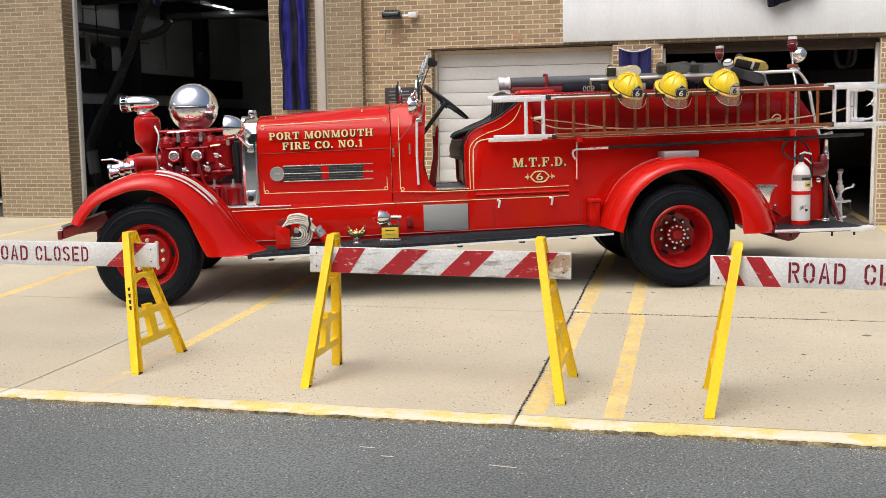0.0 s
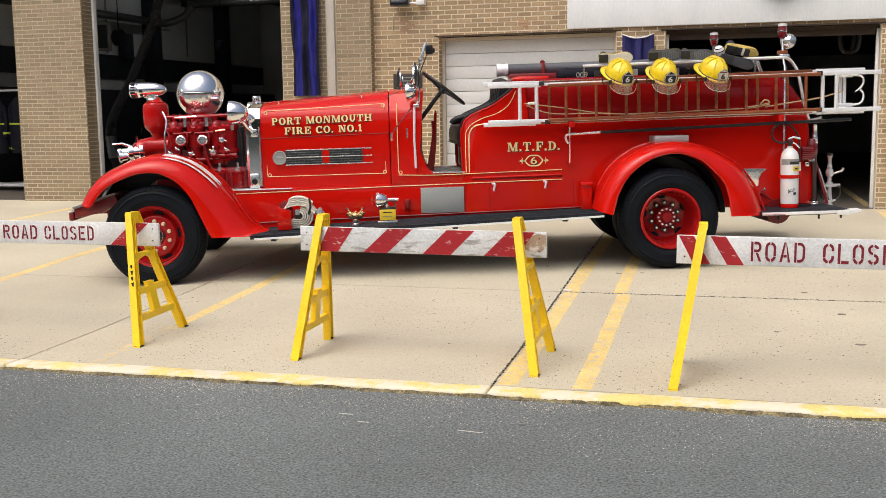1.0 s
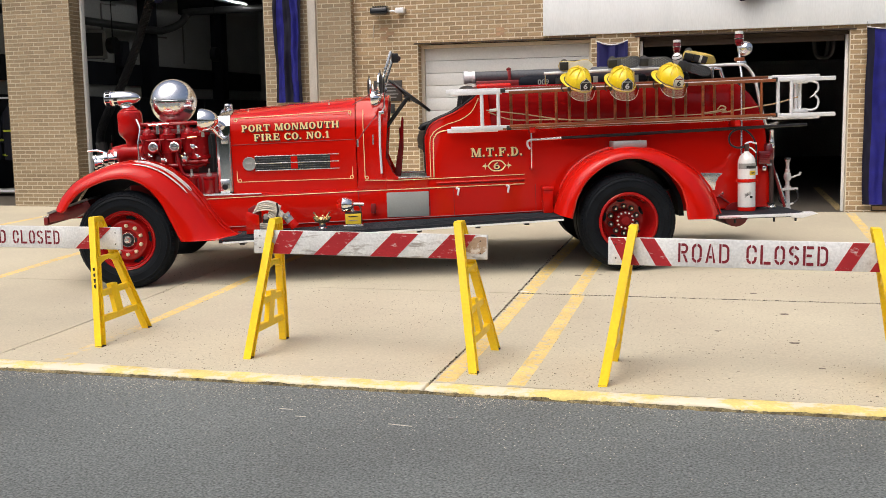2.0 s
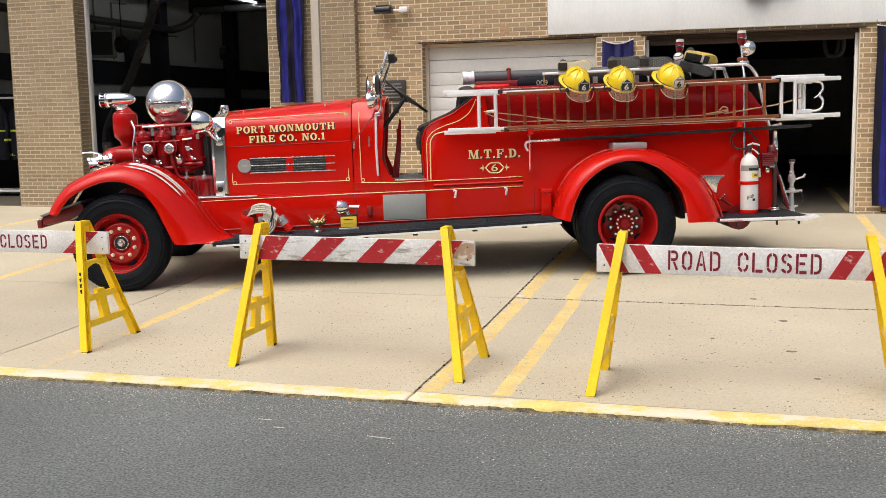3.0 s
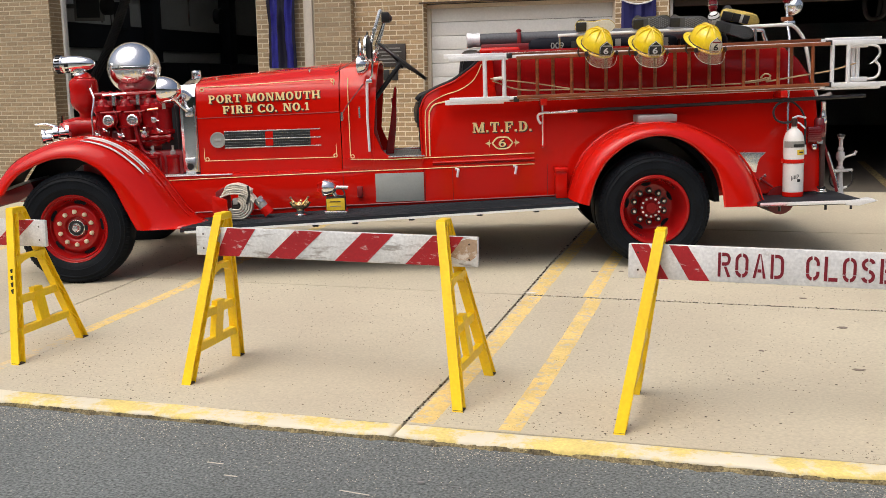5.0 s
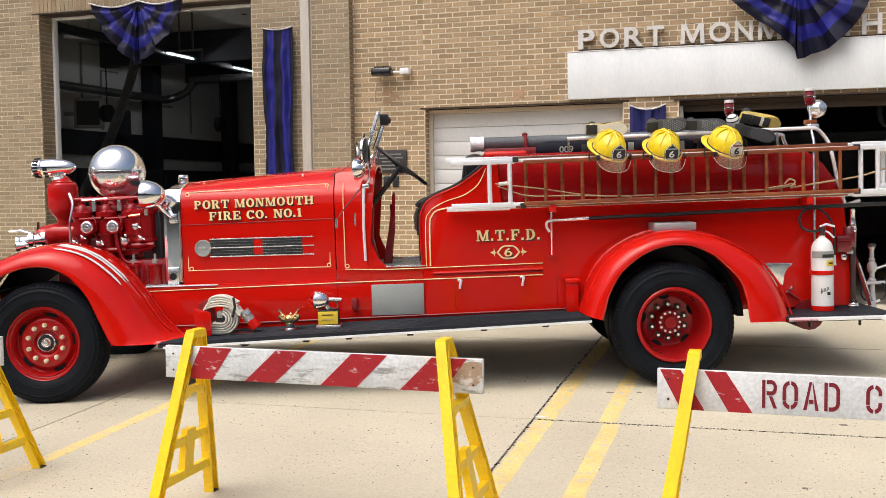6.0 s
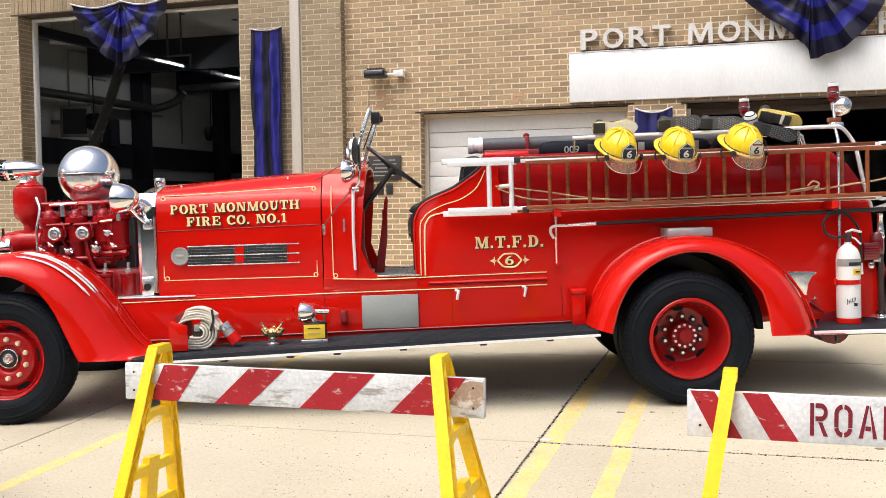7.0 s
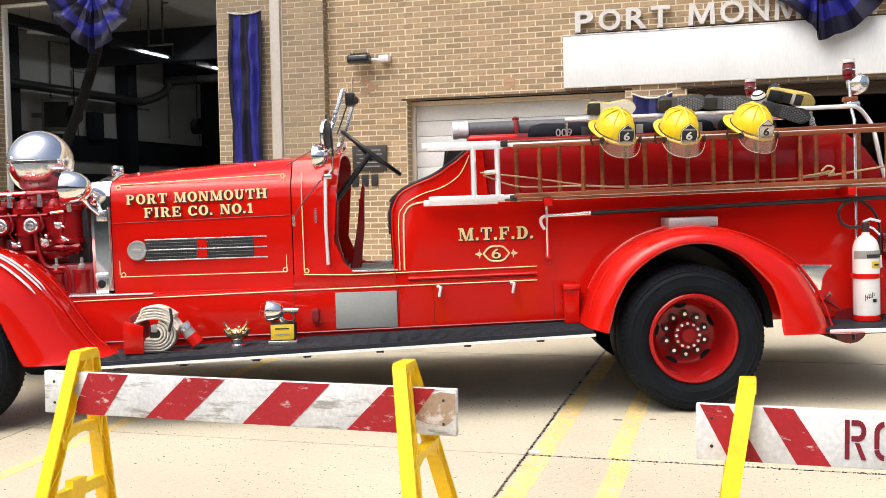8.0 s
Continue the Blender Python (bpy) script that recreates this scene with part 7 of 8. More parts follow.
for x in (-1.84, -1.73, -1.62):
    tp("pipe_union", lt([(0.020, -0.018), (0.028, -0.015), (0.028, 0.015), (0.020, 0.018)], (x, -0.41, 1.34), (1, 0, 0.03), 8, ring=True), PUMP_RED, "", pump)
for k in range(11):
    tp("manifold_stud", lt([(0.014, 0), (0.014, 0.010), (0.008, 0.014), (0.001, 0.015)], (-2.32 + k * 0.068, -0.25, 1.76), (0, 0, 1), 6), PUMP_RED, "", pump)
for k, (x, z) in enumerate(((-1.86, 1.40), (-1.83, 1.425), (-1.81, 1.385), (-1.845, 1.375))):
    tp("drain_cock", lt([(0.014, 0), (0.016, 0.01), (0.010, 0.022), (0.001, 0.024)], (x, -0.435, z), (0.3 * (k - 1.5), -1, 0.2), 10), CHROME_SOFT if k % 2 else BRASS, "", pump)
# black block added to fill the gap before the radiator with shade
tp("rear_casting", bx(-1.73, -1.50, -0.34, 0.34, 1.0, 1.63, bev=0.03), BLACK, "", pump)
tp("pump_base", bx(-2.45, -1.50, -0.42, 0.42, 0.88, 1.22, bev=0.04), DARK_RED, "", pump)
# elbow, air chamber, siren, outlet valve
elbow = tp("intake_elbow", tb(spline([(-2.30, -0.14, 1.45), (-2.45, -0.14, 1.45), (-2.56, -0.16, 1.44), (-2.66, -0.22, 1.40)], 5), [0.10] * 12 + [0.105, 0.105, 0.10, 0.09], 18), CHAMBER_RED, "", pump)
ch = tp("air_chamber", lt([(0.060, 1.50), (0.060, 1.565), (0.068, 1.59), (0.095, 1.615), (0.122, 1.645), (0.130, 1.68), (0.131, 1.845), (0.124, 1.878), (0.105, 1.893), (0.106, 1.902), (0.085, 1.908), (0.05, 1.95)], (-2.46, -0.15, 0), (0, 0, 1), 30), CHAMBER_RED, "red bottle-shaped air chamber", pump)
sr = tp("siren", lt([(0.001, 0.0), (0.07, 0.0), (0.078, 0.01), (0.078, 0.07), (0.072, 0.078), (0.075, 0.085), (0.078, 0.13), (0.076, 0.20), (0.066, 0.27), (0.047, 0.33), (0.02, 0.365), (0.001, 0.372)], (-2.705, -0.15, 2.03), (1, 0, 0.0), 30), CHROME, "chrome bullet siren")
tp("saddle", lt([(0.075, 0), (0.07, 0.02), (0.05, 0.035), (0.04, 0.05)], (-2.48, -0.15, 1.925), (0, 0, 1), 20), CHROME_SOFT, "", sr)
for k in range(16):
    a = 2 * math.pi * k / 16
    tp("slot", bx(-2.69, -2.645, -0.15 + 0.0785 * math.cos(a) - 0.009, -0.15 + 0.0785 * math.cos(a) + 0.009, 2.03 + 0.0785 * math.sin(a) - 0.009, 2.03 + 0.0785 * math.sin(a) + 0.009), BLACK, "", sr)
for k in range(3):
    a = math.pi + 0.2 + k * 0.5
    tp("slot", bx(-2.60, -2.565, -0.15 + 0.076 * math.cos(a) - 0.008, -0.15 + 0.076 * math.cos(a) + 0.004, 2.03 + 0.076 * math.sin(a) - 0.012, 2.03 + 0.076 * math.sin(a) + 0.012), BLACK, "", sr)
tp("outlet_valve", lt([(0.07, -0.02), (0.088, 0.0), (0.088, 0.03), (0.06, 0.04), (0.055, 0.09), (0.075, 0.10), (0.075, 0.14), (0.05, 0.15), (0.045, 0.21), (0.052, 0.22), (0.052, 0.25), (0.001, 0.255)], (-2.60, -0.22, 1.405), (-0.96, -0.2, -0.06), 20), CHROME, "chrome outlet valve", pump)
tp("valve_lever", tb([(-2.70, -0.25, 1.45), (-2.80, -0.27, 1.49), (-2.90, -0.28, 1.485)], [0.018, 0.012, 0.009], 8), CHROME, "", pump)
tp("valve_post", tb([(-2.66, -0.24, 1.44), (-2.655, -0.24, 1.56)], [0.016, 0.010], 8), CHROME, "", pump)
tp("second_valve", lt([(0.03, 0), (0.04, 0.01), (0.04, 0.06), (0.055, 0.065), (0.055, 0.09), (0.001, 0.095)], (-2.74, -0.30, 1.36), (-0.9, -0.4, -0.1), 16), CHROME, "", pump)
# chrome ball with a seam
ball = tp("air_ball", lt([(0.246 * math.cos(a), 0.246 * math.sin(a)) for a in (-1.25 + k * (math.pi / 2 + 1.25) / 26 for k in range(27))], (-2.018, 0, 1.977), (0, 0, 1), 56), BALL, "large polished metal pressure ball", pump)
tp("seam_band", lt([(0.244, -0.014), (0.2505, -0.010), (0.2505, 0.010), (0.244, 0.014)], (-2.018, 0, 1.977), (0, 0, 1), 56), BALL, "", ball)
tp("ball_neck", lt([(0.14, 1.68), (0.12, 1.70), (0.095, 1.75)], (-2.035, 0, 0), (0, 0, 1), 28), PUMP_RED, "", ball)
# headlamps
for s in (-1, 1):
    hl = tp("headlamp", lt([(0.001, 0.185), (0.035, 0.178), (0.075, 0.150), (0.105, 0.105), (0.122, 0.04), (0.124, 0.0), (0.118, -0.012), (0.112, -0.012)], (-1.61, s * 0.62, 1.765), (1, 0, -0.05), 32), CHROME, "chrome bullet headlamp")
    tp("lens", lt([(0.116, -0.006), (0.09, -0.02), (0.05, -0.028), (0.001, -0.03)], (-1.61, s * 0.62, 1.765), (1, 0, -0.05), 28), GLASS, "", hl)
    tp("bracket", tb([(-1.50, s * 0.60, 1.68), (-1.46, s * 0.57, 1.62), (-1.40, s * 0.53, 1.56)], [0.018, 0.014, 0.016], 8), CHROME, "", hl)
    tp("foot", bx(-1.43, -1.37, *sorted((s * 0.51, s * 0.55)), 1.52, 1.60, bev=0.01), CHROME_SOFT, "", hl)
    tp("mount", tb([(-1.60, s * 0.62, 1.68), (-1.60, s * 0.60, 1.60)], 0.016, 8), GREY_METAL, "", hl)

# ---- rail, beacons and fittings at the rear ----
rail = tp("hose_rail", tb(spline([(1.95, -0.60, 2.126), (2.6, -0.60, 2.134), (3.4, -0.60, 2.145), (3.95, -0.58, 2.155), (4.05, -0.56, 2.145), (4.13, -0.52, 2.08), (4.18, -0.52, 1.98), (4.24, -0.52, 1.70), (4.30, -0.52, 1.50)], 5), 0.0155, 10), WHITE_PAINT, "white tubular rail")
tp("rail", tb(spline([(1.95, 0.52, 2.165), (2.6, 0.52, 2.17), (3.95, 0.52, 2.165), (4.13, 0.52, 2.09), (4.24, 0.52, 1.70)], 5), 0.017, 10), CHROME_SOFT, "", rail)
for x in (1.97, 2.9, 3.73):
    for y in (-0.52, 0.52):
        tp("rail_post", tb([(x, y, 1.98), (x, y, 2.135)], 0.012, 8), CHROME_SOFT, "", rail)
pole = tp("beacon_pole", tb([(4.0, -0.625, 0.80), (4.0, -0.625, 2.05), (4.0, -0.56, 2.16), (4.0, -0.54, 2.36)], 0.012, 10), CHROME_SOFT, "bright upright pole", rail)
tp("pole_far", tb([(3.62, 0.54, 1.9), (3.62, 0.54, 2.36)], 0.018, 10), CHROME_SOFT, "", rail)
for x, y in ((4.0, -0.54), (3.62, 0.54)):
    bc = tp("beacon", lt([(0.024, 0.0), (0.036, 0.01), (0.036, 0.03), (0.045, 0.035), (0.045, 0.10), (0.040, 0.12), (0.042, 0.125), (0.038, 0.15), (0.001, 0.155)], (x, y, 2.345), (0, 0, 1), 20), RED_LENS, "red beacon with white cap")
    tp("cap", lt([(0.043, 0.0), (0.045, 0.006), (0.041, 0.028), (0.001, 0.033)], (x, y, 2.465), (0, 0, 1), 20), WHITE_PAINT, "", bc)
    tp("band", lt([(0.0455, 0.0), (0.0485, 0.002), (0.0485, 0.012), (0.0455, 0.014)], (x, y, 2.41), (0, 0, 1), 20, ring=True), CHROME, "", bc)
sl = tp("search_lamp", lt([(0.001, 0.11), (0.042, 0.10), (0.070, 0.06), (0.077, 0.0), (0.070, -0.01), (0.001, -0.015)], (4.055, -0.50, 2.315), (0.35, -0.9, 0.1), 24), CHROME_SOFT, "chrome search lamp")
tp("clamp", bx(3.97, 4.07, -0.57, -0.51, 2.14, 2.19, bev=0.01), CHROME_SOFT, "", sl)
tp("wood_block", bx(3.96, 4.05, -0.57, -0.50, 2.19, 2.225, bev=0.005), WOOD, "", sl)
tp("hanger_rod", tb([(1.795, -0.66, 1.60), (1.795, -0.66, 1.18), (1.795, -0.64, 1.155)], [0.010, 0.010, 0.016], 8), CHROME_SOFT, "bright hanging rod")
tp("hanger_bracket", bx(1.775, 1.825, -0.66, -0.60, 1.15, 1.185, bev=0.006), RED)
# tail fittings: pipe, red tail lamps, valves
tp("stand_pipe", tb([(4.32, -0.62, 0.66), (4.32, -0.62, 1.30)], 0.023, 14), PIPE_BROWN, "dark standing suction pipe")
tp("pipe_collar", lt([(0.026, 0), (0.032, 0.01), (0.032, 0.03), (0.026, 0.04), (0.030, 0.055), (0.024, 0.075), (0.018, 0.165), (0.021, 0.17), (0.021, 0.19), (0.001, 0.195)], (4.32, -0.62, 1.28), (0, 0, 1), 16), CHROME_SOFT)
tp("pipe_foot", lt([(0.045, 0), (0.048, 0.006), (0.048, 0.018), (0.04, 0.026), (0.04, 0.036), (0.028, 0.05)], (4.32, -0.62, 0.65), (0, 0, 1), 16), CHROME_SOFT)
tp("foot_chain", tb([(4.32 + 0.035 * math.cos(a), -0.62 + 0.035 * math.sin(a), 0.705 + 0.006 * math.sin(3 * a)) for a in (2 * math.pi * k / 16 for k in range(17))], 0.006, 6, cap=False), BLACK)
tp("lamp_housing", bx(4.175, 4.30, -0.66, -0.605, 1.115, 1.255, bev=0.012), RED_LENS, "dark red tail lamp box")
for k in range(6):
    tp("lamp_rib", bx(4.185, 4.29, -0.664, -0.659, 1.130 + k * 0.020, 1.138 + k * 0.020), DARK_RED)
tp("lamp_cock", lt([(0.001, -0.03), (0.024, -0.022), (0.03, 0.0), (0.024, 0.022), (0.001, 0.03)], (4.235, -0.635, 1.075), (0, 0, 1), 14), CHROME)
tp("clip_arm", tb([(4.27, -0.60, 1.50), (4.38, -0.64, 1.545)], [0.018, 0.014], 8), WHITE_PAINT)
tl_ = tp("tail_lamp", lt([(0.001, 0.0), (0.05, 0.0), (0.055, 0.02), (0.055, 0.15), (0.045, 0.17), (0.001, 0.175)], (4.30, -0.60, 1.16), (0, 0, 1), 16), RED_LENS, "red tail lamp")
tp("lamp_end", lt([(0.03, 0), (0.045, 0.0), (0.045, 0.03), (0.02, 0.04)], (4.30, -0.60, 1.10), (0, 0, 1), 14), CHROME, "", tl_)
tp("slant_brace", tb([(4.27, -0.56, 1.35), (4.36, -0.58, 1.05), (4.47, -0.60, 0.66)], 0.014, 8), DARK_RED)
tp("slant_tube", tb([(4.37, -0.62, 1.02), (4.47, -0.64, 0.70)], 0.009, 8), CHROME_SOFT)
tp("side_cock", tb([(3.79, -0.61, 0.82), (3.73, -0.66, 0.79)], [0.012, 0.012], 8), CHROME)
tp("side_cock_ball", lt([(0.001, -0.02), (0.02, 0), (0.001, 0.02)], (3.80, -0.64, 0.83), (0, 0, 1), 12), CHROME)
tp("side_lever", tb([(3.75, -0.63, 0.81), (3.87, -0.64, 0.725)], 0.010, 8), DARK_RED)
dc = tp("deck_nozzle", lt([(r * 0.74, h) for r, h in ((0.05, 0), (0.055, 0.01), (0.045, 0.03), (0.04, 0.10), (0.032, 0.20), (0.034, 0.24), (0.05, 0.245), (0.05, 0.27), (0.03, 0.28), (0.03, 0.33), (0.052, 0.35), (0.058, 0.385), (0.05, 0.42), (0.03, 0.43), (0.038, 0.445), (0.038, 0.46), (0.026, 0.47), (0.026, 0.55), (0.04, 0.56), (0.04, 0.578), (0.001, 0.58))], (4.57, -0.40, 0.65), (0, 0, 1), 20), CAST, "pale grey upright nozzle on the step")
tp("nozzle_lever", tb([(4.60, -0.42, 1.02), (4.66, -0.45, 1.045), (4.685, -0.455, 1.05), (4.70, -0.46, 1.085)], [0.012, 0.010, 0.014, 0.013], 8), CAST, "", dc)
tp("nozzle_cap", lt([(0.001, 0.022), (0.030, 0.018), (0.037, 0.006), (0.034, -0.006), (0.001, -0.008)], (4.57, -0.40, 1.232), (0, 0, 1), 18), BLACK, "black rubber tip", dc)
for q in (-1, 1):
    tp("nozzle_grip", tb(spline([(4.57 + q * 0.045, -0.42, 0.895), (4.57 + q * 0.095, -0.43, 0.87), (4.57 + q * 0.115, -0.43, 0.81), (4.57 + q * 0.10, -0.43, 0.755), (4.57 + q * 0.055, -0.42, 0.715)], 5), 0.009, 6), BLACK, "black loop grip", dc)
    tp("grip_lug", tb([(4.57 + q * 0.02, -0.41, 0.71), (4.57 + q * 0.065, -0.42, 0.722)], [0.014, 0.012], 8), CAST, "", dc)
tp("nozzle_cross", tb([(4.48, -0.42, 0.885), (4.68, -0.42, 0.89)], 0.016, 8), CAST, "", dc)
dc.matrix_basis = Matrix.Translation((4.57, -0.40, 0.612)) @ Matrix.Diagonal((0.93, 0.93, 0.92, 1)) @ Matrix.Translation((-4.57, 0.40, -0.65))
# ---- things carried on the truck ----
def on(x, y, z, rx=0, ry=0, rz=0):
    return TM @ pose(x, y, z, rx, ry, rz)


def ladder(name, x0, x1, zl, zh, y, lean, rungs, m, rail_h, rail_t, rung_r, label, mid=None):
    """Lies on its edge along the truck: two rails and rungs between."""
    th = thing(name, on(0, 0, 0), label, "ladder", "ladders on the truck side")
    for z0, z1 in (zl, zh):
        bm = bmesh.new()
        loft(bm, [[(x, y - rail_t, z - rail_h), (x, y + rail_t, z - rail_h), (x, y + rail_t, z + rail_h), (x, y - rail_t, z + rail_h)] for x, z in ((x0, z0), (x1, z1))])
        bmesh.ops.bevel(bm, geom=bm.edges[:], offset=min(rail_h, rail_t) * 0.35, segments=2, affect="EDGES", profile=0.5)
        part("rail", bm, m, th)
    for x in rungs:
        f = (x - x0) / (x1 - x0)
        a, b = zl[0] + (zl[1] - zl[0]) * f, zh[0] + (zh[1] - zh[0]) * f
        part("rung", tb([(x, y, a), (x + lean, y, (a + b) / 2), (x + lean, y, b)], rung_r, 10), m, th)
    return th


ladder("wooden_ladder", 1.56, 4.29, (1.602, 1.625), (1.938, 1.973), -0.820, 0.0, [1.74 + 0.3005 * k for k in range(9)], WOOD, 0.0155, 0.017, 0.0150, "varnished brown wooden ladder on its edge")
ladder("wooden_ladder", 1.50, 4.25, (1.580, 1.602), (1.972, 2.007), -0.700, 0.0, [1.59 + 0.3010 * k for k in range(9)], WOOD, 0.0155, 0.017, 0.0155, "varnished brown wooden ladder behind another")
al = ladder("aluminium_ladder", 0.97, 4.92, (1.594, 1.619), (1.948, 1.984), -0.775, 0.0, (1.285, 1.452, 4.33, 4.47), ALU, 0.0145, 0.014, 0.019, "bright aluminium ladder on its edge")
ladder("roof_ladder", 0.93, 4.80, (1.572, 1.598), (1.970, 2.010), -0.655, 0.0, (4.56, 4.60), ALU, 0.0145, 0.014, 0.017, "bright aluminium roof ladder with hooks")
for x0, x1, low, high, y in ((0.97, 1.49, 1.594, 1.948, -0.775), (4.31, 4.92, 1.616, 1.979, -0.775), (0.93, 1.45, 1.570, 1.972, -0.655), (4.31, 4.80, 1.594, 2.006, -0.655)):
    for z in (low, high):
        part("butt_sleeve", bx(x0 - 0.003, x1 + 0.003, y - 0.017, y + 0.017, z - 0.021, z + 0.021, bev=0.005), ALU, al)
rh = thing("ladder_hook", on(0, 0, 0), "curved bright roof-ladder hook", "hook")
part("hook", tb(spline([(4.62, -0.70, 1.955), (4.70, -0.70, 1.955), (4.765, -0.70, 1.93), (4.775, -0.70, 1.87), (4.74, -0.70, 1.82), (4.775, -0.70, 1.77), (4.77, -0.70, 1.70), (4.72, -0.70, 1.665), (4.62, -0.70, 1.66)], 5), 0.011, 8), ALU, rh)
part("spike", tb([(4.75, -0.70, 1.825), (4.69, -0.70, 1.79)], [0.011, 0.004], 8), ALU, rh)
for z in (1.955, 1.66):
    part("hook_block", bx(4.50, 4.66, -0.73, -0.67, z - 0.02, z + 0.02, bev=0.005), ALU, rh)
for x, z in ((1.50, 1.962), (1.555, 1.585), (4.29, 1.980), (4.29, 1.622)):
    solo("rail_clamp", bx(-0.024, 0.024, -0.026, 0.020, -0.022, 0.022, bev=0.005), LABEL_BLACK, on(x, -0.79, z), "black rubber clamp on a ladder rail", "clamp", "ladder clamps")
for x in (1.795, 3.9):
    solo("ladder_hanger", bx(-0.03, 0.03, -0.22, 0.02, -0.03, 0.03, bev=0.008), RED, on(x, -0.605, 1.555), "red ladder hanger bracket on truck side", "bracket", "ladder brackets")
bm = tb(spline([(1.33, -0.80, 1.77), (1.7, -0.75, 1.72), (2.1, -0.76, 1.655), (2.5, -0.77, 1.64), (3.2, -0.77, 1.65), (3.6, -0.77, 1.66), (3.80, -0.76, 1.69)], 6), 0.006, 6)
tube(bm, spline([(1.35, -0.80, 1.75), (1.6, -0.76, 1.665), (2.0, -0.76, 1.655), (2.45, -0.77, 1.63)], 5), 0.006, 6)
solo("rope", bm, ROPE, on(0, 0, 0), "thin tan rope strung along the ladders", "rope")
bm = tb(spline([(3.55, -0.77, 1.665), (3.70, -0.78, 1.685), (3.76, -0.79, 1.70), (3.79, -0.78, 1.68), (3.76, -0.78, 1.667), (4.0, -0.78, 1.70), (4.3, -0.78, 1.74), (4.55, -0.74, 1.80)], 6), 0.007, 6)
tube(bm, spline([(3.70, -0.79, 1.70), (3.735, -0.81, 1.735), (3.78, -0.81, 1.715), (3.755, -0.80, 1.68)], 5), 0.007, 6)
solo("rope", bm, ROPE, on(0, 0, 0), "knotted tan rope tied round the ladders", "rope")
solo("rope_cleat", tb([(1.36, -0.80, 1.765), (1.43, -0.81, 1.772)], 0.016, 10), HOSE_CLOTH, on(0, 0, 0), "pale wrapped rope end on the ladder", "rope end")
# pike pole
pk = thing("pike_pole", on(0, 0, 0), "long dark pike pole with white steel hook", "pike pole")
part("shaft", tb([(2.08, -0.70, 1.462), (4.66, -0.70, 1.515)], 0.017, 10), BLACK, pk)
part("socket", tb([(1.80, -0.70, 1.452), (2.10, -0.70, 1.462)], [0.010, 0.019], 10), CHROME_SOFT, pk)
part("hook", tb(spline([(1.86, -0.70, 1.455), (1.80, -0.70, 1.455), (1.755, -0.70, 1.44), (1.752, -0.70, 1.40), (1.775, -0.70, 1.36)], 4), 0.011, 8), WHITE_PAINT, pk)
for x in (2.4, 3.4, 4.15):
    part("clip", bx(x - 0.015, x + 0.015, -0.70, -0.60, 1.455 + (x - 2) * 0.02, 1.475 + (x - 2) * 0.02), RED, pk)
# suction hose with bright coupling, red carrier under it, rolled coat
sh = thing("suction_hose", on(0, 0, 0), "thick grey suction hose with bright coupling", "hose")
part("hose", tb([(1.28, 0.50, 2.150), (3.6, 0.50, 2.165)], 0.062, 18), HOSE_GREY, sh)
part("coupling", lt([(0.055, 0), (0.072, 0.005), (0.072, 0.05), (0.066, 0.055), (0.066, 0.10), (0.072, 0.105), (0.072, 0.13), (0.06, 0.135)], (1.162, 0.50, 2.150), (1, 0, 0), 20), ALU, sh, "bright metal coupling")
for x in (1.68,):
    part("strap", lt([(0.064, -0.016), (0.069, -0.016), (0.069, 0.016), (0.064, 0.016)], (x, 0.50, 2.153), (1, 0, 0), 18), RED, sh)
hc = thing("hose_carrier", on(0, 0, 0), "red metal trough under the suction hose", "hose trough")
part("trough", bx(1.30, 2.05, 0.40, 0.60, 2.02, 2.105, bev=0.012), DARK_RED, hc)
part("post", bx(1.665, 1.70, 0.41, 0.59, 2.02, 2.215, bev=0.01), DARK_RED, hc)
part("knob", lt([(0.022, 0), (0.028, 0.008), (0.028, 0.022), (0.014, 0.032), (0.001, 0.036)], (1.682, 0.50, 2.213), (0, 0, 1), 14), DARK_RED, hc)
part("cap", bx(1.255, 1.62, -0.52, 0.30, 1.985, 2.045, bev=0.028, seg=3), RED, hc)
bm = bmesh.new()
loft(bm, [[(x, -0.45 + r * math.cos(a) * 0.7, 2.045 + r * math.sin(a) + 0.008 * noise.noise(Vector((x * 9, a * 2, 1)))) for a in (2 * math.pi * k / 20 for k in range(20))] for x, r in ((1.70, 0.02), (1.72, 0.055), (1.80, 0.072), (1.95, 0.07), (2.06, 0.075), (2.16, 0.07), (2.2, 0.03))])
ct = solo("folded_coat", bm, CLOTH_BLACK, on(0, 0, 0), "folded black turnout coat with grey number", "coat")
part("lettering", words("009", 1.893, 2.011, 2.016, 2.070, -0.512, 0.003, bold=0.006), PLATE, ct, "pale grey number")
part("grey_patch", bx(2.08, 2.15, -0.512, -0.50, 2.0, 2.08, bev=0.004), SLAT, ct)
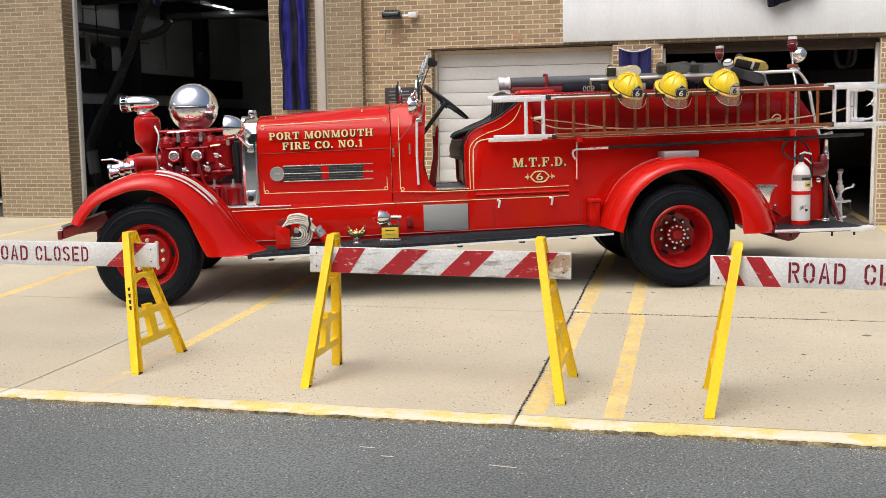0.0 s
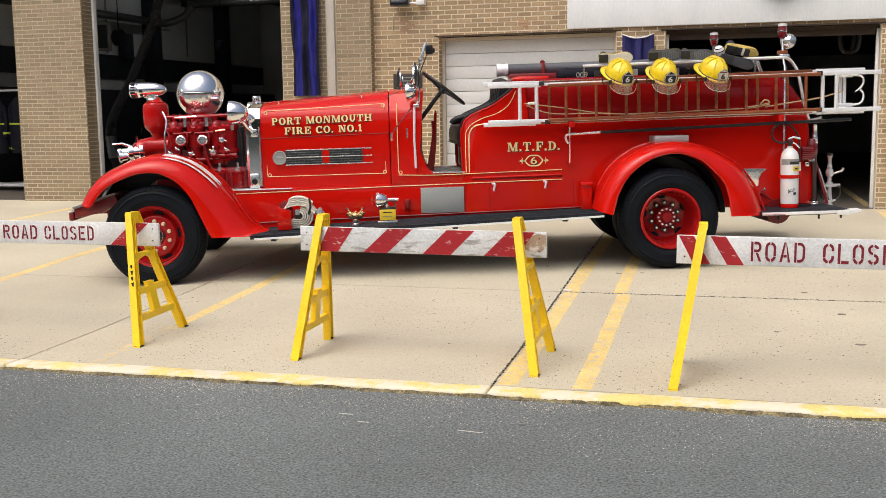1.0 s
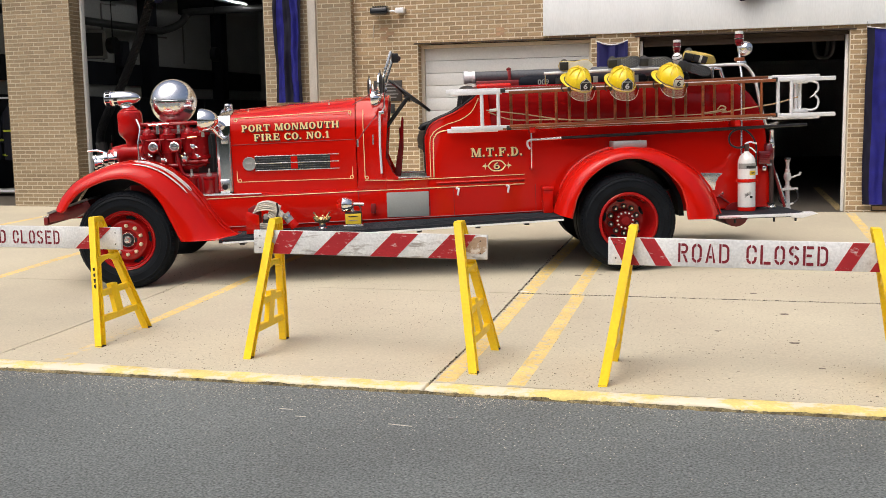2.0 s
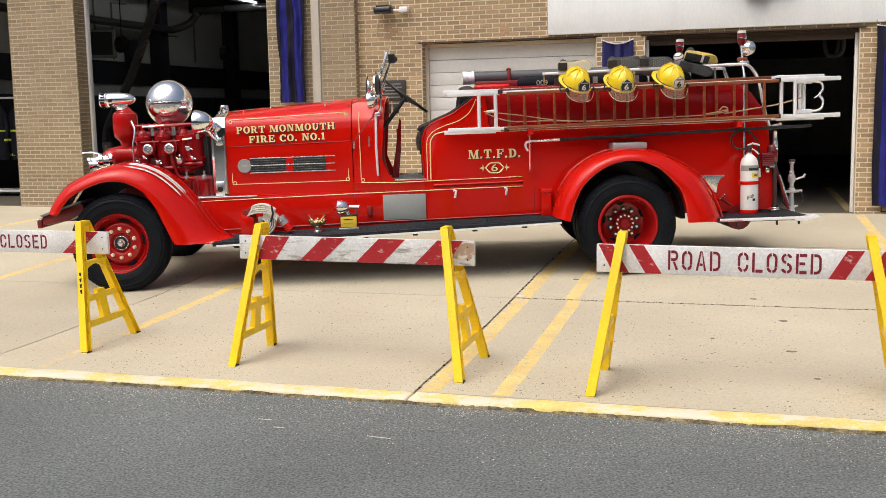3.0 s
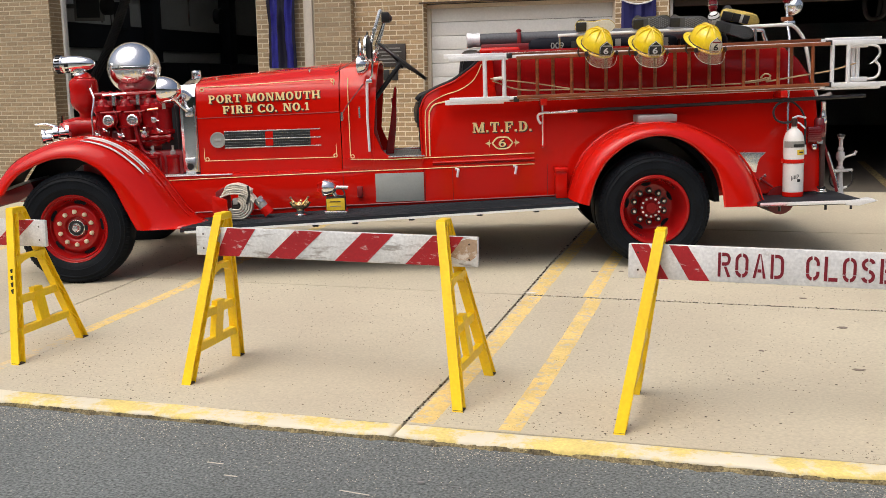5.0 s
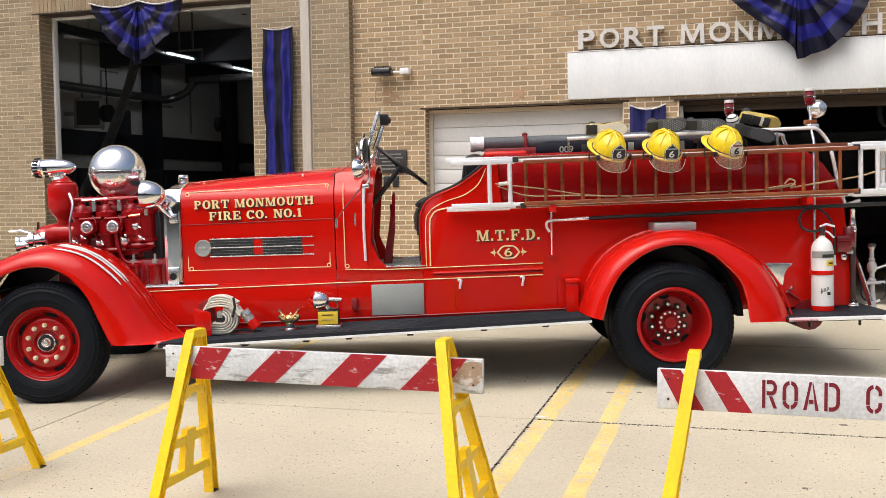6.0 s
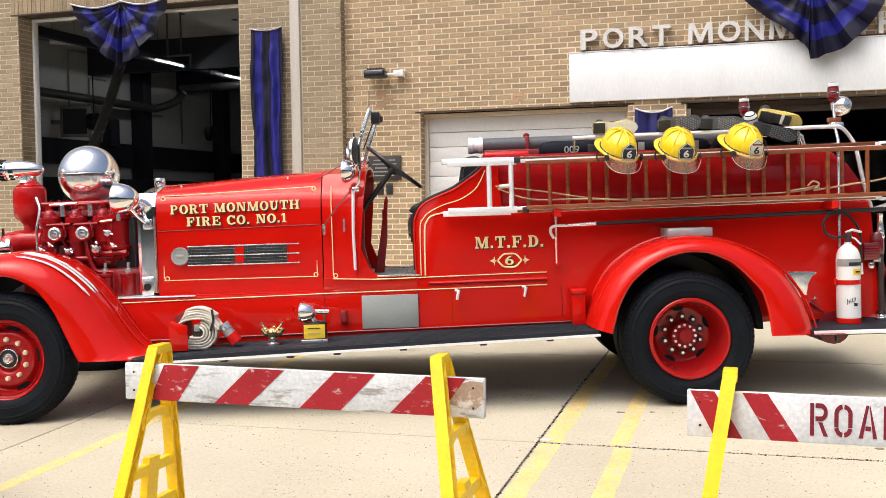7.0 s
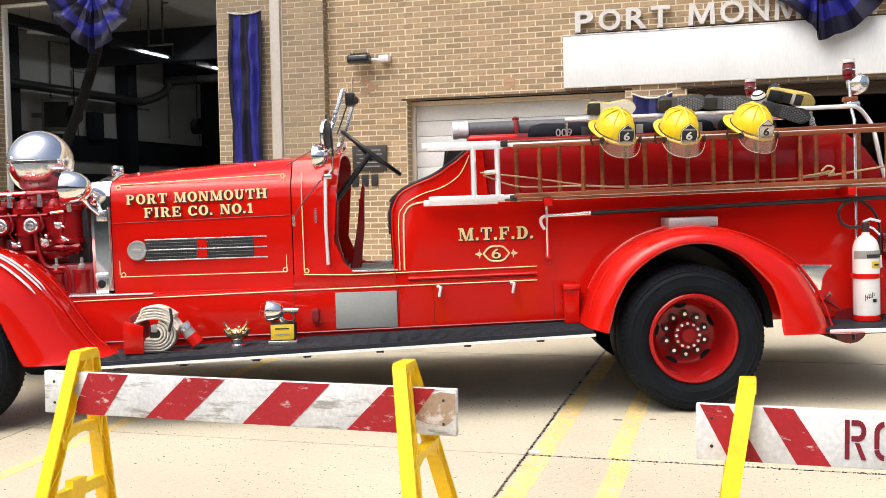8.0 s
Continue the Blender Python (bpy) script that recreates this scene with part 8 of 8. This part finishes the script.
for xa, xb, lab in ((2.24, 2.62, "folded black turnout coat with grey stripe"), (2.66, 3.05, "folded black turnout coat on the bed"), (3.08, 3.50, "folded black turnout trousers on the bed")):
    bm = bmesh.new()
    loft(bm, [[(xa + (xb - xa) * t, -0.44 + r * math.cos(a) * 0.8, 2.035 + r * math.sin(a) + 0.010 * noise.noise(Vector((xa * 3 + t * 5, a * 2, 3)))) for a in (2 * math.pi * k / 20 for k in range(20))] for t, r in ((0.0, 0.03), (0.05, 0.062), (0.3, 0.074), (0.55, 0.068), (0.8, 0.073), (0.95, 0.06), (1.0, 0.03))])
    cf = solo("folded_coat", bm, CLOTH_BLACK, on(0, 0, 0), lab, "coat", "coats on the hose bed")
    xm = xa + 0.62 * (xb - xa)
    part("grey_stripe", bx(xm, xm + 0.05, -0.508, -0.497, 1.99, 2.085, bev=0.004), PLATE, cf, "grey reflective stripe")


def helmet(x, y, z, yaw, shield, label):
    """Ribbed dome, flared brim, front shield with the number, clear visor and black strap."""
    th = thing("fire_helmet", on(x, y, z, 0, 0, yaw) @ pose(0, 0, 0, 0, 30, 0) @ Matrix.Diagonal((1.06, 1.06, 1.08, 1)), label, "helmet", "yellow helmets")
    bm = bmesh.new()
    rings = []
    for k in range(9):
        h = k / 8
        rings.append([(0.150 * math.cos(a) * math.sqrt(max(0.0, 1 - (h * 0.99) ** 2.3)), 0.118 * math.sin(a) * math.sqrt(max(0.0, 1 - (h * 0.99) ** 2.3)), 0.03 + 0.145 * h + 0.006 * abs(math.cos(4 * a)) * math.sin(math.pi * min(1, h + 0.2))) for a in (2 * math.pi * q / 40 for q in range(40))])
    loft(bm, rings)
    part("dome", bm, HELMET, th)
    bm = bmesh.new()
    up, lo = [], []
    for q in range(40):
        a = 2 * math.pi * q / 40
        back = (max(0.0, 0.25 - math.cos(a)) / 1.25) ** 1.5
        r = 1.16 + 0.46 * back
        up.append((0.150 * math.cos(a) * r, 0.118 * math.sin(a) * (1.17 + 0.30 * back), 0.022 - 0.016 * back))
        lo.append((0.150 * math.cos(a), 0.118 * math.sin(a), 0.036))
    loft(bm, [lo, [((a + c) / 2, (b + d) / 2, (e + f) / 2 + 0.002) for (a, b, e), (c, d, f) in zip(lo, up)], up, [(a * 0.99, b * 0.99, c - 0.008) for a, b, c in up], [(a, b, c - 0.012) for a, b, c in lo]])
    part("brim", bm, HELMET, th)
    for q in range(4):
        a = math.pi / 4 * q
        pts = []
        for k in range(13):
            t = -1 + 2 * k / 12
            hh = math.sqrt(max(0, 1 - abs(t) ** 2.3))
            pts.append((0.152 * math.cos(a) * t, 0.120 * math.sin(a) * t, 0.032 + 0.148 * hh))
        part("rib", tb(pts, 0.006, 6), HELMET, th)
    sd = part("front_shield", pr([(-0.050, -0.012), (-0.058, 0.03), (-0.056, 0.062), (-0.036, 0.082), (-0.012, 0.094), (0.0, 0.108), (0.012, 0.094), (0.036, 0.082), (0.056, 0.062), (0.058, 0.03), (0.050, -0.012)], -0.006, 0.0, bev=0.002), shield[0], th, shield[2])
    sd.matrix_basis = Matrix.Translation((0.160, 0, 0.040)) @ Matrix.Rotation(radians(90), 4, "Z") @ Matrix.Rotation(radians(-14), 4, "X")
    part("number", words("6", -0.021, 0.021, 0.006, 0.056, -0.006, 0.003, bold=0.02), shield[1], sd)
    part("writing_bar", bx(-0.036, 0.036, -0.0085, -0.006, 0.064, 0.074), DARK_RED if shield[0] is HOSE_CLOTH else LABEL_GREY, sd)
    part("writing_bar", bx(-0.030, 0.030, -0.0085, -0.006, -0.007, 0.0), DARK_RED if shield[0] is HOSE_CLOTH else LABEL_GREY, sd)
    edge = [(-0.047, -0.008), (-0.054, 0.03), (-0.052, 0.060), (-0.034, 0.078), (0.0, 0.102), (0.034, 0.078), (0.052, 0.060), (0.054, 0.03), (0.047, -0.008), (-0.047, -0.008)]
    part("border", tb([(p, -0.0065, q) for p, q in edge], 0.0022, 5), shield[1], sd)
    bm = bmesh.new()
    rows = []
    for k in range(13):
        a = -1.05 + 2.1 * k / 12
        low = -0.052 + 0.040 * abs(a) ** 4
        rows.append([(0.190 * math.cos(a), 0.150 * math.sin(a), 0.055), (0.194 * math.cos(a), 0.155 * math.sin(a), 0.055), (0.208 * math.cos(a), 0.166 * math.sin(a), low), (0.204 * math.cos(a), 0.162 * math.sin(a), low)])
    loft(bm, rows)
    v = part("visor", bm, VISOR, th, "smoky clear visor")
    v.visible_shadow = False
    part("visor_rim", tb([Vector(r[2]) for r in rows], 0.0016, 5), HOSE_CLOTH, v)
    pts = [(0.158 * math.cos(a), 0.126 * math.sin(a), 0.034) for a in (2 * math.pi * q / 28 for q in range(29))]
    part("band", tb(pts, 0.0045, 6, cap=False), LABEL_BLACK, th)
    for s in (-1, 1):
        part("visor_pivot", lt([(0.02, 0), (0.02, 0.012), (0.001, 0.014)], (0.10, s * 0.128, 0.02), (0.2, s, 0), 14), LABEL_BLACK, th)
    part("strap", tb(spline([(-0.05, -0.13, 0.02), (-0.03, -0.14, -0.04), (-0.02, -0.12, -0.07)], 4), 0.006, 6), LABEL_BLACK, th)
    return th


DARKS = (LABEL_BLACK, CLOTH_WHITE, "black leather front shield")
helmet(2.245, -0.90, 1.985, -72, DARKS, "yellow fire helmet with black shield and visor")
helmet(2.685, -0.90, 1.975, -80, DARKS, "yellow fire helmet with black shield facing street")
helmet(3.175, -0.90, 1.985, -72, (HOSE_CLOTH, LABEL_BLACK, "cream front shield"), "yellow fire helmet with cream shield and visor")


def boot(x, y, z, yaw, roll, pitch, top, sole, label, lugs=None, patched=False, welt=None):
    """A rubber boot lying down: shaft, foot and lugged sole."""
    th = thing("rubber_boot", on(x, y, z, roll, pitch, yaw) @ Matrix.Diagonal((1.04, 1.06, 0.95, 1)), label, "boot", "fire boots on the hose bed")
    bm = bmesh.new()
    rings = []
    for px, pz, w, h in ((-0.15, 0.02, 0.034, 0.035), (-0.12, 0.03, 0.045, 0.05), (-0.04, 0.045, 0.045, 0.065), (0.04, 0.04, 0.048, 0.055), (0.11, 0.03, 0.05, 0.042), (0.15, 0.025, 0.042, 0.032), (0.17, 0.02, 0.02, 0.018)):
        rings.append([(px, w * math.cos(a), pz + h * math.sin(a)) for a in (2 * math.pi * q / 16 for q in range(16))])
    loft(bm, rings)
    part("foot", bm, top, th)
    part("shaft", tb([(-0.085, 0, 0.05), (-0.085, -0.006, 0.09), (-0.085, -0.012, 0.13)], [0.042, 0.042, 0.040], 14), BOOT_BLACK, th)
    bm = bmesh.new()
    out = [(-0.16, 0), (-0.14, 0.038), (-0.06, 0.040), (0.0, 0.036), (0.08, 0.050), (0.14, 0.044), (0.178, 0.0), (0.14, -0.044), (0.08, -0.050), (0.0, -0.036), (-0.06, -0.040), (-0.14, -0.038)]
    out = [(p.x, p.y) for p in spline([(*q, 0) for q in (*out, out[0])], 3)[:-1]]
    a = [bm.verts.new((px, py, -0.022)) for px, py in out]
    b = [bm.verts.new((px, py, -0.002)) for px, py in out]
    bm.faces.new(a), bm.faces.new(b[::-1])
    for i in range(len(a)):
        bm.faces.new((a[i], b[i], b[(i + 1) % len(a)], a[(i + 1) % len(a)]))
    so = part("sole", bm, sole, th)
    bm = bmesh.new()
    for k in range(11):
        px = -0.02 + k * 0.0175
        for q in range(-2, 3):
            w = 0.0165 * q + (0.006 if k % 2 else -0.002)
            if abs(w) < 0.045 - max(0, px - 0.10) * 0.5:
                box(bm, px - 0.0055, px + 0.0055, w - 0.005, w + 0.005, -0.028, -0.021)
    if lugs:
        part("tread", bm, lugs, so)["kind"] = "stuff"
    if welt:
        part("welt", tb([(px, py, -0.001) for px, py in (*out, out[0])], 0.0065, 6), welt, th)
    if patched:
        for xa, xb, m in ((-0.065, 0.005, BOOT_BLACK), (0.005, 0.030, PALE_SOLE), (0.030, 0.085, BOOT_BLACK)):
            part("sole_patch", bx(xa, xb - 0.001, -0.036, 0.036, -0.027, -0.021, bev=0.002), m, so)
    part("heel", bx(-0.158, -0.070, -0.038, 0.038, -0.040, -0.021, bev=0.004), BOOT_BLACK, so)
    return th


boot(2.27, -0.60, 2.197, 3, -80, 0, BOOT_BLACK, PALE_SOLE, "black rubber boot with cream sole and yellow welt", welt=OLD_YELLOW)
boot(2.775, -0.60, 2.212, 3, -78, -3, BOOT_BLACK, SOLE, "black rubber boot with grey studded sole and olive welt", STUD, welt=OLIVE)
boot(3.10, -0.60, 2.205, 2, -80, 2, BOOT_BLACK, SOLE, "black rubber boot with grey studded sole", STUD)
boot(3.58, -0.52, 2.235, 3, -66, 12, OLD_YELLOW, OLD_YELLOW, "yellow and black rubber boot lying on the rail", patched=True)
boot(3.49, -0.66, 2.125, -4, -84, 16, BOOT_BLACK, BOOT_BLACK, "black rubber boot hanging toe down", SOLE)
wc = thing("white_cap", on(3.365, -0.50, 2.235), "white domed cap with dark bands on the hose bed", "cap")
part("dome", lt([(0.001, 0.062), (0.028, 0.056), (0.048, 0.036), (0.056, 0.006), (0.05, -0.03), (0.001, -0.034)], (0, 0, 0), (-0.35, -0.5, 1), 22), WHITE_PAINT, wc)
for r, h in ((0.0545, 0.016), (0.040, 0.0465)):
    part("dark_band", lt([(r - 0.003, h - 0.004), (r + 0.002, h - 0.004), (r + 0.001, h + 0.004), (r - 0.003, h + 0.004)], (0, 0, 0), (-0.35, -0.5, 1), 22, ring=True), LABEL_BLACK, wc)
# fire extinguisher on the rear step
ex = thing("fire_extinguisher", on(4.02, -0.74, 0.648) @ Matrix.Diagonal((0.87, 0.87, 0.965, 1)), "white fire extinguisher with red base on rear step", "extinguisher")
part("cylinder", lt([(0.095, 0.04), (0.103, 0.045), (0.104, 0.50), (0.098, 0.545), (0.08, 0.585), (0.05, 0.612), (0.03, 0.625), (0.03, 0.64)], (0, 0, 0), (0, 0, 1), 30), WHITE_PAINT, ex)
part("base", lt([(0.10, 0.0), (0.106, 0.005), (0.106, 0.038), (0.10, 0.042)], (0, 0, 0), (0, 0, 1), 30), RED, ex)
part("strap", lt([(0.105, 0.308), (0.110, 0.310), (0.110, 0.343), (0.105, 0.345)], (0, 0, 0), (0, 0, 1), 30), RED, ex)
for q in (-1, 1):
    part("strap_lug", bx(q * 0.118 - 0.014, q * 0.118 + 0.014, -0.02, 0.012, 0.310, 0.350, bev=0.004), RED, ex)
part("valve", lt([(0.026, 0.63), (0.026, 0.67), (0.032, 0.675), (0.032, 0.71), (0.001, 0.72)], (0, 0, 0), (0, 0, 1), 14), PIPE_BROWN, ex, "dark valve")
part("handle", tb([(-0.02, 0, 0.715), (0.04, 0, 0.735), (0.12, 0, 0.715)], 0.010, 8), ALU, ex)
part("lever", tb([(0.0, 0, 0.69), (0.06, -0.01, 0.665), (0.11, -0.01, 0.62)], 0.008, 8), ALU, ex)
part("hose", tb(spline([(-0.02, 0, 0.685), (-0.12, 0.0, 0.68), (-0.19, 0.02, 0.72), (-0.20, 0.03, 0.80), (-0.14, 0.03, 0.86), (-0.03, 0.03, 0.87), (0.07, 0.03, 0.80), (0.12, 0.03, 0.70), (0.125, 0.03, 0.60), (0.125, 0.03, 0.45)], 5), 0.011, 8), BLACK, ex)
part("horn", tb([(0.125, 0.03, 0.47), (0.125, 0.03, 0.38)], [0.014, 0.02], 10), WHITE_PAINT, ex)


def band(r, z0, z1, a0, a1, n=10):
    bm = bmesh.new()
    loft(bm, [[(rr * math.cos(a), rr * math.sin(a), z) for rr, z in ((r, z0), (r + 0.0012, z0), (r + 0.0012, z1), (r, z1))] for a in (a0 + (a1 - a0) * k / n for k in range(n + 1))])
    return bm


part("grey_label", band(0.1045, 0.452, 0.510, -2.95, -0.4), LABEL_GREY, ex)
part("black_bar", band(0.1058, 0.458, 0.484, -1.9, -0.5), LABEL_BLACK, ex)
part("yellow_label", band(0.1045, 0.385, 0.432, -1.55, -0.65), LABEL_YELLOW, ex)
part("writing_bar", band(0.1058, 0.402, 0.415, -1.35, -0.85), LABEL_BLACK, ex)
for a, z0, z1 in ((-2.05, 0.150, 0.196), (-1.93, 0.160, 0.190), (-1.80, 0.166, 0.200), (-1.67, 0.172, 0.202), (-1.54, 0.178, 0.212), (-1.42, 0.184, 0.208)):
    part("emblem_bar", band(0.1045, z0, z1, a, a + 0.055, 3), LABEL_BLACK, ex)
part("emblem_bar", band(0.1045, 0.172, 0.178, -2.0, -1.45), LABEL_GREY, ex)
part("emblem_bar", band(0.1045, 0.140, 0.165, -1.50, -1.18), LABEL_BLACK, ex)
# ---- things on the running board ----
def rbz(x):
    return float(np.interp(x, (-1.40, -0.7, 0.5, 2.04), (0.595, 0.62, 0.657, 0.70)))


# rolled canvas hose in a red holder
hr = thing("rolled_hose", on(-0.88, -0.84, rbz(-0.88)), "rolled cream canvas fire hose with brass coupling", "hose")
def ribbon(line, thick, y0, y1):
    bm = bmesh.new()
    rows = []
    for i, p in enumerate(line):
        t = (line[min(i + 1, len(line) - 1)] - line[max(i - 1, 0)]).normalized()
        n = Vector((-t.z, 0, t.x)) * thick / 2
        w = 0.004 * math.sin(i * 0.5)
        rows.append([(p.x - n.x, y0 + w, p.z - n.z), (p.x, y0 - 0.004 + w, p.z), (p.x + n.x, y0 + w, p.z + n.z), (p.x + n.x, y1, p.z + n.z), (p.x - n.x, y1, p.z - n.z)])
    loft(bm, rows)
    return bm


# lower loops open to the front, upper folds laid over them
for k in range(5):
    r = 0.044 + 0.0215 * k
    arc = [Vector((-0.065 + r * 1.02 * math.cos(radians(a)), 0, 0.128 + r * 0.95 * math.sin(radians(a)))) for a in range(-104, 79, 14)]
    arc = [Vector((-0.135 - 0.01 * k, 0, arc[0].z + 0.004)), *arc]
    part("coil", ribbon(arc, 0.0155, -0.055 + 0.004 * k, 0.05), HOSE_CLOTH, hr, angle=50)
for k in range(5):
    line = spline([(-0.205 + 0.012 * k, 0, 0.205 + 0.016 * k), (-0.14, 0, 0.228 + 0.0185 * k), (-0.06, 0, 0.236 + 0.0195 * k), (0.005, 0, 0.222 + 0.0185 * k), (0.055 + 0.004 * k, 0, 0.186 + 0.017 * k), (0.092 + 0.004 * k, 0, 0.150 + 0.012 * k)][: 6 if k < 3 else 5], 4)
    part("fold", ribbon(line, 0.0145, -0.062 + 0.004 * (k % 2), 0.05), HOSE_CLOTH, hr, angle=50)
part("core_block", bx(-0.115, -0.035, -0.03, 0.03, 0.090, 0.175, bev=0.012), LABEL_BLACK, hr, "dark holder core")
part("core_pin", bx(-0.10, -0.055, -0.045, 0.03, 0.135, 0.19, bev=0.008), GREY_METAL, hr)
part("strap", tb([(0.045, -0.06, 0.30), (0.055, -0.062, 0.22), (0.03, -0.062, 0.14)], 0.010, 6), LABEL_BLACK, hr)
part("cuff", tb([(0.115, -0.01, 0.185), (0.175, -0.01, 0.095)], 0.043, 12), GREY_METAL, hr)
part("ring", tb([(0.13, -0.01, 0.163), (0.142, -0.01, 0.145)], 0.048, 12), CHROME_SOFT, hr)
part("coupling", tb([(0.17, -0.01, 0.105), (0.215, -0.01, 0.045)], [0.046, 0.05], 12), RED, hr)
hp = thing("hose_holder", on(-0.88, -0.84, rbz(-0.88)), "red metal hose holder on the running board", "holder")
part("upright", pr([(-0.27, 0.0), (-0.27, 0.215), (-0.255, 0.225), (-0.135, 0.185), (-0.135, 0.0)], -0.105, -0.085, bev=0.003), RED, hp)
part("back_plate", pr([(-0.27, 0.0), (-0.27, 0.24), (-0.20, 0.28), (-0.135, 0.2), (-0.135, 0.0)], 0.06, 0.075, bev=0.003), DARK_RED, hp)
part("base", bx(-0.27, 0.26, -0.09, 0.075, 0.0, 0.008, bev=0.003), BLACK, hp)
# brass trophy-like nozzle rack
tz = thing("brass_fitting", on(-0.385, -0.87, rbz(-0.385)) @ Matrix.Diagonal((1.05, 1.15, 1.05, 1)), "small brass valve fitting with two levers", "brass fitting")
part("base", lt([(0.045, 0), (0.045, 0.012), (0.03, 0.02), (0.035, 0.05), (0.028, 0.055)], (0, 0, 0), (0, 0, 1), 18), CHROME_SOFT, tz)
part("body", lt([(0.03, 0.05), (0.048, 0.07), (0.05, 0.10), (0.035, 0.12), (0.001, 0.13)], (0, 0, 0), (0, 0, 1), 18), BRASS, tz)
for s in (-1, 1):
    part("outlet", tb([(0, 0, 0.085), (s * 0.055, -0.01, 0.095), (s * 0.075, -0.01, 0.125)], [0.028, 0.026, 0.022], 12), BRASS, tz)
    part("lever", tb([(s * 0.03, -0.02, 0.11), (s * 0.055, -0.03, 0.135), (s * 0.070, -0.03, 0.155)], [0.010, 0.008, 0.008], 8), BRASS, tz)
    part("knob", lt([(0.001, -0.013), (0.013, 0), (0.001, 0.013)], (s * 0.074, -0.03, 0.160), (0, 0, 1), 12), WOOD, tz)
for k in range(6):
    a = 0.5 + k * math.pi / 3
    part("port", lt([(0.012, 0), (0.015, 0.004), (0.015, 0.02), (0.009, 0.026), (0.001, 0.027)], (0.040 * math.cos(a), 0.040 * math.sin(a), 0.095 + 0.02 * (k % 2)), (math.cos(a), math.sin(a), 0.3), 10), BRASS, tz)
# battery hand lamp
hl = thing("hand_lamp", on(-0.065, -0.87, rbz(-0.065)), "yellow battery hand lamp with chrome head", "hand lamp")
part("tray", bx(-0.10, 0.10, -0.07, 0.06, 0.0, 0.03, bev=0.006), CHROME_SOFT, hl)
part("box", bx(-0.085, 0.085, -0.055, 0.05, 0.03, 0.155, bev=0.01), LABEL_BLACK, hl)
part("label", bx(-0.080, 0.080, -0.059, -0.055, 0.036, 0.140, bev=0.002), LABEL_YELLOW, hl, "yellow label")
part("writing_bar", bx(-0.05, 0.045, -0.062, -0.059, 0.108, 0.116), LABEL_BLACK, hl)
part("writing_bar", bx(-0.05, 0.045, -0.062, -0.059, 0.070, 0.076), LABEL_GREY, hl)
part("head", lt([(0.001, 0.115), (0.030, 0.110), (0.056, 0.082), (0.072, 0.04), (0.076, 0.0), (0.068, -0.012)], (-0.10, -0.02, 0.235), (1, 0, -0.1), 26), BALL, hl, "chrome lamp head")
part("lens", lt([(0.066, -0.004), (0.04, -0.016), (0.001, -0.02)], (-0.115, -0.02, 0.235), (1, 0, -0.1), 22), GLASS, hl)
for k in range(4):
    a = math.pi / 4 * k
    part("guard_wire", tb([(-0.105, -0.02 + 0.076 * math.cos(a), 0.235 + 0.076 * math.sin(a)), (-0.15, -0.02 + 0.05 * math.cos(a), 0.24 + 0.05 * math.sin(a)), (-0.16, -0.02, 0.24), (-0.15, -0.02 - 0.05 * math.cos(a), 0.24 - 0.05 * math.sin(a)), (-0.105, -0.02 - 0.076 * math.cos(a), 0.235 - 0.076 * math.sin(a))], 0.003, 5), RED, hl)
part("grip", tb([(0.0, -0.02, 0.235), (0.11, -0.02, 0.23)], 0.018, 10), CHROME, hl)
part("neck", tb([(0.0, -0.02, 0.155), (-0.02, -0.02, 0.20)], 0.022, 10), CHROME, hl)
part("cable", tb(spline([(0.06, -0.02, 0.22), (0.085, -0.05, 0.18), (0.06, -0.06, 0.16), (0.02, -0.05, 0.17)], 4), 0.006, 6), LABEL_BLACK, hl)
solo("filler_bracket", bx(-0.025, 0.025, -0.03, 0.03, -0.05, 0.05, bev=0.01), DARK_RED, on(0.13, -0.62, 0.80), "small red bracket on the truck side", "bracket")
